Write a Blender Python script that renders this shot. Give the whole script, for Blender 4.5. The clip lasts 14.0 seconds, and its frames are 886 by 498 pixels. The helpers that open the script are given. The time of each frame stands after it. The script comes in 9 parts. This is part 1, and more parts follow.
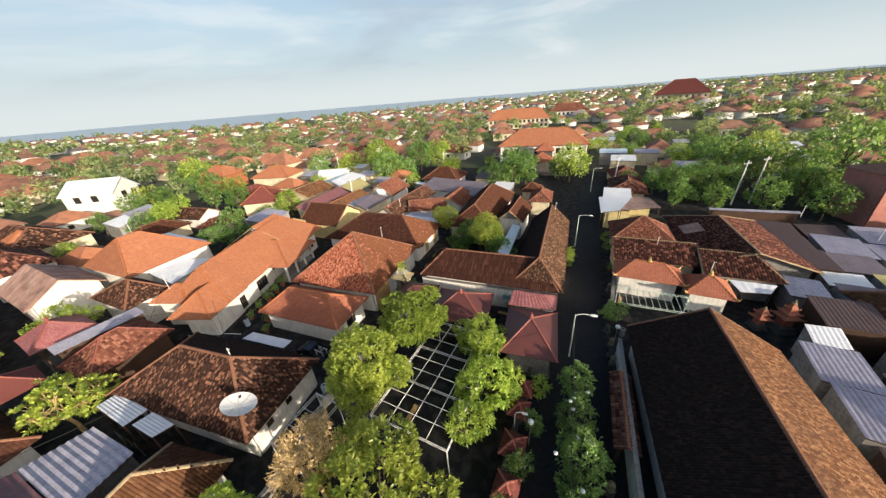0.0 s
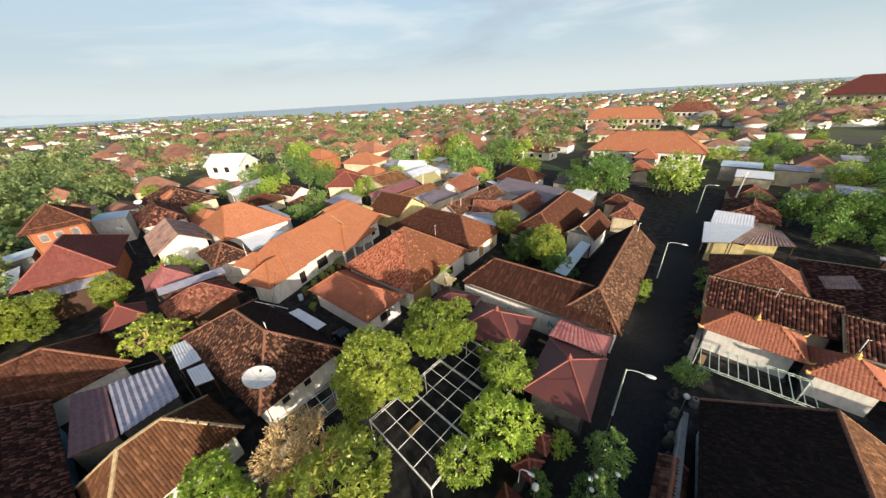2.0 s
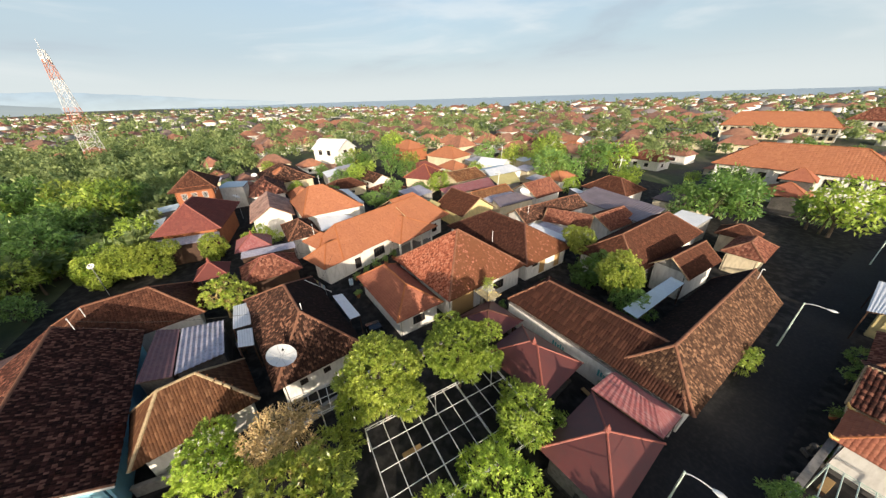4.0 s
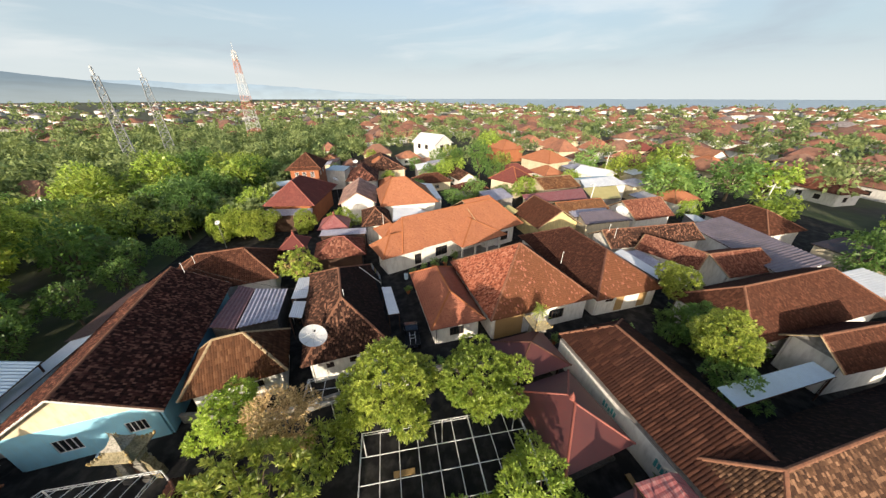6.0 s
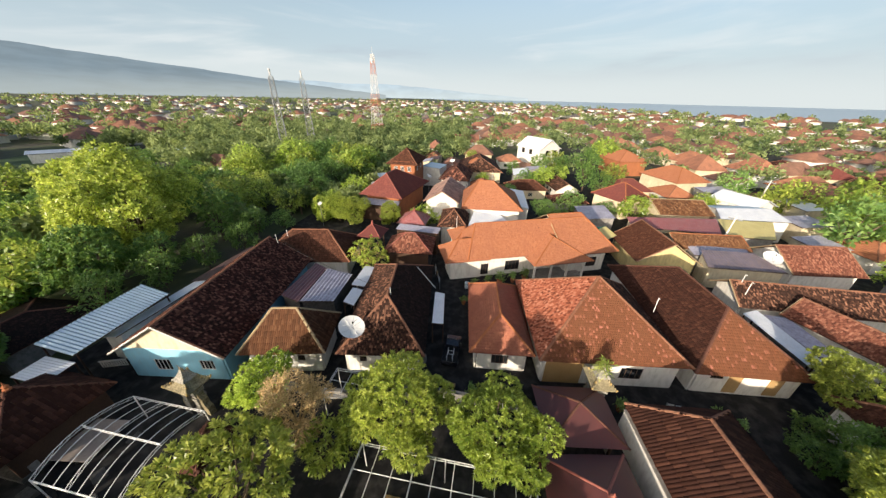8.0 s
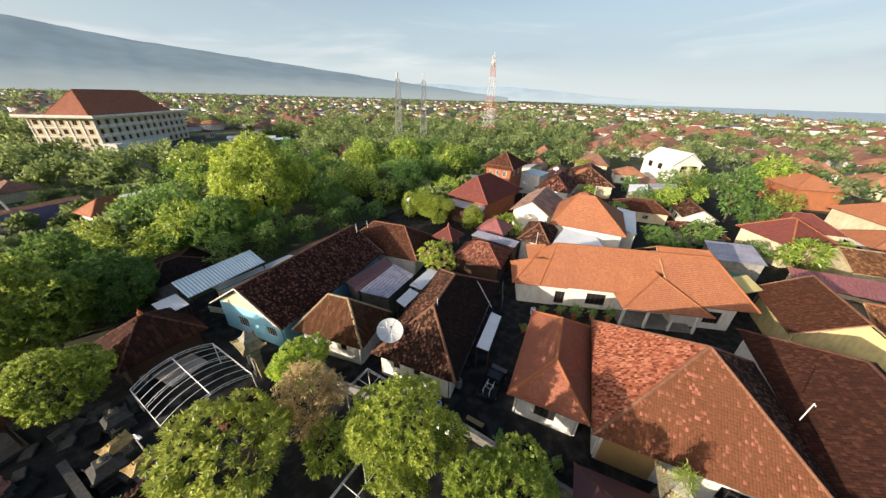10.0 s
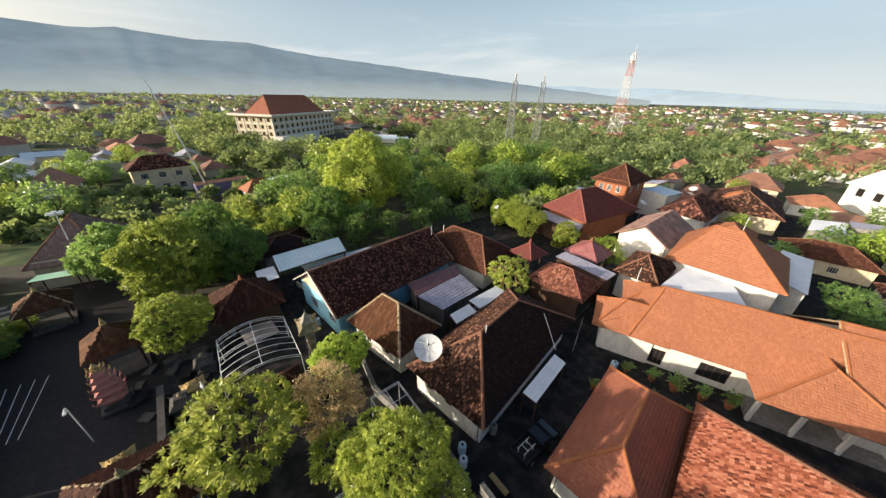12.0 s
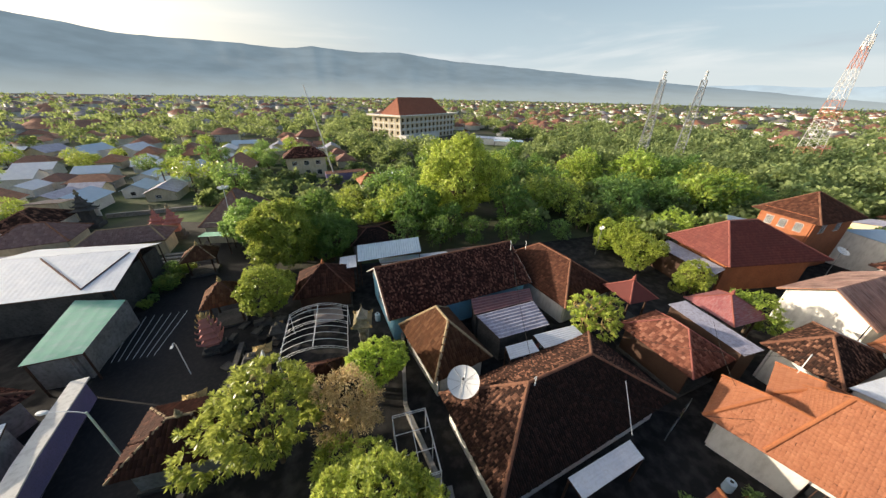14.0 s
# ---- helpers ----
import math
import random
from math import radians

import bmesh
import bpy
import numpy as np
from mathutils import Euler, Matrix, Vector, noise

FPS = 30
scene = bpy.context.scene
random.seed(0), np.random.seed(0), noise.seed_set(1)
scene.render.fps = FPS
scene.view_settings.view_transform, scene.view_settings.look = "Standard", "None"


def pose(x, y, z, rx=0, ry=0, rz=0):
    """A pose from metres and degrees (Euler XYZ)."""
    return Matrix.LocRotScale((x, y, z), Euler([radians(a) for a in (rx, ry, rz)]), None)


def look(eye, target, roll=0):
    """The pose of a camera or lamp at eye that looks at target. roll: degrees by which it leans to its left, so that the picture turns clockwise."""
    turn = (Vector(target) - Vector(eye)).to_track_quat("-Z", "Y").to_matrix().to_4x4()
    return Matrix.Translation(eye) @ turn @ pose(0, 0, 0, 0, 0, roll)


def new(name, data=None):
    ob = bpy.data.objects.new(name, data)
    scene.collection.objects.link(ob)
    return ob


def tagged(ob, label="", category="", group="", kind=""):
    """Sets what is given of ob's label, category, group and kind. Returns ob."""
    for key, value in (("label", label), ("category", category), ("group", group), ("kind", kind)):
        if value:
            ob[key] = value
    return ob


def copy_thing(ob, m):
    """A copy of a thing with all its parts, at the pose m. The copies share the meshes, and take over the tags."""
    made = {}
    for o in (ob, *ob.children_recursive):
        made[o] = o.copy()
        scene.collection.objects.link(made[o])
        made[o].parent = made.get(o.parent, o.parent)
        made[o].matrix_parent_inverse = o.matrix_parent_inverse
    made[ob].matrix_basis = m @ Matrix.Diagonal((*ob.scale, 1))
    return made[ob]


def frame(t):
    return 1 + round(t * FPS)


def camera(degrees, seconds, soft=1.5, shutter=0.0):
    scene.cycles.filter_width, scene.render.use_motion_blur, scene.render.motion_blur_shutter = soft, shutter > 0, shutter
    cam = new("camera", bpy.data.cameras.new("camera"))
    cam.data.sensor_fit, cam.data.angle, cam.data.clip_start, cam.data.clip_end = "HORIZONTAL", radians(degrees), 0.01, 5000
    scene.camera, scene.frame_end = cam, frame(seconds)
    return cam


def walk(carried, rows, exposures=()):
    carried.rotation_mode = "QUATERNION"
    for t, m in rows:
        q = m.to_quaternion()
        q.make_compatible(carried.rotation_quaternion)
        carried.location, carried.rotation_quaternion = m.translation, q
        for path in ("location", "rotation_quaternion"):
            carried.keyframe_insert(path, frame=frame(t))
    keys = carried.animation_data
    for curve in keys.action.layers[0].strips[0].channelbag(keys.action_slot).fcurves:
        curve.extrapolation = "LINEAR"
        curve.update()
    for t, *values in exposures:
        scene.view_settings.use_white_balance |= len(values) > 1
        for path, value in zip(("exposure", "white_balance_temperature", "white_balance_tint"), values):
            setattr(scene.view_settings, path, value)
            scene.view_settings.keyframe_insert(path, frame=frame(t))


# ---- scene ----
cam = camera(112.0, 14.0, 1.4)
METRES, EYE, TILT, LEAN, TURN = 35.0, 25.7, -26.9, 4.2, 26.5
ROWS = [
    (0.0, 0.0, 0.0, 0.0, -0.0, -0.0, -0.0),
    (0.5, 0.0268, 0.0166, 0.0115, 3.5, -0.33, -2.08),
    (1.0, 0.0526, 0.0352, 0.0232, 7.08, -0.77, -4.16),
    (1.5, 0.077, 0.0557, 0.036, 10.74, -1.34, -6.26),
    (2.0, 0.0994, 0.0792, 0.0495, 14.49, -2.06, -8.36),
    (2.5, 0.1199, 0.1057, 0.0637, 18.31, -2.94, -10.45),
    (5.0, 0.1894, 0.2509, 0.1389, 39.4, -9.36, -20.16),
    (5.5, 0.1956, 0.282, 0.1543, 44.31, -11.18, -21.97),
    (6.0, 0.1986, 0.3136, 0.1701, 49.45, -13.22, -23.69),
    (6.5, 0.1984, 0.3457, 0.1857, 54.84, -15.46, -25.23),
    (7.0, 0.1953, 0.3772, 0.2007, 60.38, -17.81, -26.45),
    (7.5, 0.1889, 0.4084, 0.2155, 66.05, -20.3, -27.38),
    (8.0, 0.1792, 0.4389, 0.2289, 71.73, -22.84, -28.06),
    (10.5, 0.0788, 0.5775, 0.2834, 101.1, -36.2, -27.35),
    (11.0, 0.0506, 0.599, 0.2907, 106.82, -38.65, -26.36),
    (11.5, 0.0203, 0.6181, 0.2964, 112.48, -40.98, -25.11),
    (12.0, -0.0115, 0.6344, 0.301, 118.07, -43.15, -23.64),
    (12.5, -0.0453, 0.6486, 0.3042, 123.57, -45.17, -22.0),
    (13.0, -0.0807, 0.6594, 0.3057, 129.07, -47.04, -20.2),
    (13.5, -0.1175, 0.6673, 0.3048, 134.47, -48.7, -18.2),
    (14.0, -0.1543, 0.6711, 0.3024, 139.69, -50.17, -15.99),
]
walk(cam, [(t, pose(0, 0, EYE, TILT, LEAN, TURN) @ pose(METRES * x, METRES * y, METRES * z, 90 + pitch, roll, yaw)) for t, x, y, z, yaw, pitch, roll in ROWS])

# ---- light ----
SUN_AZ, SUN_EL = -113.0, 12.5          # degrees; azimuth counter-clockwise from +y
sx, sy = -math.sin(radians(SUN_AZ)), math.cos(radians(SUN_AZ))
SUN_DIR = Vector((sx * math.cos(radians(SUN_EL)), sy * math.cos(radians(SUN_EL)), math.sin(radians(SUN_EL))))
sun_data = bpy.data.lights.new("sun", "SUN")
sun_data.energy, sun_data.angle, sun_data.color = 3.45, radians(0.7), (1.0, 0.85, 0.66)
sun = new("sun", sun_data)
sun.matrix_world = look(SUN_DIR * 100, (0, 0, 0))

world = bpy.data.worlds.new("world")
scene.world = world
world.use_nodes = True
wn = world.node_tree
wn.nodes.clear()


def wnode(kind):
    return wn.nodes.new(kind)


def wmath(operation, second=None):
    n = wn.nodes.new("ShaderNodeMath")
    n.operation = operation
    if second is not None:
        n.inputs[1].default_value = second
    return n


w_out = wnode("ShaderNodeOutputWorld")
w_bg = wnode("ShaderNodeBackground")
w_sky = wnode("ShaderNodeTexSky")
w_sky.sky_type, w_sky.sun_disc = "NISHITA", False
w_sky.sun_elevation, w_sky.sun_rotation = radians(SUN_EL), math.atan2(sx, sy)
w_sky.altitude, w_sky.air_density, w_sky.dust_density, w_sky.ozone_density = 30.0, 1.0, 2.0, 1.5
w_co = wnode("ShaderNodeTexCoord")
w_sep = wnode("ShaderNodeSeparateXYZ")
w_max = wmath("MAXIMUM", 0.015)
w_com = wnode("ShaderNodeCombineXYZ")
wn.links.new(w_co.outputs["Generated"], w_sep.inputs[0])
wn.links.new(w_sep.outputs["Z"], w_max.inputs[0])
wn.links.new(w_sep.outputs["X"], w_com.inputs["X"])
wn.links.new(w_sep.outputs["Y"], w_com.inputs["Y"])
wn.links.new(w_max.outputs[0], w_com.inputs["Z"])
wn.links.new(w_com.outputs[0], w_sky.inputs["Vector"])
# thin level cloud sheets
w_flat = wmath("MULTIPLY", 4.5)
wn.links.new(w_sep.outputs["Z"], w_flat.inputs[0])
w_pl = wnode("ShaderNodeCombineXYZ")
wn.links.new(w_sep.outputs["X"], w_pl.inputs["X"])
wn.links.new(w_sep.outputs["Y"], w_pl.inputs["Y"])
wn.links.new(w_flat.outputs[0], w_pl.inputs["Z"])


def cloud(scale, stretch, detail, lo, hi, shift):
    mp = wnode("ShaderNodeMapping")
    mp.inputs["Scale"].default_value = stretch
    mp.inputs["Location"].default_value = shift
    no = wnode("ShaderNodeTexNoise")
    no.inputs["Scale"].default_value, no.inputs["Detail"].default_value = scale, detail
    no.inputs["Roughness"].default_value, no.inputs["Distortion"].default_value = 0.55, 0.6
    rp = wnode("ShaderNodeMapRange")
    rp.interpolation_type = "SMOOTHSTEP"
    rp.inputs["From Min"].default_value, rp.inputs["From Max"].default_value = lo, hi
    wn.links.new(w_pl.outputs[0], mp.inputs[0])
    wn.links.new(mp.outputs[0], no.inputs["Vector"])
    wn.links.new(no.outputs["Fac"], rp.inputs["Value"])
    return rp.outputs[0]


c_veil = cloud(0.9, (1, 1, 1), 4, 0.30, 0.72, (3.1, 0.4, 0))
c_streak = cloud(1.5, (1, 1, 1.3), 5, 0.50, 0.70, (0.3, 5.2, 0))
c_dark = cloud(1.3, (1, 1, 1.1), 5, 0.52, 0.70, (7.7, 2.1, 0))


def band(lo, hi, a, b):
    """A weight that changes with the height over the horizon."""
    mr = wnode("ShaderNodeMapRange")
    mr.interpolation_type = "SMOOTHSTEP"
    for key, v in (("From Min", lo), ("From Max", hi), ("To Min", a), ("To Max", b)):
        mr.inputs[key].default_value = v
    wn.links.new(w_max.outputs[0], mr.inputs["Value"])
    return mr.outputs[0]


b_haze = band(0.0, 0.42, 1.0, 0.0)
b_low = band(0.02, 0.10, 0.0, 1.0)
w_gain = wnode("ShaderNodeVectorMath")
w_gain.operation = "SCALE"
w_gain.inputs["Scale"].default_value = 0.15
wn.links.new(w_sky.outputs[0], w_gain.inputs[0])
last = w_gain.outputs[0]
for facs, weight, colour in (((b_haze,), 0.92, (0.50, 0.60, 0.66)), ((c_veil, b_haze, b_low), 0.6, (0.45, 0.54, 0.61)), ((c_streak, b_haze, b_low), 0.75, (0.80, 0.81, 0.80)),
                             ((c_dark, b_haze, b_low), 0.7, (0.38, 0.43, 0.50))):
    mul = wmath("MULTIPLY", weight)
    wn.links.new(facs[0], mul.inputs[0])
    for other in facs[1:]:
        m2 = wmath("MULTIPLY")
        wn.links.new(mul.outputs[0], m2.inputs[0])
        wn.links.new(other, m2.inputs[1])
        mul = m2
    mix = wnode("ShaderNodeMix")
    mix.data_type = "RGBA"
    mix.inputs["B"].default_value = (*colour, 1)
    wn.links.new(mul.outputs[0], mix.inputs["Factor"])
    wn.links.new(last, mix.inputs["A"])
    last = mix.outputs["Result"]
# pale glow of the haze along the horizon
h_glow = wnode("ShaderNodeMix")
h_glow.data_type = "RGBA"
h_glow.inputs["B"].default_value = (0.66, 0.70, 0.69, 1)
wn.links.new(band(0.0, 0.13, 0.85, 0.0), h_glow.inputs["Factor"])
wn.links.new(last, h_glow.inputs["A"])
last = h_glow.outputs["Result"]
# the haze is warmer towards the sun
w_dot = wnode("ShaderNodeVectorMath")
w_dot.operation = "DOT_PRODUCT"
w_dot.inputs[1].default_value = (sx, sy, 0)
wn.links.new(w_com.outputs[0], w_dot.inputs[0])
w_warm = wnode("ShaderNodeMapRange")
w_warm.interpolation_type = "SMOOTHSTEP"
w_warm.inputs["From Min"].default_value, w_warm.inputs["From Max"].default_value = 0.0, 1.0
wn.links.new(w_dot.outputs["Value"], w_warm.inputs["Value"])
w_near = wmath("MULTIPLY")
wn.links.new(w_warm.outputs[0], w_near.inputs[0])
wn.links.new(band(0.0, 0.35, 0.8, 0.0), w_near.inputs[1])
h_warm = wnode("ShaderNodeMix")
h_warm.data_type = "RGBA"
h_warm.inputs["B"].default_value = (0.88, 0.76, 0.56, 1)
wn.links.new(w_near.outputs[0], h_warm.inputs["Factor"])
wn.links.new(last, h_warm.inputs["A"])
last = h_warm.outputs["Result"]
# bright aureole of the hazy low sun, added beyond the view for fill light
w_sun = wnode("ShaderNodeVectorMath")
w_sun.operation = "DOT_PRODUCT"
w_sun.inputs[1].default_value = SUN_DIR
wn.links.new(w_co.outputs["Generated"], w_sun.inputs[0])
w_pos = wmath("MAXIMUM", 0.0)
wn.links.new(w_sun.outputs["Value"], w_pos.inputs[0])
w_pow = wmath("POWER", 5.0)
wn.links.new(w_pos.outputs[0], w_pow.inputs[0])
h_aur = wnode("ShaderNodeMix")
h_aur.data_type, h_aur.blend_type = "RGBA", "ADD"
h_aur.inputs["B"].default_value = (2.1, 1.75, 1.3, 1)
wn.links.new(w_pow.outputs[0], h_aur.inputs["Factor"])
wn.links.new(last, h_aur.inputs["A"])
last = h_aur.outputs["Result"]
wn.links.new(last, w_bg.inputs["Color"])
w_bg.inputs["Strength"].default_value = 0.56
wn.links.new(w_bg.outputs[0], w_out.inputs[0])

scene.view_settings.exposure = 1.1

# ---- materials ----


def nodes_of(name):
    m = bpy.data.materials.new(name)
    m.use_nodes = True
    nt = m.node_tree
    return m, nt, nt.nodes["Principled BSDF"]


def mixc(nt, fac, a, b, mode="MIX"):
    n = nt.nodes.new("ShaderNodeMix")
    n.data_type, n.blend_type = "RGBA", mode
    for sock, v in (("Factor", fac), ("A", a), ("B", b)):
        if isinstance(v, bpy.types.NodeSocket):
            nt.links.new(v, n.inputs[sock])
        elif isinstance(v, (int, float)):
            n.inputs[sock].default_value = v
        else:
            n.inputs[sock].default_value = (*v, 1)
    return n.outputs["Result"]


def noisy(nt, scale, detail=4.0, lo=0.35, hi=0.65, stretch=None, rough=0.55, coords="Object"):
    co = nt.nodes.new("ShaderNodeTexCoord")
    no = nt.nodes.new("ShaderNodeTexNoise")
    no.inputs["Scale"].default_value, no.inputs["Detail"].default_value = scale, detail
    no.inputs["Roughness"].default_value = rough
    if stretch:
        mp = nt.nodes.new("ShaderNodeMapping")
        mp.inputs["Scale"].default_value = stretch
        nt.links.new(co.outputs[coords], mp.inputs[0])
        nt.links.new(mp.outputs[0], no.inputs["Vector"])
    else:
        nt.links.new(co.outputs[coords], no.inputs["Vector"])
    mr = nt.nodes.new("ShaderNodeMapRange")
    mr.inputs["From Min"].default_value, mr.inputs["From Max"].default_value = lo, hi
    nt.links.new(no.outputs["Fac"], mr.inputs["Value"])
    return mr.outputs[0], no.outputs["Fac"]


def bump(nt, bsdf, height, strength=0.3, dist=0.02):
    b = nt.nodes.new("ShaderNodeBump")
    b.inputs["Strength"].default_value, b.inputs["Distance"].default_value = strength, dist
    nt.links.new(height, b.inputs["Height"])
    nt.links.new(b.outputs[0], bsdf.inputs["Normal"])


def plain(name, a, b, dirt, rough=0.8, s1=0.5, s2=9.0, metal=0.0, bumps=0.25, dirt_amount=0.5, stretch=None):
    """A weathered surface: two tones at a large scale, dirt at a small one."""
    m, nt, p = nodes_of(name)
    big, _ = noisy(nt, s1, 4, 0.35, 0.65)
    small, raw = noisy(nt, s2, 6, 0.45, 0.75, stretch)
    c = mixc(nt, big, a, b)
    k = nt.nodes.new("ShaderNodeMath")
    k.operation = "MULTIPLY"
    k.inputs[1].default_value = dirt_amount
    nt.links.new(small, k.inputs[0])
    c = mixc(nt, k.outputs[0], c, dirt)
    nt.links.new(c, p.inputs["Base Color"])
    p.inputs["Roughness"].default_value, p.inputs["Metallic"].default_value = rough, metal
    if rough >= 0.7:
        p.inputs["Specular IOR Level"].default_value = 0.15
    if bumps:
        bump(nt, p, raw, bumps, 0.02)
    return m


def tile_mat(name, cols, lichen, lichen_amount=0.4, rough=0.75, patch=0.35, s1=0.55):
    """Fired tiles: each one its own tone, with larger weathered patches."""
    cols = [(r_ * 0.86, g_ * 0.88, b_ * 0.99) for r_, g_, b_ in cols]
    lichen = (lichen[0] * 0.86, lichen[1] * 0.88, lichen[2] * 0.99)
    m, nt, p = nodes_of(name)
    g = nt.nodes.new("ShaderNodeNewGeometry")
    r = nt.nodes.new("ShaderNodeValToRGB")
    r.color_ramp.interpolation = "LINEAR"
    el = r.color_ramp.elements
    for i, col in enumerate(cols):
        e = el[i] if i < 2 else el.new(i / (len(cols) - 1))
        e.position, e.color = i / (len(cols) - 1), (*col, 1)
    nt.links.new(g.outputs["Random Per Island"], r.inputs[0])
    big, _ = noisy(nt, s1, 5, 0.42, 0.68)
    fine, raw = noisy(nt, 14.0, 6, 0.3, 0.7)
    c = mixc(nt, 0.45, r.outputs[0], mixc(nt, fine, r.outputs[0], [v * 0.6 for v in cols[0]]))
    k = nt.nodes.new("ShaderNodeMath")
    k.operation = "MULTIPLY"
    k.inputs[1].default_value = lichen_amount
    nt.links.new(big, k.inputs[0])
    c = mixc(nt, k.outputs[0], c, lichen)
    nt.links.new(c, p.inputs["Base Color"])
    p.inputs["Roughness"].default_value = rough
    p.inputs["Specular IOR Level"].default_value = 0.2 if rough < 0.75 else 0.08
    bump(nt, p, raw, 0.35, 0.015)
    return m


def far_tile_mat(name, cols, period=0.3):
    """Tiles too far to part: courses as relief, a tone for each roof."""
    m, nt, p = nodes_of(name)
    g = nt.nodes.new("ShaderNodeNewGeometry")
    o = nt.nodes.new("ShaderNodeObjectInfo")
    add = nt.nodes.new("ShaderNodeMath")
    add.operation = "ADD"
    nt.links.new(g.outputs["Random Per Island"], add.inputs[0])
    nt.links.new(o.outputs["Random"], add.inputs[1])
    fr = nt.nodes.new("ShaderNodeMath")
    fr.operation = "FRACT"
    nt.links.new(add.outputs[0], fr.inputs[0])
    r = nt.nodes.new("ShaderNodeValToRGB")
    el = r.color_ramp.elements
    for i, col in enumerate(cols):
        e = el[i] if i < 2 else el.new(i / (len(cols) - 1))
        e.position, e.color = i / (len(cols) - 1), (*col, 1)
    nt.links.new(fr.outputs[0], r.inputs[0])
    big, _ = noisy(nt, 0.6, 5, 0.4, 0.7)
    fine, raw = noisy(nt, 7.0, 5, 0.3, 0.7)
    c = mixc(nt, fine, r.outputs[0], (0.09, 0.045, 0.03))
    c = mixc(nt, 0.55, r.outputs[0], c)
    dk = nt.nodes.new("ShaderNodeMath")
    dk.operation = "MULTIPLY"
    dk.inputs[1].default_value = 0.45
    nt.links.new(big, dk.inputs[0])
    c = mixc(nt, dk.outputs[0], c, (0.07, 0.045, 0.035))
    nt.links.new(c, p.inputs["Base Color"])
    p.inputs["Roughness"].default_value = 0.8
    co = nt.nodes.new("ShaderNodeTexCoord")
    wv = nt.nodes.new("ShaderNodeTexWave")
    wv.bands_direction = "Z"
    wv.inputs["Scale"].default_value = 1.6
    wv.inputs["Distortion"].default_value = 0.6
    nt.links.new(co.outputs["Object"], wv.inputs["Vector"])
    bump(nt, p, wv.outputs["Fac"], 0.5, 0.05)
    return m


def leaf_mat(name, a, b, c3, gloss=0.45, patch=0.45):
    a, b, c3 = ((v[0], v[1], v[2] * 1.5) for v in (a, b, c3))
    m, nt, p = nodes_of(name)
    g = nt.nodes.new("ShaderNodeNewGeometry")
    o = nt.nodes.new("ShaderNodeObjectInfo")
    r = nt.nodes.new("ShaderNodeValToRGB")
    el = r.color_ramp.elements
    el[0].position, el[0].color = 0.0, (*a, 1)
    el[1].position, el[1].color = 1.0, (*c3, 1)
    e = el.new(0.55)
    e.color = (*b, 1)
    nt.links.new(g.outputs["Random Per Island"], r.inputs[0])
    big, _ = noisy(nt, patch, 3, 0.40, 0.60)
    c = mixc(nt, 0.35 if patch > 0.2 else 0.75, r.outputs[0], mixc(nt, big, a, c3))
    h = nt.nodes.new("ShaderNodeHueSaturation")
    mr = nt.nodes.new("ShaderNodeMapRange")
    mr.inputs["To Min"].default_value, mr.inputs["To Max"].default_value = 0.75, 1.25
    nt.links.new(o.outputs["Random"], mr.inputs["Value"])
    nt.links.new(mr.outputs[0], h.inputs["Value"])
    nt.links.new(c, h.inputs["Color"])
    nt.links.new(h.outputs[0], p.inputs["Base Color"])
    p.inputs["Roughness"].default_value = gloss
    tr = nt.nodes.new("ShaderNodeBsdfTranslucent")
    nt.links.new(mixc(nt, 0.4, h.outputs[0], [min(0.8, v * 1.5 + 0.06) if i < 2 else v * 1.2 for i, v in enumerate(c3)]), tr.inputs["Color"])
    ad = nt.nodes.new("ShaderNodeMixShader")
    ad.inputs[0].default_value = 0.46
    out = nt.nodes["Material Output"]
    nt.links.new(p.outputs[0], ad.inputs[1])
    nt.links.new(tr.outputs[0], ad.inputs[2])
    nt.links.new(ad.outputs[0], out.inputs[0])
    return m


def glass_mat():
    m, nt, p = nodes_of("window_glass")
    p.inputs["Base Color"].default_value = (0.02, 0.022, 0.025, 1)
    p.inputs["Roughness"].default_value = 0.12
    return m


M = {}
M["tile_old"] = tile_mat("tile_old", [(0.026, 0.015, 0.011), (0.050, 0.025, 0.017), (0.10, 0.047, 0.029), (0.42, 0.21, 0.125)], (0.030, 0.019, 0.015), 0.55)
M["tile_red"] = tile_mat("tile_red", [(0.095, 0.036, 0.023), (0.19, 0.070, 0.042), (0.28, 0.110, 0.066), (0.45, 0.22, 0.14)], (0.102, 0.0425, 0.0281), 0.5)
M["tile_dark"] = tile_mat("tile_dark", [(0.03, 0.015, 0.012), (0.07, 0.028, 0.020), (0.13, 0.048, 0.033), (0.46, 0.20, 0.125)], (0.037, 0.02, 0.016), 0.45)
M["tile_brown"] = tile_mat("tile_brown", [(0.060, 0.025, 0.015), (0.085, 0.034, 0.020), (0.11, 0.044, 0.025), (0.17, 0.074, 0.042)], (0.0723, 0.034, 0.0213), 0.5)
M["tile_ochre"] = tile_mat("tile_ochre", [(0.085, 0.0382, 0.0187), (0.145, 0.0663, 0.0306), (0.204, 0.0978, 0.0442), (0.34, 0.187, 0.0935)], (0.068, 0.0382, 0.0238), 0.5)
M["tile_orange"] = tile_mat("tile_orange", [(0.385, 0.148, 0.070), (0.415, 0.165, 0.078), (0.44, 0.178, 0.086), (0.475, 0.20, 0.098)], (0.33, 0.13, 0.068), 0.5, 0.7)
M["tile_salmon"] = tile_mat("tile_salmon", [(0.37, 0.13, 0.073), (0.40, 0.145, 0.079), (0.425, 0.157, 0.087), (0.46, 0.18, 0.098)], (0.28, 0.098, 0.06), 0.5, 0.7)
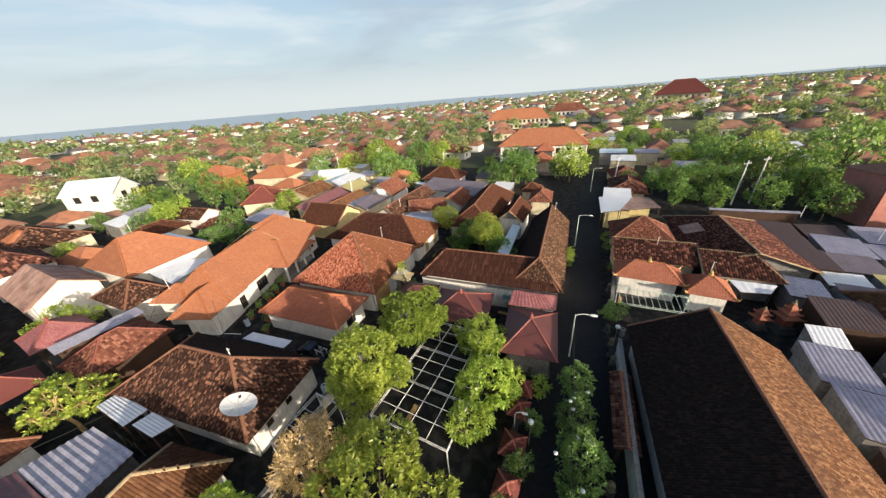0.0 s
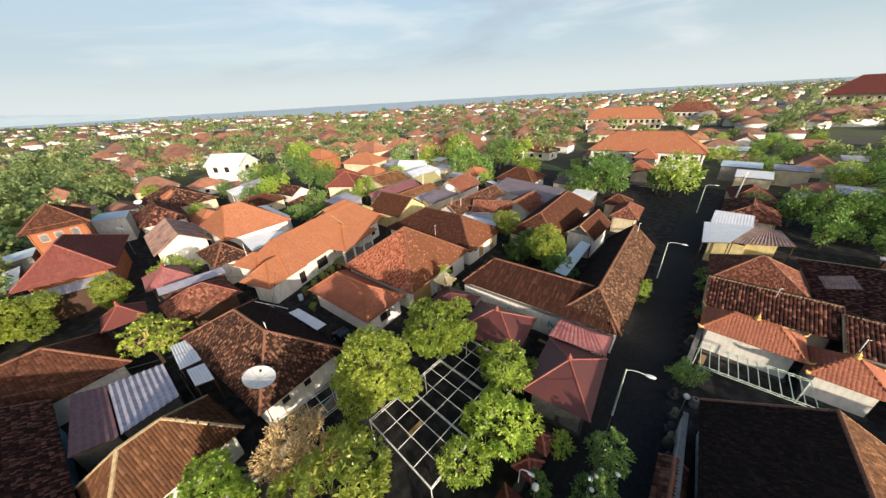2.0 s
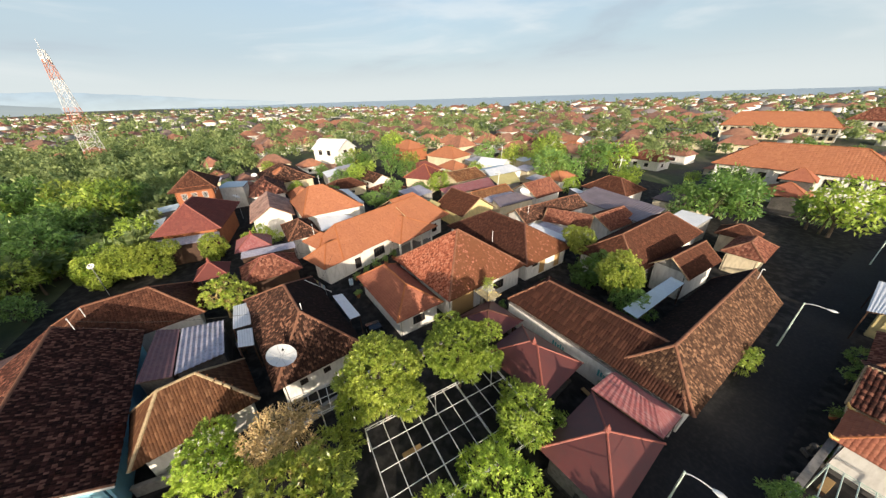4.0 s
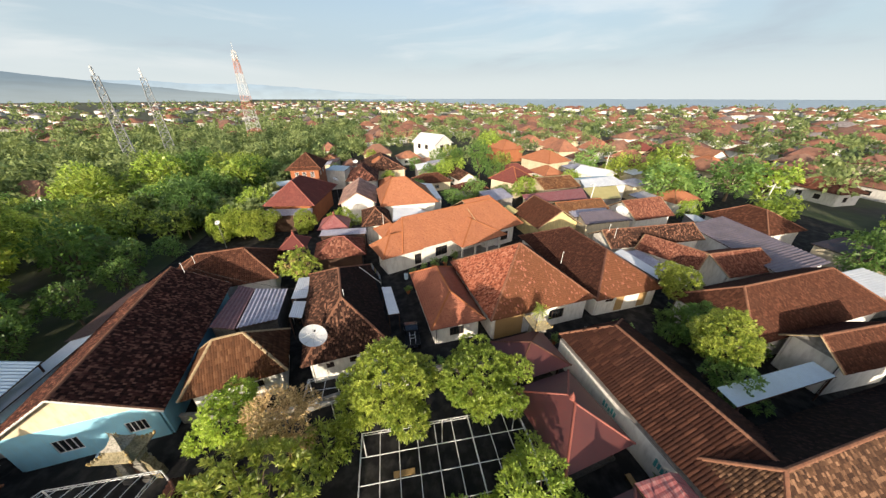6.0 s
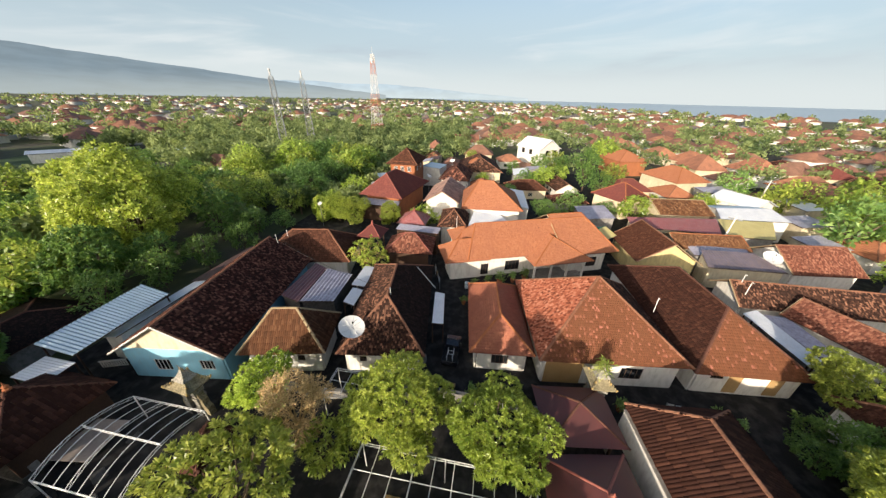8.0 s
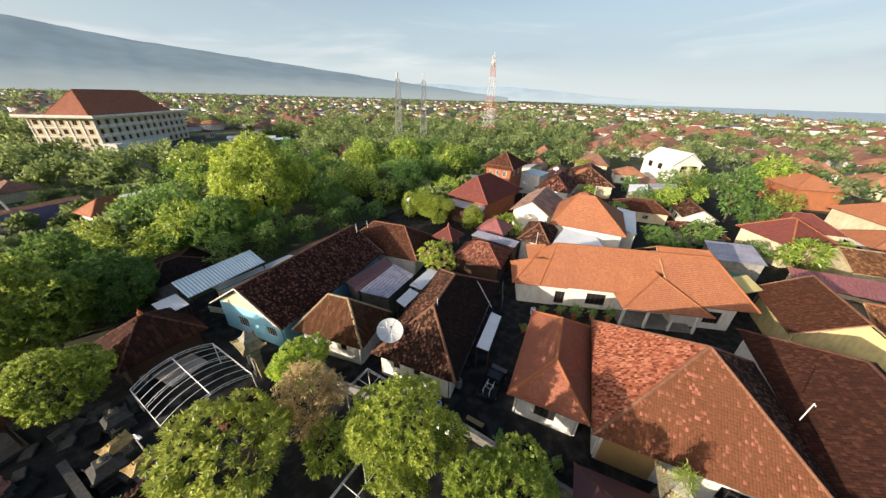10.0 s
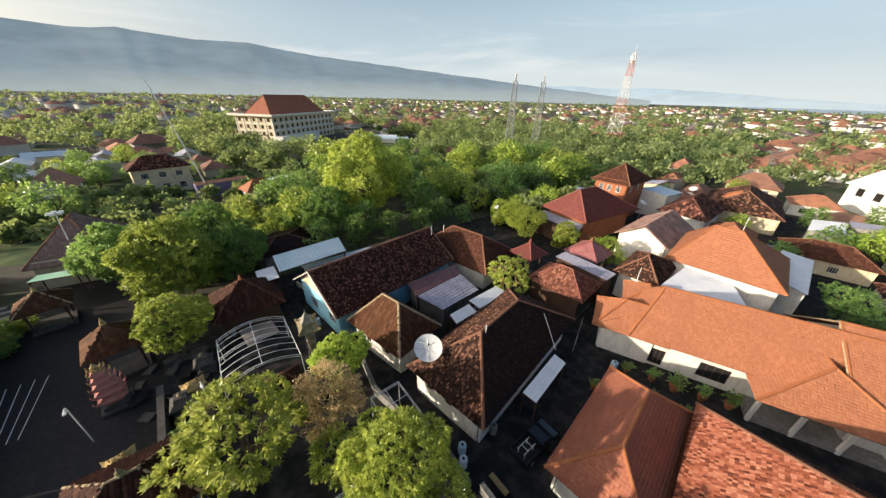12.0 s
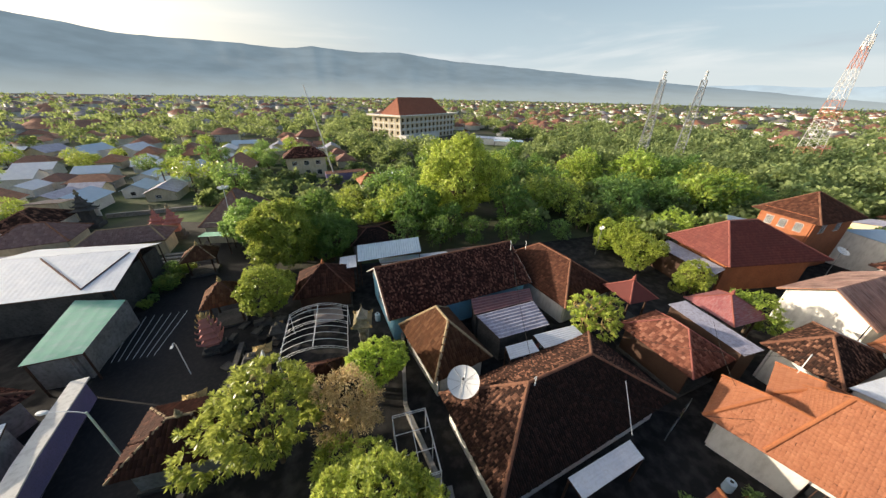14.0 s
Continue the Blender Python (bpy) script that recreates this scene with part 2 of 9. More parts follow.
M["tile_dust"] = tile_mat("tile_dust", [(0.25, 0.155, 0.13), (0.29, 0.18, 0.15), (0.33, 0.21, 0.17), (0.40, 0.27, 0.22)], (0.22, 0.155, 0.13), 0.5, 0.8)
M["sheet_stripe"] = plain("sheet_stripe", (0.30, 0.18, 0.15), (0.10, 0.05, 0.042), (0.46, 0.36, 0.31), 0.6, 0.6, 4.0, 0.0, 0.15, 0.8, stretch=(4.5, 0.12, 0.12))
M["board_beige"] = plain("board_beige", (0.46, 0.39, 0.35), (0.38, 0.32, 0.29), (0.22, 0.18, 0.16), 0.8, 0.8, 5.0, dirt_amount=0.4)
M["stone_gold"] = plain("stone_gold", (0.50, 0.36, 0.16), (0.34, 0.25, 0.11), (0.08, 0.07, 0.035), 0.95, 2.4, 9.0, dirt_amount=0.7, bumps=0.7)
M["stone_pale"] = plain("stone_pale", (0.36, 0.34, 0.30), (0.24, 0.23, 0.20), (0.07, 0.07, 0.05), 0.95, 2.0, 8.0, dirt_amount=0.8, bumps=0.7)
M["tile_maroon"] = tile_mat("tile_maroon", [(0.165, 0.052, 0.042), (0.185, 0.058, 0.046), (0.20, 0.064, 0.050), (0.225, 0.076, 0.057)], (0.14, 0.052, 0.043), 0.5)
# far roof tones paled to stand in for distance haze
M["far_tile"] = far_tile_mat("far_tile", [(0.24, 0.12, 0.09), (0.34, 0.15, 0.10), (0.42, 0.18, 0.115), (0.52, 0.22, 0.12), (0.30, 0.17, 0.125), (0.56, 0.25, 0.14), (0.22, 0.12, 0.095)])
M["far_grey"] = far_tile_mat("far_grey", [(0.32, 0.32, 0.33), (0.12, 0.10, 0.10), (0.5, 0.5, 0.52), (0.22, 0.14, 0.12), (0.4, 0.36, 0.33)])
M["cap"] = plain("cap_mortar", (0.281, 0.136, 0.085), (0.204, 0.0935, 0.0595), (0.085, 0.0595, 0.0425), 0.85, 0.8, 6.0, dirt_amount=0.7)
M["cap_pale"] = plain("cap_pale", (0.42, 0.33, 0.2), (0.33, 0.24, 0.15), (0.12, 0.09, 0.06), 0.85, 0.8, 6.0, dirt_amount=0.7)
M["cap_orange"] = plain("cap_orange", (0.383, 0.145, 0.0638), (0.34, 0.123, 0.0553), (0.212, 0.085, 0.0425), 0.75, 0.8, 6.0, dirt_amount=0.5)
M["cap_dark"] = plain("cap_dark", (0.16, 0.07, 0.05), (0.1, 0.05, 0.035), (0.05, 0.035, 0.03), 0.85, 0.8, 6.0, dirt_amount=0.6)
M["red_sheet"] = plain("red_sheet", (0.115, 0.034, 0.032), (0.090, 0.031, 0.031), (0.085, 0.0425, 0.0382), 0.5, 0.7, 5.0, dirt_amount=0.5, bumps=0.1)
M["red_cap"] = plain("red_cap", (0.306, 0.0935, 0.068), (0.255, 0.0765, 0.0595), (0.17, 0.068, 0.051), 0.6, 0.7, 5.0, dirt_amount=0.5, bumps=0.1)
M["pink_sheet"] = plain("pink_sheet", (0.306, 0.085, 0.085), (0.23, 0.0638, 0.068), (0.383, 0.281, 0.272), 0.6, 1.2, 5.0, dirt_amount=0.8, stretch=(0.34, 2.55, 0.85))
M["tin_white"] = plain("tin_white", (0.76, 0.79, 0.84), (0.66, 0.70, 0.77), (0.45, 0.44, 0.43), 0.42, 0.7, 5.0, 0.0, 0.1, 0.35)
M["tin_blue"] = plain("tin_blue", (0.50, 0.63, 0.74), (0.44, 0.57, 0.69), (0.34, 0.42, 0.48), 0.5, 0.7, 5.0, 0.0, 0.1, 0.35)
M["tin_rust"] = plain("tin_rust", (0.092, 0.060, 0.061), (0.066, 0.046, 0.050), (0.15, 0.075, 0.055), 0.55, 0.6, 4.0, 0.2, 0.15, 0.7)
M["tin_grey"] = plain("tin_grey", (0.50, 0.49, 0.58), (0.34, 0.33, 0.42), (0.15, 0.12, 0.11), 0.5, 0.6, 4.0, 0.2, 0.15, 0.6)
M["tin_plum"] = plain("tin_plum", (0.16, 0.075, 0.085), (0.11, 0.06, 0.075), (0.26, 0.15, 0.13), 0.5, 0.6, 4.0, 0.15, 0.15, 0.6)
M["tin_purple"] = plain("tin_purple", (0.20, 0.17, 0.21), (0.14, 0.12, 0.15), (0.30, 0.22, 0.17), 0.5, 0.6, 4.0, 0.15, 0.15, 0.6)
M["tin_lilac"] = plain("tin_lilac", (0.34, 0.34, 0.45), (0.25, 0.25, 0.34), (0.2, 0.15, 0.14), 0.5, 0.6, 4.0, 0.1, 0.15, 0.6)
M["tin_green"] = plain("tin_green", (0.42, 0.74, 0.52), (0.26, 0.56, 0.38), (0.70, 0.80, 0.70), 0.55, 0.35, 1.4, 0.0, 0.15, 0.6)
M["canvas_yellow"] = plain("canvas_yellow", (0.62, 0.55, 0.25), (0.55, 0.47, 0.2), (0.4, 0.35, 0.2), 0.7)
M["canvas_green"] = plain("canvas_green", (0.08, 0.33, 0.19), (0.06, 0.26, 0.15), (0.1, 0.2, 0.12), 0.7)
M["wall_white"] = plain("wall_white", (0.78, 0.76, 0.72), (0.70, 0.68, 0.64), (0.32, 0.29, 0.25), 0.85, 0.6, 3.0, dirt_amount=0.42, stretch=(1, 1, 0.3))
M["wall_cream"] = plain("wall_cream", (0.66, 0.58, 0.42), (0.56, 0.48, 0.34), (0.28, 0.23, 0.17), 0.85, 0.6, 3.0, dirt_amount=0.5, stretch=(1, 1, 0.3))
M["wall_blue"] = plain("wall_blue", (0.28, 0.58, 0.74), (0.24, 0.50, 0.66), (0.3, 0.42, 0.48), 0.8, 0.5, 3.0, dirt_amount=0.35, stretch=(1, 1, 0.3))
M["wall_brick"] = plain("wall_brick", (0.40, 0.15, 0.07), (0.32, 0.12, 0.06), (0.16, 0.08, 0.05), 0.85, 0.6, 5.0, dirt_amount=0.6)
M["wall_grey"] = plain("wall_grey", (0.30, 0.29, 0.28), (0.22, 0.21, 0.20), (0.10, 0.10, 0.09), 0.9, 0.6, 3.0, dirt_amount=0.7)
M["wall_purple"] = plain("wall_purple", (0.24, 0.20, 0.36), (0.2, 0.17, 0.3), (0.12, 0.11, 0.15), 0.85)
M["wall_tan"] = plain("wall_tan", (0.42, 0.28, 0.13), (0.36, 0.23, 0.1), (0.2, 0.13, 0.08), 0.85)
M["stone_moss"] = plain("stone_moss", (0.33, 0.28, 0.18), (0.20, 0.175, 0.11), (0.045, 0.05, 0.03), 0.95, 2.2, 9.0, dirt_amount=0.85, bumps=0.7)
M["stone_dark"] = plain("stone_dark", (0.11, 0.105, 0.10), (0.07, 0.068, 0.065), (0.03, 0.03, 0.028), 0.9, 0.7, 5.0, dirt_amount=0.7, bumps=0.5)
M["stone_pink"] = plain("stone_pink", (0.46, 0.20, 0.17), (0.38, 0.16, 0.14), (0.2, 0.12, 0.1), 0.85, 1.2, 6.0, dirt_amount=0.5)
# near-black street and yard tones: shade sunk into the base colour
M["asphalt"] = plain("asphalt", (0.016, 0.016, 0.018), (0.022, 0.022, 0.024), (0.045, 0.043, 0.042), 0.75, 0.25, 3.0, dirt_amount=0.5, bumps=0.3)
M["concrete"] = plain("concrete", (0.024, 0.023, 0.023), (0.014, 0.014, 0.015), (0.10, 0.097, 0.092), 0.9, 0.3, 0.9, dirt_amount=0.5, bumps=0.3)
M["white_paint"] = plain("white_paint", (0.74, 0.75, 0.76), (0.66, 0.67, 0.68), (0.4, 0.36, 0.32), 0.45, 1.0, 8.0, dirt_amount=0.3, bumps=0.05)
M["steel"] = plain("steel", (0.45, 0.46, 0.47), (0.36, 0.37, 0.38), (0.25, 0.2, 0.16), 0.45, 1.0, 8.0, 0.6, 0.05, 0.4)
M["green_paint"] = plain("green_paint", (0.58, 0.70, 0.62), (0.50, 0.62, 0.54), (0.3, 0.33, 0.28), 0.5, 1.0, 8.0, bumps=0.05)
M["mast_red"] = plain("mast_red", (0.56, 0.22, 0.14), (0.48, 0.18, 0.11), (0.45, 0.3, 0.24), 0.6, bumps=0)
M["mast_white"] = plain("mast_white", (0.72, 0.71, 0.70), (0.62, 0.61, 0.6), (0.5, 0.45, 0.4), 0.6, bumps=0)
M["dark_wood"] = plain("dark_wood", (0.06, 0.035, 0.025), (0.085, 0.05, 0.035), (0.03, 0.02, 0.018), 0.7)
M["bark"] = plain("bark", (0.16, 0.12, 0.09), (0.11, 0.085, 0.06), (0.05, 0.04, 0.03), 0.95, 2.0, 14.0, bumps=0.6)
M["bark_pale"] = plain("bark_pale", (0.60, 0.45, 0.22), (0.46, 0.33, 0.15), (0.2, 0.14, 0.07), 0.95, 2.0, 14.0, bumps=0.4)
M["rubber"] = plain("rubber", (0.02, 0.02, 0.02), (0.03, 0.03, 0.03), (0.05, 0.05, 0.045), 0.8)
M["car_navy"] = plain("car_navy", (0.010, 0.012, 0.020), (0.014, 0.016, 0.026), (0.04, 0.04, 0.045), 0.25, dirt_amount=0.2, bumps=0)
M["lamp_glass"] = plain("lamp_glass", (0.75, 0.76, 0.76), (0.7, 0.71, 0.71), (0.5, 0.5, 0.48), 0.3, dirt_amount=0.2, bumps=0)
M["teal_paint"] = plain("teal_paint", (0.08, 0.33, 0.33), (0.10, 0.38, 0.36), (0.3, 0.45, 0.42), 0.8)
M["thatch"] = plain("thatch", (0.13, 0.075, 0.045), (0.085, 0.05, 0.032), (0.035, 0.024, 0.018), 0.95, 0.8, 9.0, dirt_amount=0.7, bumps=0.7, stretch=(1, 1, 0.3))
M["glass"] = glass_mat()
# near-black tiles: shade put into the colour of slopes turned from the sun
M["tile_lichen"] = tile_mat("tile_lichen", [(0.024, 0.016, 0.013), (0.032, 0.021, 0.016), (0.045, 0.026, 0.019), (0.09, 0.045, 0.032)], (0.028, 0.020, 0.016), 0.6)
M["wall_yellow"] = plain("wall_yellow", (0.66, 0.56, 0.28), (0.56, 0.47, 0.24), (0.28, 0.23, 0.15), 0.85, 0.6, 3.0, dirt_amount=0.5, stretch=(1, 1, 0.3))
M["tile_rib"] = tile_mat("tile_rib", [(0.10, 0.046, 0.023), (0.13, 0.058, 0.028), (0.16, 0.072, 0.034), (0.24, 0.12, 0.06)], (0.09, 0.045, 0.026), 0.4)
M["gold"] = plain("gold_paint", (0.62, 0.42, 0.13), (0.52, 0.34, 0.10), (0.3, 0.2, 0.09), 0.6, 2.0, 9.0)
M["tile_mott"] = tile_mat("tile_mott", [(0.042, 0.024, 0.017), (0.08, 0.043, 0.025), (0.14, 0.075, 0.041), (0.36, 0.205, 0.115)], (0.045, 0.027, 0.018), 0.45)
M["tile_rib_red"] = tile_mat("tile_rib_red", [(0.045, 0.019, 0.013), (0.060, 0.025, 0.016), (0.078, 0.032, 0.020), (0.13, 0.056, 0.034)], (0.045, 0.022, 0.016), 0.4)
# even brown with a few pink tiles
M["tile_brown_fleck"] = tile_mat("tile_brown_fleck", [(0.15, 0.062, 0.030), (0.16, 0.066, 0.032), (0.17, 0.070, 0.034), (0.18, 0.074, 0.036), (0.19, 0.076, 0.037), (0.20, 0.078, 0.038), (0.21, 0.080, 0.04), (0.50, 0.20, 0.14)], (0.16, 0.068, 0.033), 0.8, s1=0.45)
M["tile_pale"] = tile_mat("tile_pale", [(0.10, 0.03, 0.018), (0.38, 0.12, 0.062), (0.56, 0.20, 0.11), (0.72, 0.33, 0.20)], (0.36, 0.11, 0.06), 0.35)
M["leaf_lime"] = leaf_mat("leaf_lime", (0.058, 0.13, 0.013), (0.31, 0.43, 0.040), (0.74, 0.79, 0.12), 0.34)
M["leaf_mid"] = leaf_mat("leaf_mid", (0.045, 0.12, 0.024), (0.16, 0.31, 0.052), (0.39, 0.55, 0.11), 0.38)
M["leaf_dark"] = leaf_mat("leaf_dark", (0.033, 0.09, 0.020), (0.105, 0.22, 0.037), (0.26, 0.39, 0.065))
M["leaf_bright"] = leaf_mat("leaf_bright", (0.062, 0.155, 0.015), (0.27, 0.42, 0.038), (0.62, 0.73, 0.10), 0.34)
M["leaf_dry"] = leaf_mat("leaf_dry", (0.34, 0.21, 0.06), (0.56, 0.38, 0.12), (0.76, 0.57, 0.23), 0.8)
M["leaf_far"] = leaf_mat("leaf_far", (0.038, 0.082, 0.024), (0.155, 0.24, 0.052), (0.39, 0.45, 0.12), 0.7, 0.11)

# ---- builders ----
FOOT = []          # plan boxes of what is built


def stand(x, y, rz, a, b):
    """Notes the ground that a thing takes up."""
    c, s = abs(math.cos(radians(rz))), abs(math.sin(radians(rz)))
    hx, hy = a * c + b * s, a * s + b * c
    FOOT.append((x - hx, x + hx, y - hy, y + hy))


def free_spot(x, y, rz, a, b, slack=0.0):
    c, s = abs(math.cos(radians(rz))), abs(math.sin(radians(rz)))
    hx, hy = a * c + b * s - slack, a * s + b * c - slack
    return not any(x - hx < x1 and x + hx > x0 and y - hy < y1 and y + hy > y0 for x0, x1, y0, y1 in FOOT)


def thing(name, x, y, z=0.0, rz=0.0, label="", category="", group="", kind=""):
    ob = new(name)
    ob.empty_display_size = 0.3
    ob.matrix_basis = pose(x, y, z, 0, 0, rz)
    return tagged(ob, label, category, group, kind)


def part(name, data, material, parent, label="", kind=""):
    """Links a bmesh or mesh as one object under a thing or a part."""
    if isinstance(data, bmesh.types.BMesh):
        bmesh.ops.remove_doubles(data, verts=data.verts, dist=0.0005)
        me = bpy.data.meshes.new(name)
        data.to_mesh(me)
        data.free()
    else:
        me = data
    if not me.materials:
        me.materials.append(material)
    ob = new(name, me)
    ob.parent = parent
    return tagged(ob, label, kind=kind)


def quads_mesh(name, v):
    """A mesh of loose quads from an array (n, 4, 3)."""
    n = len(v)
    me = bpy.data.meshes.new(name)
    me.vertices.add(n * 4)
    me.vertices.foreach_set("co", np.ascontiguousarray(v, dtype=np.float32).ravel())
    me.loops.add(n * 4)
    me.loops.foreach_set("vertex_index", np.arange(n * 4, dtype=np.int32))
    me.polygons.add(n)
    me.polygons.foreach_set("loop_start", np.arange(0, n * 4, 4, dtype=np.int32))
    me.update(calc_edges=True)
    return me


def grid_mesh(name, verts, faces):
    """A mesh from arrays: verts (n, 3), quad faces (m, 4)."""
    me = bpy.data.meshes.new(name)
    me.vertices.add(len(verts))
    me.vertices.foreach_set("co", np.ascontiguousarray(verts, dtype=np.float32).ravel())
    m = len(faces)
    me.loops.add(m * 4)
    me.loops.foreach_set("vertex_index", np.ascontiguousarray(faces, dtype=np.int32).ravel())
    me.polygons.add(m)
    me.polygons.foreach_set("loop_start", np.arange(0, m * 4, 4, dtype=np.int32))
    me.update(calc_edges=True)
    return me


def box(bm, x0, y0, z0, x1, y1, z1, bevel=0.0):
    vs = [bm.verts.new(p) for p in ((x0, y0, z0), (x1, y0, z0), (x1, y1, z0), (x0, y1, z0), (x0, y0, z1), (x1, y0, z1), (x1, y1, z1), (x0, y1, z1))]
    fs = [bm.faces.new([vs[i] for i in q]) for q in ((3, 2, 1, 0), (4, 5, 6, 7), (0, 1, 5, 4), (1, 2, 6, 5), (2, 3, 7, 6), (3, 0, 4, 7))]
    if bevel:
        es = list({e for f in fs for e in f.edges})
        bmesh.ops.bevel(bm, geom=es, offset=bevel, segments=1, affect="EDGES")
    return vs


def tube(bm, pts, radii, sides=6, caps=True):
    """A tapered tube through the points."""
    pts = [Vector(p) for p in pts]
    rings = []
    for i, p in enumerate(pts):
        d = (pts[min(i + 1, len(pts) - 1)] - pts[max(i - 1, 0)]).normalized()
        up = Vector((0, 0, 1)) if abs(d.z) < 0.9 else Vector((1, 0, 0))
        u = d.cross(up).normalized()
        w = d.cross(u).normalized()
        r = radii[i] if isinstance(radii, (list, tuple)) else radii
        rings.append([bm.verts.new(p + (u * math.cos(a) + w * math.sin(a)) * r) for a in (2 * math.pi * k / sides for k in range(sides))])
    for a, b in zip(rings, rings[1:]):
        for k in range(sides):
            bm.faces.new((a[k], a[(k + 1) % sides], b[(k + 1) % sides], b[k]))
    if caps:
        bm.faces.new(rings[0][::-1])
        bm.faces.new(rings[-1])


def lathe(bm, profile, sides=12, cx=0.0, cy=0.0):
    """Turns a list of (radius, height) about a standing axis."""
    rings = []
    for r, z in profile:
        rings.append([bm.verts.new((cx + r * math.cos(2 * math.pi * k / sides), cy + r * math.sin(2 * math.pi * k / sides), z)) for k in range(sides)])
    for a, b in zip(rings, rings[1:]):
        for k in range(sides):
            bm.faces.new((a[k], a[(k + 1) % sides], b[(k + 1) % sides], b[k]))
    bm.faces.new(rings[0][::-1])
    bm.faces.new(rings[-1])


def slab(bm, poly, thick):
    """A flat plate whose upper face is the polygon."""
    poly = [Vector(p) for p in poly]
    n = (poly[1] - poly[0]).cross(poly[-1] - poly[0]).normalized()
    if n.z < 0:
        n = -n
        poly = poly[::-1]
    top = [bm.verts.new(p) for p in poly]
    low = [bm.verts.new(p - n * thick) for p in poly]
    bm.faces.new(top)
    bm.faces.new(low[::-1])
    k = len(poly)
    for i in range(k):
        bm.faces.new((low[i], low[(i + 1) % k], top[(i + 1) % k], top[i]))


def frame_of(poly):
    poly = [np.array(p, float) for p in poly]
    u = poly[1] - poly[0]
    u /= np.linalg.norm(u)
    n = np.cross(u, poly[-1] - poly[0])
    n /= np.linalg.norm(n)
    if n[2] < 0:
        n = -n
    v = np.cross(n, u)
    if v[2] < 0:
        v = -v
    flat = np.array([[(p - poly[0]) @ u, (p - poly[0]) @ v] for p in poly])
    return poly[0], u, v, n, flat


def inside(flat, c, margin):
    """Which of the points c (n, 2) lie in the convex outline."""
    ok = np.ones(len(c), bool)
    area = 0.0
    k = len(flat)
    for i in range(k):
        a, b = flat[i], flat[(i + 1) % k]
        area += a[0] * b[1] - b[0] * a[1]
    s = 1.0 if area > 0 else -1.0
    for i in range(k):
        a, b = flat[i], flat[(i + 1) % k]
        e = b - a
        ln = np.linalg.norm(e)
        if ln < 1e-6:
            continue
        d = s * (e[0] * (c[:, 1] - a[1]) - e[1] * (c[:, 0] - a[0])) / ln
        ok &= d > margin
    return ok


def tiles_on(polys, tw=0.26, tl=0.33, arch=0.05, lift=0.028, rng=None):
    """Rows of arched tiles on roof slopes (polygons whose first edge is the eave). Joined into one mesh."""
    allv, allf, base = [], [], 0
    rng = rng or np.random.default_rng(5)
    lift = lift if tl < 0.45 else 0.004
    for poly in polys:
        o, u, v, n, flat = frame_of(poly)
        lo, hi = flat.min(0), flat.max(0)
        nu, nv = int((hi[0] - lo[0]) / tw) + 1, int((hi[1] - lo[1]) / tl) + 1
        gi, gj = np.meshgrid(np.arange(nu), np.arange(nv))
        cu, cv = lo[0] + (gi.ravel() + 0.5) * tw, lo[1] + (gj.ravel() + 0.5) * tl
        ok = inside(flat, np.stack([cu, cv], 1), 0.0)
        cu, cv = cu[ok], cv[ok]
        k = len(cu)
        if not k:
            continue
        ju, jv, jl = rng.normal(0, 0.008, k), rng.normal(0, 0.012, k), rng.normal(0, 0.006, k)
        prof = ((-0.5, 0.0), (0.0, arch), (0.5, 0.0))
        vs = []
        for s, h in prof:            # lower edge, raised on the row below
            vs.append((cu + ju + s * tw * 1.02, cv + jv - tl * 0.55, h + lift + jl))
        for s, h in prof:            # upper edge, under the next row
            vs.append((cu + ju + s * tw * 1.02, cv + jv + tl * 0.55, h + 0.004 + jl * 0))
        for s, h in prof:            # foot of the front face
            vs.append((cu + ju + s * tw * 1.02, cv + jv - tl * 0.55, h * 0.4 + jl * 0))
        pts = np.stack([np.stack(c, 1) for c in vs], 1)          # k, 9, 3
        world_pts = o + pts[..., 0:1] * u + pts[..., 1:2] * v + pts[..., 2:3] * n
        allv.append(world_pts.reshape(-1, 3))
        f = np.array([[0, 1, 4, 3], [1, 2, 5, 4], [6, 7, 1, 0], [7, 8, 2, 1]])
        allf.append((np.arange(k)[:, None, None] * 9 + f[None] + base).reshape(-1, 4))
        base += k * 9
    return grid_mesh("roof_tiles", np.concatenate(allv), np.concatenate(allf))


def caps_on(bm, p, q, r=0.14, step=0.36):
    """Half-round cap tiles along a ridge or hip."""
    p, q = Vector(p), Vector(q)
    d = q - p
    ln = d.length
    if ln < 0.2:
        return
    d.normalize()
    side = d.cross(Vector((0, 0, 1))).normalized()
    up = side.cross(d).normalized()
    k = max(1, int(ln / step))
    st = ln / k
    for i in range(k):
        a = p + d * (i * st)
        b = p + d * ((i + 1) * st + 0.03)
        ra, rb = r * 1.08, r * 0.94
        ring = []
        for c, rr in ((a, ra), (b, rb)):
            ring.append([bm.verts.new(c + side * (math.cos(t) * rr) + up * (math.sin(t) * rr * 0.9 - 0.01)) for t in (0, 0.8, 1.57, 2.34, 3.14159)])
        for m in range(4):
            bm.faces.new((ring[0][m], ring[0][m + 1], ring[1][m + 1], ring[1][m]))
        bm.faces.new(ring[0])
        bm.faces.new(ring[1][::-1])


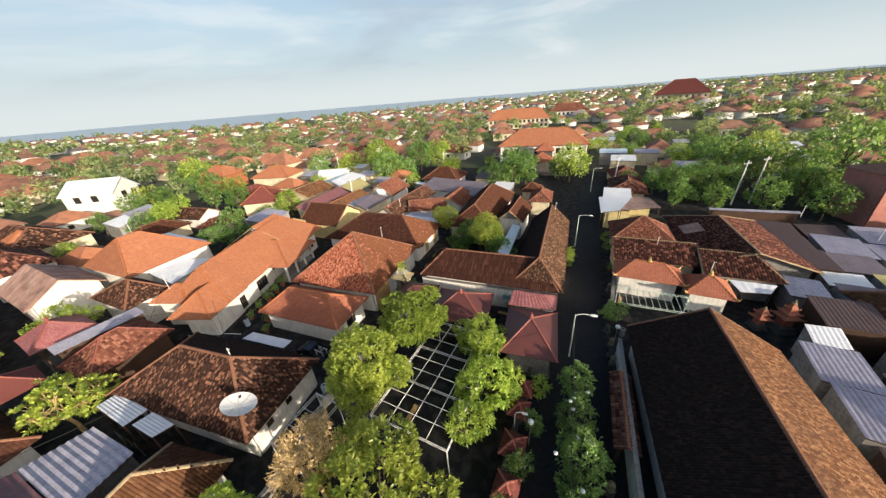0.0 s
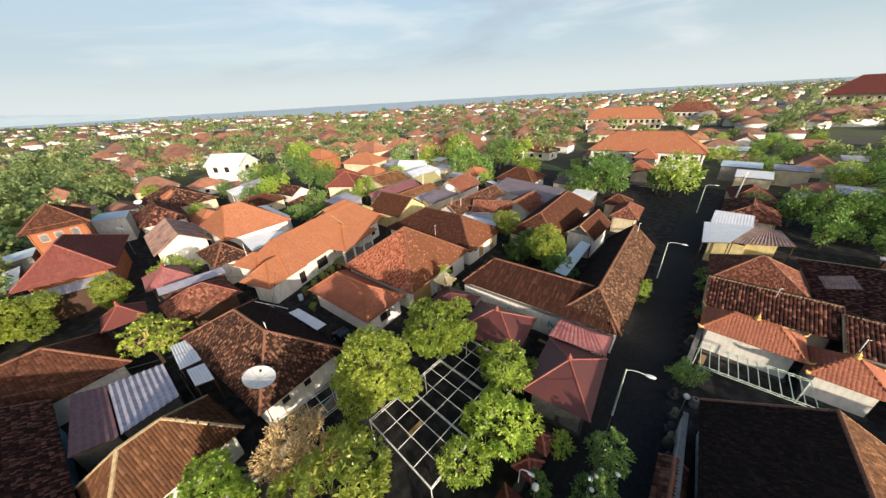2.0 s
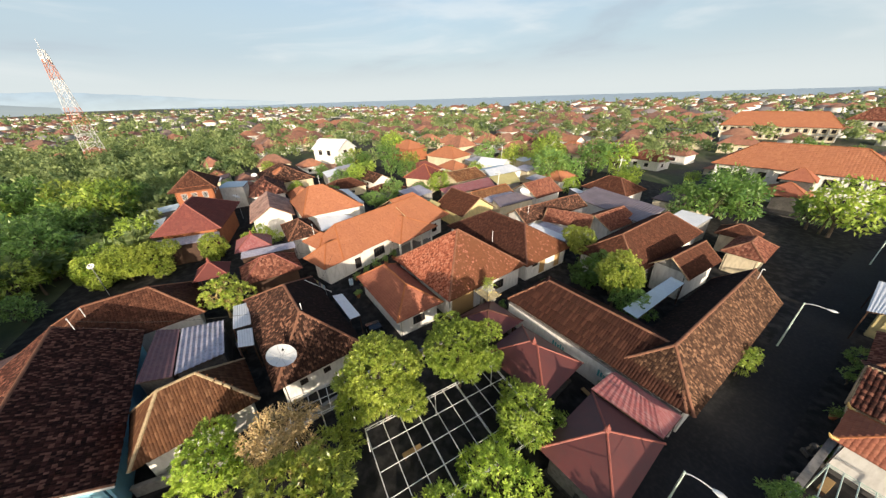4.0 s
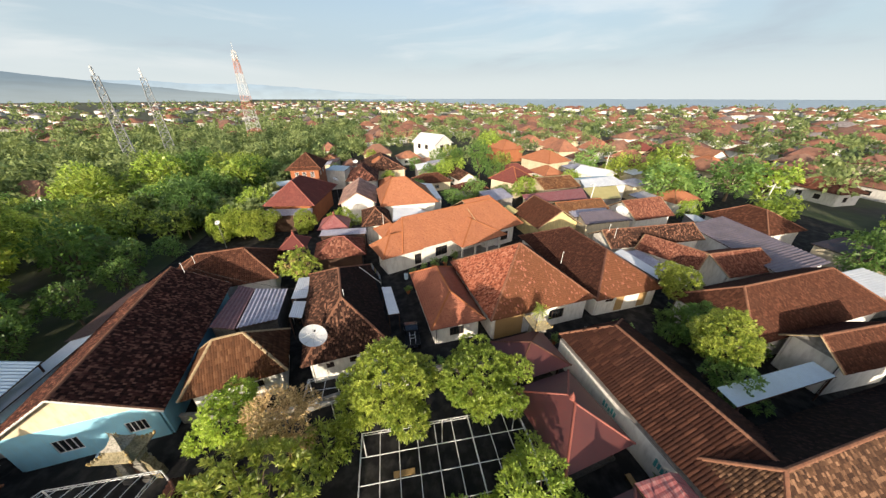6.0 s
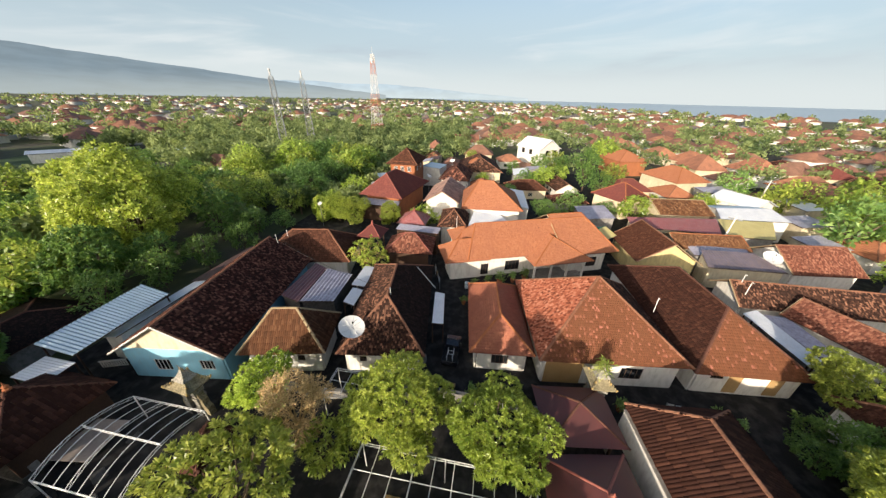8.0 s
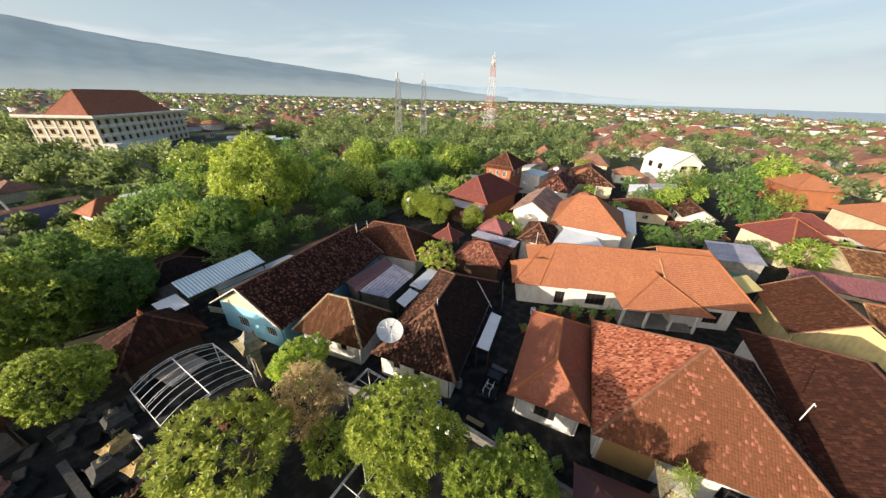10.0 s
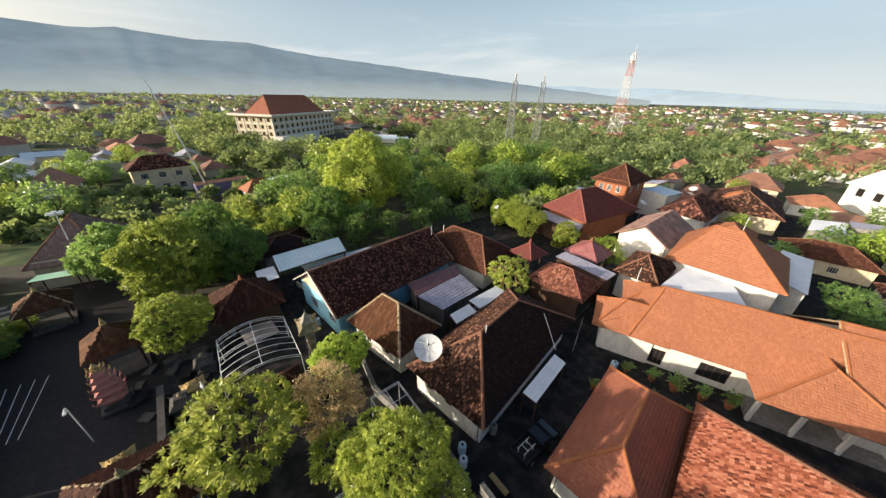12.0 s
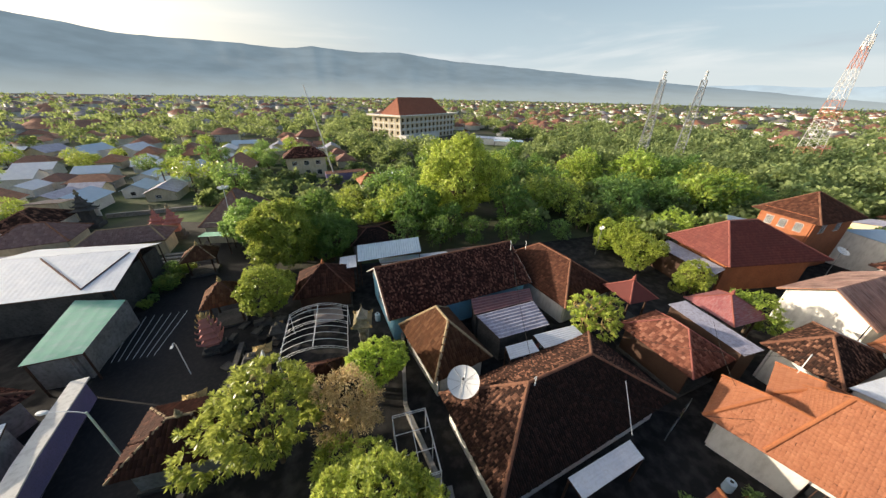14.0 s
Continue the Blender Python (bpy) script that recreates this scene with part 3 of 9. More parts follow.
def corrugated(bm, p0, p1, p2, p3, pitch=0.22, amp=0.03, along=12):
    """A ribbed metal sheet between four corners; the ribs run from the edge p0-p1 to the edge p3-p2."""
    p0, p1, p2, p3 = (Vector(p) for p in (p0, p1, p2, p3))
    n = (p1 - p0).cross(p3 - p0).normalized()
    if n.z < 0:
        n = -n
    k = max(2, int((p1 - p0).length / (pitch / 2)))
    rows = 2
    grid = []
    for j in range(rows + 1):
        b = j / rows
        row = []
        for i in range(k + 1):
            a = i / k
            c = p0.lerp(p1, a).lerp(p3.lerp(p2, a), b)
            row.append((bm.verts.new(c + n * (amp if i % 2 else -amp)), bm.verts.new(c + n * ((amp if i % 2 else -amp) - 0.012))))
        grid.append(row)
    for j in range(rows):
        for i in (0, k):
            a, d = grid[j][i], grid[j + 1][i]
            bm.faces.new((a[0], d[0], d[1], a[1]) if i == 0 else (d[0], a[0], a[1], d[1]))
        for i in range(k):
            a, b, c, d = grid[j][i], grid[j][i + 1], grid[j + 1][i + 1], grid[j + 1][i]
            bm.faces.new((a[0], b[0], c[0], d[0]))
            bm.faces.new((d[1], c[1], b[1], a[1]))


def wall_run(bm, p0, p1, z0, z1, thick, holes=()):
    """A straight wall with rectangular openings (s0, s1, h0, h1) cut through it."""
    p0, p1 = Vector((*p0, 0)), Vector((*p1, 0))
    d = p1 - p0
    ln = d.length
    d.normalize()
    n = Vector((-d.y, d.x, 0)) * (thick / 2)
    cuts = sorted({0.0, ln, *[h[0] for h in holes], *[h[1] for h in holes]})
    for a, b in zip(cuts, cuts[1:]):
        mid = (a + b) / 2
        spans, bottom = [], z0
        for h in sorted((h for h in holes if h[0] < mid < h[1]), key=lambda h: h[2]):
            spans.append((bottom, h[2]))
            bottom = h[3]
        spans.append((bottom, z1))
        for lo, hi in spans:
            if hi - lo < 0.01:
                continue
            c = [p0 + d * a - n, p0 + d * b - n, p0 + d * b + n, p0 + d * a + n]
            vs = [bm.verts.new((q.x, q.y, lo)) for q in c] + [bm.verts.new((q.x, q.y, hi)) for q in c]
            for q in ((3, 2, 1, 0), (4, 5, 6, 7), (0, 1, 5, 4), (1, 2, 6, 5), (2, 3, 7, 6), (3, 0, 4, 7)):
                bm.faces.new([vs[i] for i in q])


def window_in(parent, p0, p1, hole, frame_mat, bars=4, name="window"):
    """A framed window with dark panes set into an opening of wall_run."""
    p0, p1 = Vector((*p0, 0)), Vector((*p1, 0))
    d = (p1 - p0).normalized()
    rz = math.degrees(math.atan2(d.y, d.x))
    s0, s1, h0, h1 = hole
    m = pose(*(p0 + d * ((s0 + s1) / 2)), 0, 0, rz)
    w = (s1 - s0) / 2
    bm = bmesh.new()
    t, f = 0.05, 0.06
    box(bm, -w, -t, h0, -w + f, t, h1)
    box(bm, w - f, -t, h0, w, t, h1)
    box(bm, -w + f, -t, h0, w - f, t, h0 + f)
    box(bm, -w + f, -t, h1 - f, w - f, t, h1)
    for i in range(1, bars):
        x = -w + 2 * w * i / bars
        box(bm, x - 0.025, -t * 0.8, h0 + f, x + 0.025, t * 0.8, h1 - f)
    win = part(name, bm, frame_mat, parent)
    win.matrix_basis = m
    bm = bmesh.new()
    box(bm, -w + f, -0.012, h0 + f, w - f, 0.012, h1 - f)
    part("pane", bm, M["glass"], win)
    return win


def roof_polys(a, b, e, r, hl, hr):
    """Slopes of a hipped or gabled roof: half lengths a (along the ridge) and b, eave and ridge heights, hip insets."""
    r0, r1 = (-a + hl, 0, r), (a - hr, 0, r)
    polys = []
    if (Vector(r1) - Vector(r0)).length < 0.05:
        polys += [[(-a, -b, e), (a, -b, e), r1], [(a, b, e), (-a, b, e), r0]]
    else:
        polys += [[(-a, -b, e), (a, -b, e), r1, r0], [(a, b, e), (-a, b, e), r0, r1]]
    if hr > 0.05:
        polys.append([(a, -b, e), (a, b, e), r1])
    if hl > 0.05:
        polys.append([(-a, b, e), (-a, -b, e), r0])
    return polys, r0, r1


def tiled_roof(parent, a, b, e, r, hl, hr, tile, cap, near=True, tw=0.26, tl=0.33, arch=0.05, label=""):
    """A roof with its boards, tiles and cap tiles under a building."""
    polys, r0, r1 = roof_polys(a, b, e, r, hl, hr)
    bm = bmesh.new()
    for p in polys:
        slab(bm, p, 0.09)
    roof = part("roof", bm, M["cap_dark"] if near else M[tile if tile[:3] in ("far", "tin") else "far_tile"], parent, label)
    if near:
        if isinstance(tile, str):
            part("roof_tiles", tiles_on(polys, tw, tl, arch), M[tile], roof, kind="stuff")
        else:
            for one, poly in zip(tile, polys):
                part("roof_tiles", tiles_on([poly], tw, tl, arch), M[one], roof, kind="stuff")
        bm = bmesh.new()
        caps_on(bm, r0, r1)
        for sx_, end, h in ((-1, r0, hl), (1, r1, hr)):
            for sy_ in (-1, 1):
                if h > 0.05:
                    caps_on(bm, (sx_ * a, sy_ * b, e + 0.03), end)
                else:
                    caps_on(bm, (sx_ * (a - 0.1), sy_ * b, e + 0.03), (end[0] - sx_ * 0.1, 0, r), r=0.1)
        part("ridge_cap", bm, M[cap], roof, kind="stuff")
    return roof


def house(x, y, rz, L, W, eave, ridge, hl, hr, tile="tile_old", cap="cap", wall="wall_white", over=0.7, near=True, label="", group="village houses",
          windows=(), wall_h=None, tw=0.26, tl=0.33, arch=0.05, name="house", base=0.0, gable=None):
    """A one-storey house: local x along the ridge. windows: (side, s0, s1, h0, h1) with side in s, n, e, w."""
    ob = thing(name, x, y, base, rz, label, "house", group)
    a, b = L / 2, W / 2
    stand(x, y, rz, a, b)
    tiled_roof(ob, a, b, eave, ridge, hl, hr, tile, cap, near, tw, tl, arch)
    wa, wb = a - over, b - over
    slope = (ridge - eave) / b
    top = wall_h or (eave + over * slope - 0.16)
    runs = {"s": ((-wa, -wb), (wa, -wb)), "e": ((wa, -wb + 0.16), (wa, wb - 0.16)), "n": ((wa, wb), (-wa, wb)), "w": ((-wa, wb - 0.16), (-wa, -wb + 0.16))}
    for side, (p0, p1) in runs.items():
        bm = bmesh.new()
        holes = [w[1:] for w in windows if w[0] == side]
        wall_run(bm, p0, p1, 0, top, 0.16, holes)
        if side in "ew" and (hr if side == "e" else hl) < 0.05:
            xx = p0[0]
            g = [(-wb + 0.1, top + 0.002), (wb - 0.1, top + 0.002), (0, ridge - 0.25)]
            b2 = bmesh.new()
            vs = [[b2.verts.new((xx + dx, yy, zz)) for yy, zz in g] for dx in (-0.08, 0.08)]
            b2.faces.new(vs[0])
            b2.faces.new(vs[1][::-1])
            for i in range(3):
                b2.faces.new((vs[0][i], vs[0][(i + 1) % 3], vs[1][(i + 1) % 3], vs[1][i]))
            part("gable", b2, M[gable or wall], ob)
            if near:
                for s_ in (-1, 1):
                    b2 = bmesh.new()
                    ex = (a + 0.03) * (1 if side == "e" else -1)
                    tube(b2, [(ex, s_ * b, eave - 0.02), (ex, 0, ridge - 0.02)], 0.08, 4)
                    part("bargeboard", b2, M["cap_pale" if wall != "wall_blue" else "wall_white"], ob)
        part("wall", bm, M[wall], ob)
        for h in holes:
            window_in(ob, p0, p1, h, M["white_paint"] if wall != "wall_white" else M["dark_wood"])
    return ob


def tin_sheet(name, corners, material, label, group="sheet roofs", pitch=0.22, posts=True, category="metal roof", amp=0.016, walls=None):
    """A ribbed sheet roof over posts and purlins; corners in order round, ribs from the first edge to the third."""
    c = [Vector(p) for p in corners]
    mid = sum(c, Vector()) / 4
    ob = thing(name, mid.x, mid.y, 0, 0, label, category, group)
    loc = [Vector((p.x - mid.x, p.y - mid.y, p.z)) for p in c]
    FOOT.append((min(p.x for p in c), max(p.x for p in c), min(p.y for p in c), max(p.y for p in c)))
    bm = bmesh.new()
    corrugated(bm, *loc, pitch=pitch, amp=amp)
    part("sheet", bm, M[material], ob)
    for i, j in ((0, 1), (3, 2)):
        bm = bmesh.new()
        tube(bm, [loc[i] - Vector((0, 0, 0.09)), loc[j] - Vector((0, 0, 0.09))], 0.05, 4)
        part("purlin", bm, M["dark_wood"], ob)
    if walls:
        outer = [p.lerp(Vector((0, 0, p.z)), 0.07) for p in loc]
        inner = [p.lerp(Vector((0, 0, p.z)), 0.11) for p in loc]
        for i in range(4):
            j = (i + 1) % 4
            bm = bmesh.new()
            ring = (outer[i], outer[j], inner[j], inner[i])
            low = [bm.verts.new((q.x, q.y, 0)) for q in ring]
            top = [bm.verts.new((q.x, q.y, q.z - 0.1)) for q in ring]
            bm.faces.new(low[::-1])
            bm.faces.new(top)
            for k in range(4):
                bm.faces.new((low[k], low[(k + 1) % 4], top[(k + 1) % 4], top[k]))
            part("wall", bm, M[walls], ob)
    elif posts:
        for p in loc:
            bm = bmesh.new()
            q = p.lerp(Vector((0, 0, p.z)), 0.06)
            box(bm, q.x - 0.06, q.y - 0.06, 0, q.x + 0.06, q.y + 0.06, q.z - 0.12)
            part("post", bm, M["dark_wood"], ob)
    return ob


# ---- plants ----


def lobes_of(rng, radius, height, base, n):
    """Uneven masses of a crown."""
    out = [(np.array([0, 0, base + (height - base) * 0.55]), radius * 0.66, (height - base) * 0.44)]
    for i in range(n):
        a = 2 * math.pi * (i + rng.random() * 0.7) / n
        d = radius * rng.uniform(0.40, 0.80)
        rr = radius * rng.uniform(0.20, 0.48)
        z = base + (height - base) * rng.uniform(0.26, 0.78)
        out.append((np.array([d * math.cos(a), d * math.sin(a), z]), rr, min(rr * 0.85, (height - base) * 0.36)))
    return out


def clump_points(rng, lobes, per_m2):
    """Places and outward ways of twigs on the outer skin of the lobes."""
    P, N = [], []
    for i, (c, r, h) in enumerate(lobes):
        k = int(4 * math.pi * r * (r + h) / 2 * per_m2)
        d = rng.normal(size=(k, 3))
        d /= np.linalg.norm(d, axis=1)[:, None]
        p = c + d * np.array([r, r, h]) * rng.uniform(0.82, 1.06, (k, 1))
        ok = p[:, 2] > c[2] - h * 0.85
        for j, (c2, r2, h2) in enumerate(lobes):
            if j != i:
                q = (p - c2) / np.array([r2, r2, h2])
                ok &= (q ** 2).sum(1) > 0.72
        P.append(p[ok])
        N.append(d[ok])
    return np.concatenate(P), np.concatenate(N)


def lumpy(rng, P, N, size, depth, gaps):
    """Pushes the twigs of a crown into bunches about size metres wide and thins the hollows between them."""
    f = 2 * math.pi / size
    ph = rng.uniform(0, 6.28, (4, 3))
    dirs = rng.normal(size=(4, 3))
    dirs /= np.linalg.norm(dirs, axis=1)[:, None]
    v = sum(np.sin(P @ d * f * k + p[0]) for d, p, k in zip(dirs, ph, (0.8, 1.0, 1.25, 0.6))) / 2.0
    P = P + N * (np.clip(v, -1.2, 1.2) * depth)[:, None]
    keep = v > np.quantile(v, gaps)
    return P[keep], N[keep]


def leaves_at(rng, P, N, per, length, width, scatter, droop=0.25):
    """Leaf blades in whorls at the twig ends: an array of quads."""
    k = len(P)
    base = np.repeat(P, per, 0) + rng.normal(0, scatter, (k * per, 3))
    d = np.repeat(N, per, 0) * 0.55 + rng.normal(0, 0.75, (k * per, 3))
    d[:, 2] += 0.15
    d /= np.linalg.norm(d, axis=1)[:, None]
    ln = length * rng.uniform(0.65, 1.25, (k * per, 1))
    side = np.cross(d, rng.normal(0, 0.35, (k * per, 3)) + np.repeat(N, per, 0))
    side /= np.linalg.norm(side, axis=1)[:, None] + 1e-9
    mid = base + d * ln * 0.55
    tip = base + d * ln
    tip[:, 2] -= droop * ln[:, 0] * 0.6
    w = width * rng.uniform(0.7, 1.2, (k * per, 1)) / 2
    return np.stack([base, mid + side * w, tip, mid - side * w], 1)


def rosettes_at(rng, P, N, per, length, width):
    """Whorls of long leaves that spread like a star from each twig end."""
    k = len(P)
    n = np.repeat(N * 0.75 + rng.normal(0, 0.35, (k, 3)) + [0, 0, 0.3], per, 0)
    n /= np.linalg.norm(n, axis=1)[:, None]
    ref = np.repeat(rng.normal(size=(k, 3)), per, 0)
    u = np.cross(n, ref)
    u /= np.linalg.norm(u, axis=1)[:, None]
    w = np.cross(n, u)
    a = np.tile(np.arange(per) * 2.4, k) + rng.normal(0, 0.2, k * per)
    tilt = np.tile(np.linspace(0.25, 1.15, per), k) + rng.normal(0, 0.12, k * per)
    d = n * np.cos(tilt)[:, None] + (u * np.cos(a)[:, None] + w * np.sin(a)[:, None]) * np.sin(tilt)[:, None]
    base = np.repeat(P, per, 0)
    ln = length * rng.uniform(0.75, 1.15, (k * per, 1))
    side = np.cross(d, n)
    side /= np.linalg.norm(side, axis=1)[:, None] + 1e-9
    mid = base + d * ln * 0.6
    tip = base + d * ln
    tip[:, 2] -= 0.12 * ln[:, 0]
    h = width * rng.uniform(0.8, 1.15, (k * per, 1)) / 2
    return np.stack([base, mid + side * h, tip, mid - side * h], 1)


def trunk_mesh(rng, lobes, height, r0, lean=0.0):
    bm = bmesh.new()
    fork = Vector((rng.normal(0, 0.15), rng.normal(0, 0.15), min(l[0][2] for l in lobes) * 0.62))
    tube(bm, [(0, 0, -0.1), (rng.normal(0, 0.06), rng.normal(0, 0.06), fork.z * 0.5), fork], [r0 * 1.25, r0, r0 * 0.85], 8)
    for c, r, h in lobes:
        e = Vector(c) + Vector((0, 0, h * 0.35))
        m = fork.lerp(e, 0.5) + Vector((rng.normal(0, 0.12), rng.normal(0, 0.12), -0.1))
        tube(bm, [fork, m, e], [r0 * 0.6, r0 * 0.36, r0 * 0.1], 5, False)
    return bm


def tree(x, y, height, radius, base, leaf="leaf_mid", seed=1, lobes=6, per_m2=6.0, per=12, length=0.28, width=0.11, label="", group="garden trees", r0=0.16,
         scatter=0.08, name="tree", z=0.0, twigs=False, bark="bark", whorl=False, bunch=1.3, gaps=0.16):
    rng = np.random.default_rng(seed)
    stand(x, y, 0, radius * 0.5, radius * 0.5)
    ob = thing(name, x, y, z, rng.uniform(0, 360), label, "tree", group)
    lb = lobes_of(rng, radius, height, base, lobes)
    tr = trunk_mesh(rng, lb, height, r0)
    P, N = clump_points(rng, lb, per_m2)
    if gaps:
        P, N = lumpy(rng, P, N, bunch, 0.16 * bunch, gaps)
    if twigs:
        for p, n in zip(P[::3], N[::3]):
            c = min((l[0] for l in lb), key=lambda q: ((q - p) ** 2).sum())
            m = (p * 0.5 + c * 0.5) + rng.normal(0, 0.1, 3)
            tube(tr, [c, m, p, p + n * 0.25], [0.035, 0.028, 0.018, 0.008], 4, False)
    part("trunk", tr, M[bark], ob)
    blades = rosettes_at(rng, P, N, per, length, width) if whorl else leaves_at(rng, P, N, per, length, width, scatter)
    part("crown", quads_mesh("crown", blades), M[leaf], ob)
    return ob


def palm_mesh(rng, fronds, length, rise, droop, leaflets=16, wide=0.35):
    """Arching fronds with two rows of leaflets; an array of quads."""
    out = []
    for i in range(fronds):
        a = 2 * math.pi * (i + rng.random() * 0.6) / fronds
        el = rise * rng.uniform(0.3, 1.2)
        L = length * rng.uniform(0.8, 1.1)
        prev = None
        for j in range(leaflets + 1):
            s = j / leaflets
            rad = L * s * (1 - 0.15 * s)
            p = np.array([math.cos(a) * rad, math.sin(a) * rad, L * (el * s - droop * s * s)])
            if prev is not None:
                sd = np.array([-math.sin(a), math.cos(a), 0])
                wl = wide * L * 0.5 * math.sin(math.pi * min(1, s + 0.12)) + 0.05
                fw = (p - prev)
                for q in (-1, 1):
                    tip = p + sd * q * wl + fw * 0.8 + np.array([0, 0, -0.25 * wl])
                    out.append(np.stack([prev, prev + fw * 0.9, tip, tip - fw * 0.35]))
            prev = p
    return np.stack(out)

# ---- ground, water, distance ----


def polar(az, r, cx=-15.0, cy=15.0):
    """A place from an azimuth (degrees, counter-clockwise from +y) and a distance."""
    return cx - math.sin(radians(az)) * r, cy + math.cos(radians(az)) * r


def ground_mat():
    m, nt, p = nodes_of("ground_soil")
    big, _ = noisy(nt, 0.035, 5, 0.40, 0.60)
    mid, _ = noisy(nt, 0.4, 5, 0.40, 0.65)
    fine, raw = noisy(nt, 4.0, 6, 0.3, 0.7)
    c = mixc(nt, mid, (0.05, 0.043, 0.033), (0.075, 0.066, 0.052))
    c2 = mixc(nt, mid, (0.05, 0.085, 0.018), (0.085, 0.12, 0.028))
    c = mixc(nt, big, c, c2)
    f = mixc(nt, fine, c, (0.05, 0.045, 0.035))
    c = mixc(nt, 0.5, c, f)
    nt.links.new(c, p.inputs["Base Color"])
    p.inputs["Roughness"].default_value = 0.95
    bump(nt, p, raw, 0.4, 0.05)
    return m


M["ground"] = ground_mat()
bm = bmesh.new()
rings = []
for r in (0, 60, 150, 400, 1000, 2200, 4800):
    rings.append([bm.verts.new((-15 + r * math.cos(2 * math.pi * k / 64), 15 + r * math.sin(2 * math.pi * k / 64), 0.0)) for k in range(64)] if r else [bm.verts.new((-15, 15, 0))])
for k in range(64):
    bm.faces.new((rings[0][0], rings[1][k], rings[1][(k + 1) % 64]))
for a, b in zip(rings[1:], rings[2:]):
    for k in range(64):
        bm.faces.new((a[k], b[k], b[(k + 1) % 64], a[(k + 1) % 64]))
me = bpy.data.meshes.new("ground")
bm.to_mesh(me)
bm.free()
me.materials.append(M["ground"])
tagged(new("ground", me), "flat soil and grass ground of the town", "ground", kind="structure")


def sheet(name, pts, z, material, label, category):
    bm = bmesh.new()
    bm.faces.new([bm.verts.new((x, y, z)) for x, y in pts])
    bmesh.ops.recalc_face_normals(bm, faces=bm.faces)
    me = bpy.data.meshes.new(name)
    bm.to_mesh(me)
    bm.free()
    me.materials.append(M[material])
    return tagged(new(name, me), label, category, kind="structure")


def sea_mat():
    m, nt, p = nodes_of("sea_water")
    big, raw = noisy(nt, 0.004, 4, 0.35, 0.65, (1, 6, 1))
    c = mixc(nt, big, (0.34, 0.42, 0.48), (0.38, 0.46, 0.52))
    nt.links.new(c, p.inputs["Base Color"])
    p.inputs["Roughness"].default_value = 0.35
    bump(nt, p, raw, 0.1, 0.3)
    return m


M["sea"] = sea_mat()
coast = [(-40, 3600), (-15, 2600), (5, 1700), (20, 1250), (35, 1000), (50, 850), (62, 850), (72, 980), (82, 1300), (90, 1800), (97, 2600), (102, 4000)]
pts = [polar(a, r) for a, r in coast] + [polar(a, 4800) for a in range(104, -44, -8)]
sheet("water", pts, 0.6, "sea", "calm blue-grey sea reaching the horizon", "sea")

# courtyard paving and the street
sheet("pavement", [(-125, -24), (9, -24), (30, -30), (60, -30), (60, 112), (-125, 112)], 0.012, "concrete", "weathered concrete yards between the houses, toned dark for shade", "pavement")
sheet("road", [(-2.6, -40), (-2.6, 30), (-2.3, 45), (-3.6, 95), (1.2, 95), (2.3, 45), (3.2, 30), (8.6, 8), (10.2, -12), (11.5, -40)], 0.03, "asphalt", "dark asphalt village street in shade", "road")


def ridge_backdrop(name, prof, r_foot, r_top, colour, glow, label):
    """A far mountain range round the horizon: (azimuth, elevation of the crest in degrees)."""
    m, nt, p = nodes_of(name)
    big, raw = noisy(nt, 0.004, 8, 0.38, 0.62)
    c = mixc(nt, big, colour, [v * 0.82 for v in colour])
    # haze painted into the glowing colour: it pales towards the foot
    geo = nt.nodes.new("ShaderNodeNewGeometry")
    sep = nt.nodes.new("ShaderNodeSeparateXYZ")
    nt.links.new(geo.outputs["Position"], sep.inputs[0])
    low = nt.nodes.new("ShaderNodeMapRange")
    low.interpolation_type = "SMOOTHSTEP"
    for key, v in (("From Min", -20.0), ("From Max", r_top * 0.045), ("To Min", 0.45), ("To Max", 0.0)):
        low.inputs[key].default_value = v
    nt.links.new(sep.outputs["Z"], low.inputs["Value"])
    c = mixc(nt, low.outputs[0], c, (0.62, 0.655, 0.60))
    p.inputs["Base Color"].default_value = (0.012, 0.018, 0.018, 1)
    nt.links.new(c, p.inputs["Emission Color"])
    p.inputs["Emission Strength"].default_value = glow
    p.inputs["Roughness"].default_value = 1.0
    bm = bmesh.new()
    az = np.arange(prof[0][0], prof[-1][0] + 0.01, 0.5)
    el = np.interp(az, [a for a, _ in prof], [e for _, e in prof])
    rows = []
    for i, (a, e) in enumerate(zip(az, el)):
        e2 = e + 0.10 * noise.noise(Vector((a * 0.35, 1.7, r_top))) * min(1, e) + 0.05 * noise.noise(Vector((a * 1.1, 4.2, 0)))
        col = []
        for s in (0.0, 0.25, 0.5, 0.75, 1.0):
            rr = r_foot + (r_top - r_foot) * s
            h = (25 + rr * math.tan(radians(max(e2, 0.05)))) * s ** 0.9 if s else -3.0
            h += 12 * s * (1 - s) * 4 * noise.noise(Vector((a * 0.5, s * 5, 9.0)))
            x, y = polar(a, rr)
            col.append(bm.verts.new((x, y, h)))
        rows.append(col)
    for a, b in zip(rows, rows[1:]):
        for k in range(4):
            bm.faces.new((a[k], b[k], b[k + 1], a[k + 1]))
    me = bpy.data.meshes.new(name)
    bm.to_mesh(me)
    bm.free()
    for f in me.polygons:
        f.use_smooth = True
    me.materials.append(m)
    tagged(new(name, me), label, "mountains", kind="structure")


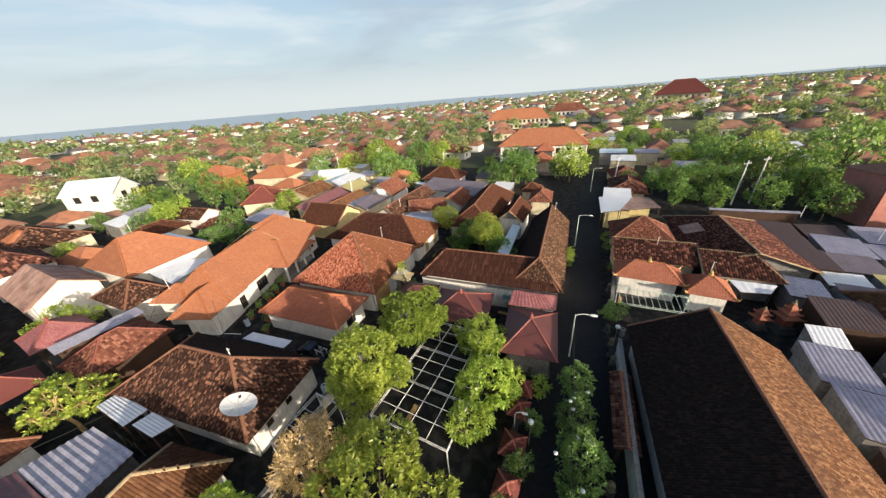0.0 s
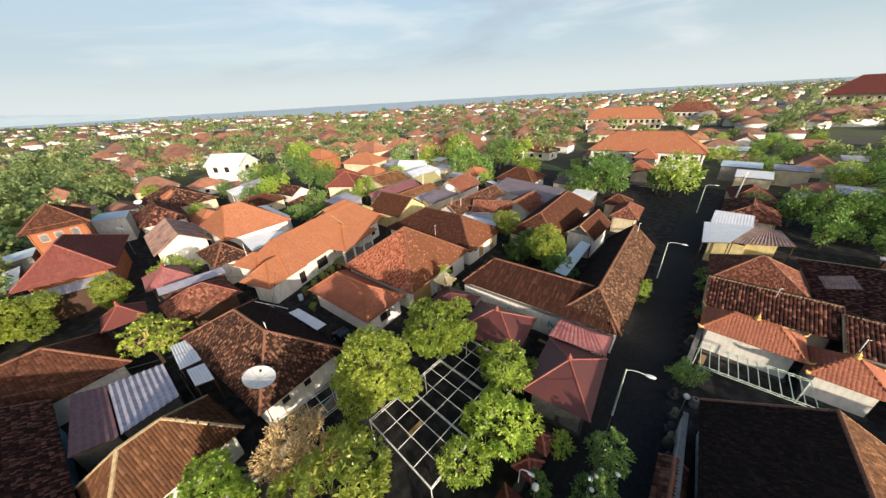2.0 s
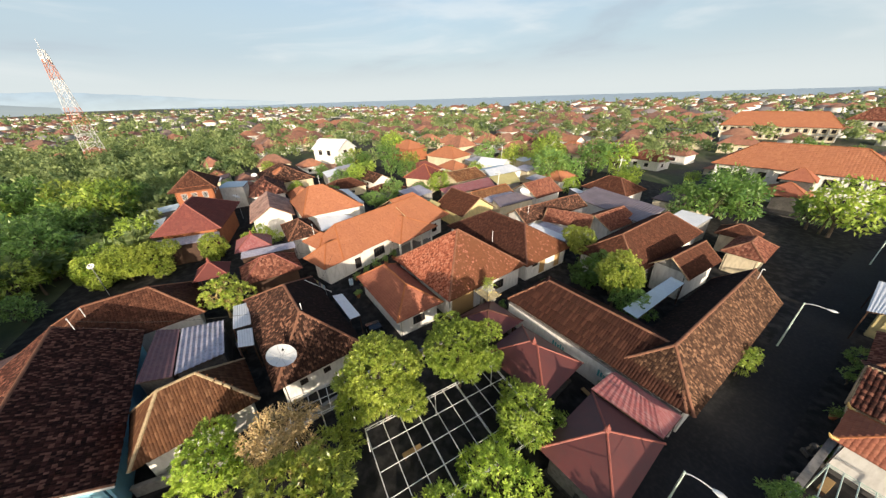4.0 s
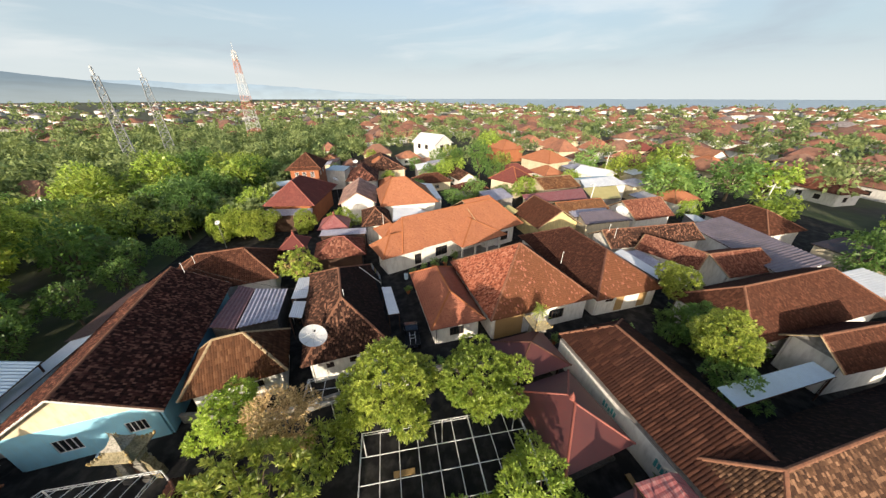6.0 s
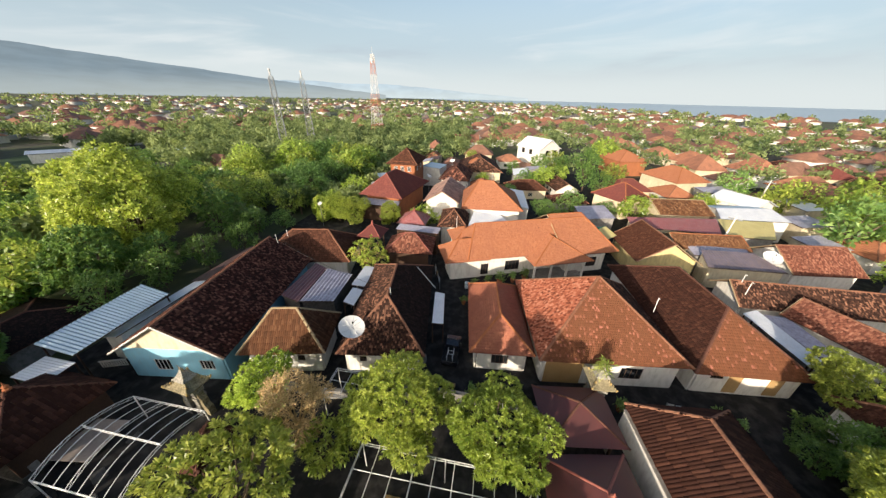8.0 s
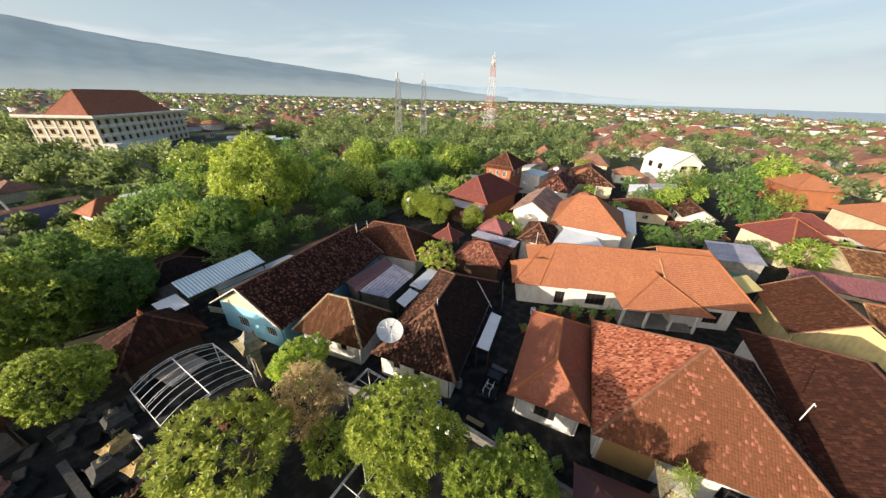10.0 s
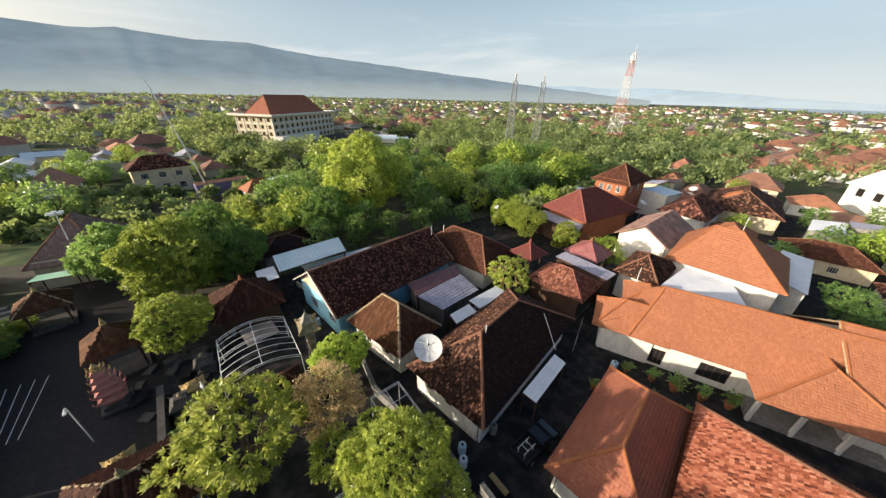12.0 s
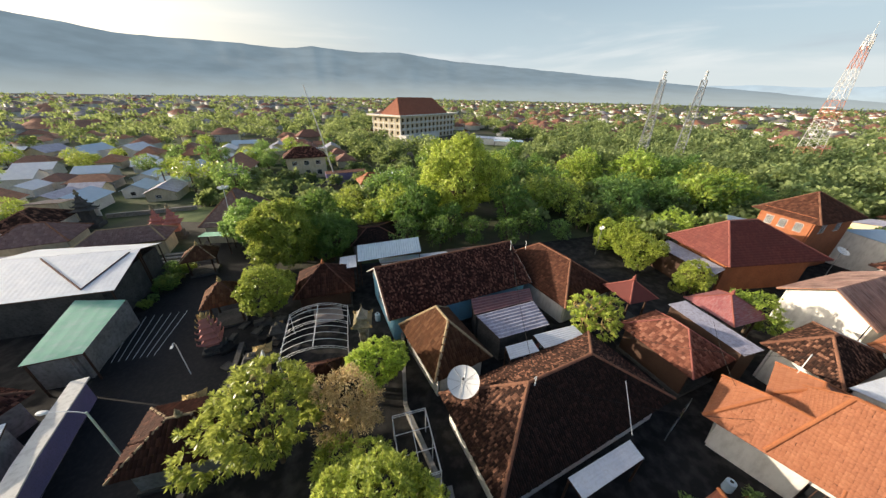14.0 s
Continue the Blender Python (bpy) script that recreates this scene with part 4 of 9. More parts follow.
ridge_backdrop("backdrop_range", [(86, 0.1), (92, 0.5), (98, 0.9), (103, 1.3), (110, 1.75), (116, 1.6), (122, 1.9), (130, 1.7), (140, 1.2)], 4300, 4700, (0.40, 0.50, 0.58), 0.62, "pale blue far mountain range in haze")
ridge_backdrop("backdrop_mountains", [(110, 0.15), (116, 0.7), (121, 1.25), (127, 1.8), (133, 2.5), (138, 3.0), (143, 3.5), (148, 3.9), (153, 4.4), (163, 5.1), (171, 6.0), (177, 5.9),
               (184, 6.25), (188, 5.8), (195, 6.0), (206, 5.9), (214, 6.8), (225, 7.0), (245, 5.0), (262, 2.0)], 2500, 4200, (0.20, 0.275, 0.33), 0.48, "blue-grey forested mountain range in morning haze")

# ---- the houses round the courtyard ----
OLD = dict(tw=0.175, tl=0.24, arch=0.07)
# the slopes of the tall house differ in tile tone
tall = house(-31.7, 30.2, 97.4, 14.2, 14.0, 3.4, 8.75, 7.0, 7.1, ("tile_brown_fleck", "tile_old", "tile_old", "tile_pale"), "cap", "wall_white", label="large white house with a tall mottled red tile pyramid roof",
      windows=(("s", 7.5, 9.6, 1.0, 2.4), ("s", 2.0, 3.2, 0.9, 2.2)), **OLD)
house(-30.7, 19.95, 6.25, 12.4, 6.5, 2.8, 5.05, 2.85, 3.55, "tile_salmon", "cap_orange", "wall_white", label="low porch house with a smooth salmon tile hip roof", windows=(("e", 1.5, 3.2, 0.9, 2.1),), arch=0.03, tw=0.22, tl=0.28)
long_white = house(-36.2, 42.8, 5.4, 20.3, 10.8, 2.95, 6.65, 6.3, 5.7, ("tile_rib_red", "tile_brown", "tile_brown_fleck", "tile_brown"), "cap_dark", "wall_white", label="long white house with a smooth brown tile hip roof", windows=(("e", 1.2, 2.4, 1.9, 2.3),), arch=0.055, tw=0.22, tl=0.3)
# north slope: its shade is painted as near-black tiles
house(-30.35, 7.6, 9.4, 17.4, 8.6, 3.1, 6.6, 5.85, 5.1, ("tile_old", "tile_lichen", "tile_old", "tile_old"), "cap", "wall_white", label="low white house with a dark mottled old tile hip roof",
      windows=(("e", 1.2, 1.9, 1.6, 2.3), ("e", 3.4, 4.1, 1.6, 2.3)), **OLD)
house(-23.1, -1.1, 103.0, 8.3, 6.1, 3.0, 6.2, 2.7, 3.2, "tile_rib", "cap_pale", "wall_white", label="small white house with an ochre-brown hip roof and pale ridges",
      windows=(("s", 1.8, 2.5, 1.5, 2.2), ("s", 4.6, 5.3, 1.5, 2.2)), tw=0.2, tl=0.55, arch=0.09)
house(-26.8, -11.5, 8.2, 19.0, 11.0, 3.5, 7.05, 0.0, 0.0, "tile_dark", "cap", "wall_blue", gable="wall_cream", label="long gabled house, dark red tiles and light blue walls", windows=(("e", 2.4, 4.0, 1.0, 2.4), ("e", 6.9, 8.3, 1.3, 2.5)), **OLD)
house(-41.6, -10.0, 102, 14.0, 9.5, 2.9, 6.2, 4.2, 4.2, "tile_brown", "cap", "wall_white", label="white house with a plain brown tile hip roof")
house(-50.1, 24.9, 112, 24.2, 9.2, 3.6, 7.7, 2.3, 2.5, "tile_orange", "cap_orange", "wall_white", label="long white house with a bright orange tile roof", over=1.2,
      windows=(("s", 1.0, 2.6, 0.3, 2.2), ("s", 5.4, 7.8, 0.7, 2.4), ("s", 9.6, 11.0, 1.9, 2.4)), arch=0.03, tw=0.21, tl=0.27)
house(-44.0, 14.4, 112, 7.0, 5.9, 3.5, 5.9, 2.6, 0.0, "tile_orange", "cap_orange", "wall_white", label="lower hipped end of the long orange roofed house", over=1.1, arch=0.03, tw=0.21, tl=0.27)
wing = house(-54.0, 31.8, 112, 9.4, 14.4, 3.9, 8.1, 0.0, 3.0, "tile_orange", "cap_orange", "wall_white", label="taller end wing of the orange roofed house", arch=0.03, tw=0.21, tl=0.27, over=1.3, windows=(("s", 3.6, 5.4, 0.9, 2.6),))
porch = thing("porch", -48.4, 28.1, 0, 22, "orange tiled hip porch before the long orange roofed house", "porch", "village houses")
tiled_roof(porch, 4.6, 5.0, 3.3, 5.9, 0.0, 4.2, "tile_orange", "cap_orange", True, 0.21, 0.27, 0.03)
for yy in (-4.2, -1.4, 1.4, 4.2):
    bm = bmesh.new()
    box(bm, 3.4, yy - 0.14, 0, 3.7, yy + 0.14, 3.5, 0.02)
    part("column", bm, M["wall_white"], porch)
bm = bmesh.new()
box(bm, -3.0, -4.3, 0.012, 3.6, 4.3, 0.35)
part("plinth", bm, M["wall_grey"], porch)
house(-11.8, 35.4, 6.1, 18.5, 8.1, 3.5, 5.85, 2.55, 2.8, "tile_rib_red", "cap", "wall_white", label="long white school building with a brown tile roof",
      windows=(("s", 1.0, 1.8, 1.2, 2.2),), tw=0.25, tl=0.9, arch=0.1)
# the shade on the west slopes of wing and hall is painted near-black
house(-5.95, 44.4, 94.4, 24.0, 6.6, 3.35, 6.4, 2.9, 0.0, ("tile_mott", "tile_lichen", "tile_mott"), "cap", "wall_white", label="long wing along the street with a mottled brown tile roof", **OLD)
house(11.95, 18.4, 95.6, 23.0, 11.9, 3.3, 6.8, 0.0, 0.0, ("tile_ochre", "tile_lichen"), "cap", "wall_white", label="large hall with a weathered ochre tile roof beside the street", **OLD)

# plain painted panels on two of the white fronts
bm = bmesh.new()
box(bm, -6.2, -6.44, 0.02, -2.6, -6.395, 3.2)
part("panel", bm, M["wall_tan"], tall, "brown painted wall panel")
for y0 in (-1.7, 2.0):
    bm = bmesh.new()
    box(bm, 9.535, y0, 0.25, 9.58, y0 + 1.25, 2.7)
    part("panel", bm, M["wall_tan"], long_white, "tan wooden shutter panel")

# ---- smaller roofs and pavilions near the courtyard ----


def pyramid(name, x, y, a, b, eave, apex, sheet_mat, cap, label, rz=0.0, category="pavilion", group="pavilions", walls=None, posts=True, finial=None, tiles=None, base_h=0.35, arch=0.05, tl=0.32):
    """An open pavilion: plinth, posts, a four-sided roof with raised hips and a finial."""
    ob = thing(name, x, y, 0, rz, label, category, group)
    stand(x, y, rz, a, b)
    ridge = max(0.0, a - b)
    polys, r0, r1 = roof_polys(a, b, eave, apex, a - ridge, a - ridge)
    bm = bmesh.new()
    for p in polys:
        slab(bm, p, 0.08)
    roof = part("roof", bm, M[sheet_mat], ob)
    if tiles:
        part("roof_tiles", tiles_on(polys, 0.26, tl, arch), M[tiles], roof, kind="stuff")
    bm = bmesh.new()
    for sx_ in (-1, 1):
        for sy_ in (-1, 1):
            caps_on(bm, (sx_ * a, sy_ * b, eave + 0.02), r0 if sx_ < 0 else r1, 0.09, 0.5)
    caps_on(bm, r0, r1, 0.1, 0.5)
    part("ridge_cap", bm, M[cap], roof, kind="stuff")
    if finial:
        bm = bmesh.new()
        lathe(bm, [(0.22, apex), (0.26, apex + 0.12), (0.14, apex + 0.22), (0.2, apex + 0.36), (0.08, apex + 0.5), (0.03, apex + 0.75)], 8)
        part("finial", bm, M[finial], roof)
        if finial == "gold":
            for sx_ in (-1, 1):
                for sy_ in (-1, 1):
                    bm = bmesh.new()
                    tube(bm, [(sx_ * a * 0.93, sy_ * b * 0.93, eave + 0.1), (sx_ * a * 1.02, sy_ * b * 1.02, eave + 0.22), (sx_ * a * 1.06, sy_ * b * 1.06, eave + 0.5)], [0.13, 0.11, 0.03], 6)
                    part("curl", bm, M["gold"], roof)
    bm = bmesh.new()
    box(bm, -a + 0.5, -b + 0.5, 0, a - 0.5, b - 0.5, base_h)
    part("plinth", bm, M["stone_dark"], ob)
    if posts:
        for sx_ in (-1, 1):
            for sy_ in (-1, 1):
                bm = bmesh.new()
                px, py = sx_ * (a - 0.75), sy_ * (b - 0.75)
                box(bm, px - 0.09, py - 0.09, base_h, px + 0.09, py + 0.09, eave + 0.2, 0.015)
                part("post", bm, M["dark_wood"], ob)
    if walls:
        bm = bmesh.new()
        wall_run(bm, (-a + 0.7, -b + 0.7), (a - 0.7, -b + 0.7), base_h, eave, 0.12)
        wall_run(bm, (-a + 0.7, b - 0.7), (a - 0.7, b - 0.7), base_h, eave, 0.12)
        wall_run(bm, (-a + 0.7, -b + 0.76), (-a + 0.7, b - 0.76), base_h, eave, 0.12)
        part("wall", bm, M[walls], ob)
    return ob


pyramid("gazebo", -12.7, 26.8, 3.55, 3.15, 2.75, 4.7, "red_sheet", "red_cap", "dark red metal pyramid roof gazebo with bright hips", rz=10, finial="red_cap")
pyramid("gazebo", -4.0, 25.0, 2.7, 3.65, 3.15, 4.9, "red_sheet", "red_cap", "square gazebo with a dull red metal roof by the street", rz=8, walls="wall_grey", finial="red_cap")
pyramid("gazebo", -19.4, 26.6, 2.6, 3.0, 2.7, 4.2, "red_sheet", "cap_dark", "shaded dark red hip roof lean-to beside the tall house", rz=8, walls="wall_white")
tin_sheet("canopy", [(-7.2, 30.4, 4.1), (-3.7, 30.5, 4.1), (-2.1, 29.0, 3.4), (-7.3, 28.2, 3.4)], "pink_sheet", "faded red and white ribbed metal canopy", pitch=0.3)
tin_sheet("canopy", [(-3.7, 30.52, 4.1), (-7.2, 30.42, 4.1), (-7.2, 31.3, 3.6), (-2.3, 31.9, 3.5)], "pink_sheet", "back slope of a faded red ribbed canopy", pitch=0.3, posts=False)
tin_sheet("canopy", [(-3.7, 30.5, 4.1), (-3.66, 30.52, 4.1), (-2.25, 31.9, 3.5), (-2.05, 29.0, 3.4)], "pink_sheet", "hipped end of a faded red ribbed canopy", pitch=0.1, posts=False)

# sheet roofs in the yards
tin_sheet("canopy", [(-27.5, 12.9, 3.0), (-27.7, 14.15, 2.9), (-33.4, 13.3, 2.9), (-33.4, 12.05, 3.0)], "tin_white", "bright white ribbed metal awning over a driveway", pitch=0.2)
tin_sheet("canopy", [(-35.9, -6.1, 3.75), (-35.0, -3.9, 3.6), (-27.4, -3.3, 3.5), (-28.0, -6.0, 3.65)], "tin_plum", "rusty plum-red ribbed metal roof sheet", pitch=0.4, amp=0.045, walls="stone_dark")
tin_sheet("canopy", [(-35.0, -3.8, 3.6), (-34.7, 0.1, 3.3), (-28.6, 0.6, 3.3), (-27.5, -3.2, 3.5)], "tin_grey", "pale grey ribbed metal roof sheet with rust stripes", pitch=0.45, amp=0.055, walls="stone_dark")
tin_sheet("canopy", [(-36.9, 1.0, 3.5), (-37.2, 2.6, 3.3), (-32.2, 2.9, 3.3), (-32.0, 1.2, 3.5)], "tin_white", "white metal sheet over a narrow yard")
tin_sheet("canopy", [(-31.6, 1.6, 3.4), (-31.6, 3.0, 3.2), (-28.4, 3.2, 3.2), (-28.6, 1.8, 3.4)], "tin_white", "white metal sheet with a gap over a yard")
tin_sheet("canopy", [(-15.6, -21.9, 4.5), (-25.1, -21.9, 4.9), (-24.6, -17.6, 4.5), (-15.5, -17.5, 4.1)], "tin_blue", "light blue ribbed metal roof on posts", pitch=0.35, amp=0.045)
tin_sheet("canopy", [(-13.0, -20.6, 3.5), (-15.3, -20.6, 3.6), (-15.3, -17.2, 3.5), (-13.0, -17.2, 3.4)], "tin_white", "small white sheet roof on posts")
tin_sheet("canopy", [(-10.6, 40.4, 3.25), (-11.5, 52.2, 3.25), (-13.1, 52.0, 3.45), (-12.3, 40.3, 3.45)], "tin_blue", "long pale blue ribbed metal roof in an inner yard", pitch=0.2)
tin_sheet("canopy", [(-49.0, 1.6, 4.3), (-51.6, 1.6, 4.3), (-51.3, 9.4, 4.3), (-48.7, 9.4, 4.3)], "tin_grey", "long grey metal walkway roof with dark marks", walls="dark_wood")
tin_sheet("canopy", [(-18.5, -17.2, 3.6), (-29.0, -17.2, 3.6), (-29.0, -19.6, 3.0), (-18.5, -19.6, 3.0)], "tin_white", "pale lean-to roof behind the long house", pitch=0.3, walls="wall_white")
tin_sheet("canopy", [(-29.1, -17.2, 3.6), (-39.5, -17.4, 3.6), (-39.5, -20.3, 2.9), (-29.1, -20.3, 2.9)], "tin_rust", "rusty lean-to roof behind the long house", pitch=0.3, walls="wall_white")
tin_sheet("canopy", [(-62.9, 14.6, 4.6), (-52.6, 14.2, 4.6), (-56.8, 21.8, 4.2), (-61.6, 19.6, 4.2)], "tin_white", "wide pale grey metal roof beside an orange house", walls="wall_white")
tin_sheet("canopy", [(-79.0, 22.0, 5.0), (-66.6, 21.9, 5.0), (-66.1, 26.0, 4.2), (-80.5, 25.6, 4.2)], "tin_white", "white metal lean-to against an orange roofed house", walls="wall_white")
tin_sheet("canopy", [(-36.8, 50.4, 3.6), (-35.9, 48.4, 3.5), (-28.3, 49.5, 3.2), (-29.4, 51.3, 3.3)], "tin_white", "bright white metal strip roof beside the brown roof", pitch=0.3)
tin_sheet("canopy", [(-36.4, 53.4, 3.3), (-36.4, 50.8, 3.3), (-30.2, 51.8, 3.1), (-30.6, 54.0, 3.1)], "tin_grey", "patched lilac and grey metal roof in a yard", pitch=0.5, walls="wall_grey")
tin_sheet("canopy", [(-42.9, 69.0, 4.0), (-25.0, 65.5, 4.0), (-25.5, 74.0, 5.0), (-43.4, 77.0, 5.0)], "tin_purple", "large rusty purple striped metal roof", pitch=0.6, amp=0.05, walls="wall_white")
tin_sheet("awning", [(-54.5, 36.2, 5.0), (-57.2, 38.8, 5.0), (-58.6, 37.0, 4.0), (-55.8, 34.4, 4.0)], "canvas_green", "green awning beside the orange house", pitch=0.5)
tin_sheet("awning", [(-57.2, 38.9, 5.0), (-54.5, 36.3, 5.0), (-53.0, 38.0, 4.0), (-55.7, 40.6, 4.0)], "canvas_yellow", "yellow awning beside the orange house", pitch=0.5)

# ---- second ring of houses ----
house(-72.9, -5.95, -7.9, 17.3, 10.8, 5.0, 9.5, 8.6, 3.8, "tile_maroon", "red_cap", "wall_brick", label="large house with a smooth maroon hip roof", arch=0.02, tw=0.32, tl=0.38, over=1.4)
tin_sheet("canopy", [(-65.3, -11.9, 4.3), (-64.3, -2.4, 4.3), (-61.9, -2.2, 3.7), (-62.7, -11.7, 3.7)], "tin_grey", "grey metal lean-to along the maroon roofed house", pitch=0.4, walls="dark_wood")
house(-88.5, -7.6, 1, 12.3, 8.8, 8.7, 12.2, 6.0, 5.9, "tile_brown", "cap", "wall_brick", label="two-storey brick house with a brown pyramid roof", tw=0.34, tl=0.4, over=1.0,
      windows=(("e", 0.8, 1.8, 6.6, 8.0), ("e", 2.6, 3.6, 6.6, 8.0), ("e", 4.6, 5.6, 6.6, 8.0), ("e", 2.0, 4.4, 3.4, 5.2), ("s", 1.5, 3, 6.6, 8.0), ("s", 5, 6.5, 6.6, 8.0), ("n", 2, 3.5, 6.6, 8.0), ("n", 6, 7.5, 6.6, 8.0)))
tin_sheet("canopy", [(-79.4, -12.9, 4.7), (-69.0, -12.1, 4.7), (-68.6, -14.0, 4.1), (-79.8, -15.2, 4.1)], "tin_white", "pale metal lean-to along the maroon roofed house", pitch=0.4, walls="wall_grey")
house(-49.4, 13.9, 22, 5.2, 5.0, 4.1, 5.6, 2.2, 2.2, "tile_orange", "cap_orange", "wall_white", label="small orange hip roof behind the long orange house", arch=0.025, tw=0.34, tl=0.4)
house(-67.3, 17.6, 95, 12.4, 13.6, 5.2, 9.5, 3.4, 6.0, "tile_orange", "cap_orange", "wall_white", label="white house with a bright orange hip roof and metal lean-tos", arch=0.025, tw=0.34, tl=0.4)
house(-57.4, 11.0, 4, 9.4, 5.6, 4.0, 6.5, 5.6, 3.0, "tile_old", "cap", "wall_white", label="small house with a mottled old tile hip roof", **OLD)
striped = house(-72.3, 6.7, 1, 14.0, 8.3, 4.4, 7.0, 0.0, 0.0, "tile_brown", "cap_pale", "wall_white", near=False, label="house with a striped metal roof and a white gable")
for side in (-1, 1):
    bm = bmesh.new()
    corrugated(bm, (-7.0 * side, 0, 7.07), (7.0 * side, 0, 7.07), (7.0 * side, -4.2 * side, 4.44), (-7.0 * side, -4.2 * side, 4.44), pitch=0.55, amp=0.05)
    part("sheet", bm, M["sheet_stripe"], striped, "brown and pale striped corrugated sheet")
pyramid("gazebo", -56.0, 3.2, 2.9, 2.8, 3.7, 5.5, "pink_sheet", "red_cap", "small pavilion with a pinkish red metal roof", finial="red_cap")
pyramid("gazebo", -47.2, -1.9, 2.1, 2.1, 4.0, 5.7, "tile_maroon", "red_cap", "small pavilion with a red metal roof among shrubs", finial="red_cap")
pyramid("gazebo", -45.4, 5.4, 3.9, 3.1, 3.3, 5.5, "tile_maroon", "red_cap", "wide open shelter with a ribbed red tile hip roof", rz=96, walls="dark_wood", tiles="tile_red")
house(-112.0, 12.0, 8, 20.0, 14.0, 3.6, 7.4, 6.0, 6.0, "tile_old", "cap", "wall_cream", label="wide house with a weathered brown hip roof", tw=0.4, tl=0.45)
house(-108.0, 11.2, 0, 5.0, 5.0, 5.6, 7.2, 2.4, 2.4, "tile_orange", "cap_orange", "wall_cream", label="small orange tiled tower roof", tw=0.4, tl=0.45)
house(-93.5, 6.5, 0, 14.0, 9.0, 4.2, 7.4, 4.0, 4.0, "tile_dark", "cap_dark", "wall_white", label="house with a dark red-brown hip roof", tw=0.4, tl=0.45)
tin_sheet("canopy", [(-94.0, -5.0, 6.2), (-101.0, -3.0, 6.2), (-102.0, 2.0, 5.5), (-95.0, 1.0, 5.5)], "tin_blue", "light blue metal roof between brown houses", walls="wall_white")
house(-146.5, 35.5, 35, 16.0, 12.0, 6.4, 10.4, 0.0, 0.0, "tin_white", "cap", "wall_white", near=False, label="tall white two-storey house with a pale gable roof", windows=(("e", 3, 5, 4, 6), ("e", 7, 9, 4, 6), ("s", 3, 5, 4, 6), ("s", 8, 10, 4, 6)))
house(-30.3, 63.6, 92, 9.4, 7.2, 3.4, 5.3, 0.0, 0.0, "tile_red", "cap", "wall_white", label="low house with a red-brown tile roof", **OLD)
house(-21.2, 59.5, 95.5, 23.0, 9.2, 3.5, 7.0, 3.6, 4.5, "tile_brown", "cap", "wall_white", label="house with a brown tile hip roof behind the school building", **OLD)
house(-13.9, 57.0, 91, 9.4, 5.2, 3.7, 5.9, 0.0, 0.0, "tile_brown", "cap", "wall_white", gable="wall_grey", label="small gabled house with brown tiles and grey gable", **OLD)
house(-14.5, 76.2, 10, 5.6, 5.0, 3.3, 5.0, 2.5, 2.5, "tile_brown", "cap", "wall_cream", label="small house with a brown hip roof by the street", tw=0.26, tl=0.33)
house(-11.2, 70.6, 96, 8.0, 5.0, 3.3, 5.0, 2.4, 2.4, "tile_red", "cap", "wall_cream", label="small house with a red-brown hip roof near the crossing", tw=0.26, tl=0.33)
house(-43.0, 84.0, 5, 12.0, 10.0, 3.5, 6.5, 4.5, 4.5, "tile_brown", "cap", "wall_white", label="house with a brown roof among trees", tw=0.34, tl=0.4)

# the packed yards behind the orange house
house(-52.6, 45.2, 5, 10.4, 9.6, 3.4, 6.6, 0.0, 0.0, "tile_brown", "cap", "wall_yellow", label="yellow gabled house with a brown tile roof", **OLD)
house(-57.2, 55.2, 96, 12.0, 6.4, 3.5, 5.0, 0.0, 0.0, "tile_ochre", "cap_orange", "wall_cream", label="low strip house with an orange-brown tile roof", **OLD)
house(-52.6, 66.8, 97, 10.4, 8.8, 3.4, 6.2, 0.0, 0.0, "tile_red", "cap", "wall_white", label="house with a red-brown gable roof and white gable", **OLD)
house(-40.4, 58.0, 91, 18.4, 6.2, 3.5, 5.5, 0.0, 0.0, "tile_old", "cap", "wall_white", label="long low house with a mottled old tile gable roof", **OLD)
house(-34.2, 57.2, 27.5, 8.6, 5.4, 3.4, 5.2, 0.0, 0.0, "tile_red", "cap", "wall_white", label="low house with a red-brown tile gable", **OLD)
house(-75.3, 58.6, 97, 11.6, 10.0, 4.0, 6.0, 0.0, 0.0, "tile_ochre", "cap_pale", "wall_cream", label="house with a rusty orange-brown gable roof", tw=0.34, tl=0.4)
house(-82.0, 49.6, 35, 10.0, 9.6, 4.2, 7.6, 4.7, 4.7, "tile_maroon", "cap_orange", "wall_cream", label="house with a red pyramid roof", tw=0.34, tl=0.4)
house(-108.6, 73.6, 20, 15.0, 12.0, 4.2, 7.6, 5.6, 5.6, "tile_orange", "cap_orange", "wall_cream", label="house with an orange hip roof and cream walls", tw=0.4, tl=0.45)
house(-133.0, 66.4, 15, 14.0, 12.0, 5.4, 8.6, 5.8, 5.8, "tile_orange", "cap_orange", "wall_brick", label="house with an orange pyramid roof and brick balcony", tw=0.4, tl=0.45)
house(-83.0, 77.0, 25, 10.0, 8.0, 4.5, 6.2, 0.0, 0.0, "tin_white", "cap", "wall_white", near=False, label="white gabled shed among the roofs")
tin_sheet("canopy", [(-66.3, 62.0, 5.0), (-63.5, 44.5, 5.0), (-60.4, 44.7, 4.2), (-59.9, 59.7, 4.2)], "pink_sheet", "long faded pink and brown ribbed metal roof", pitch=0.4, walls="wall_cream")
tin_sheet("canopy", [(-66.8, 72.1, 5.0), (-66.4, 62.2, 5.0), (-59.3, 60.4, 4.2), (-59.4, 67.9, 4.2)], "canvas_yellow", "pale yellow ribbed sheet roof", pitch=0.4, walls="wall_grey")
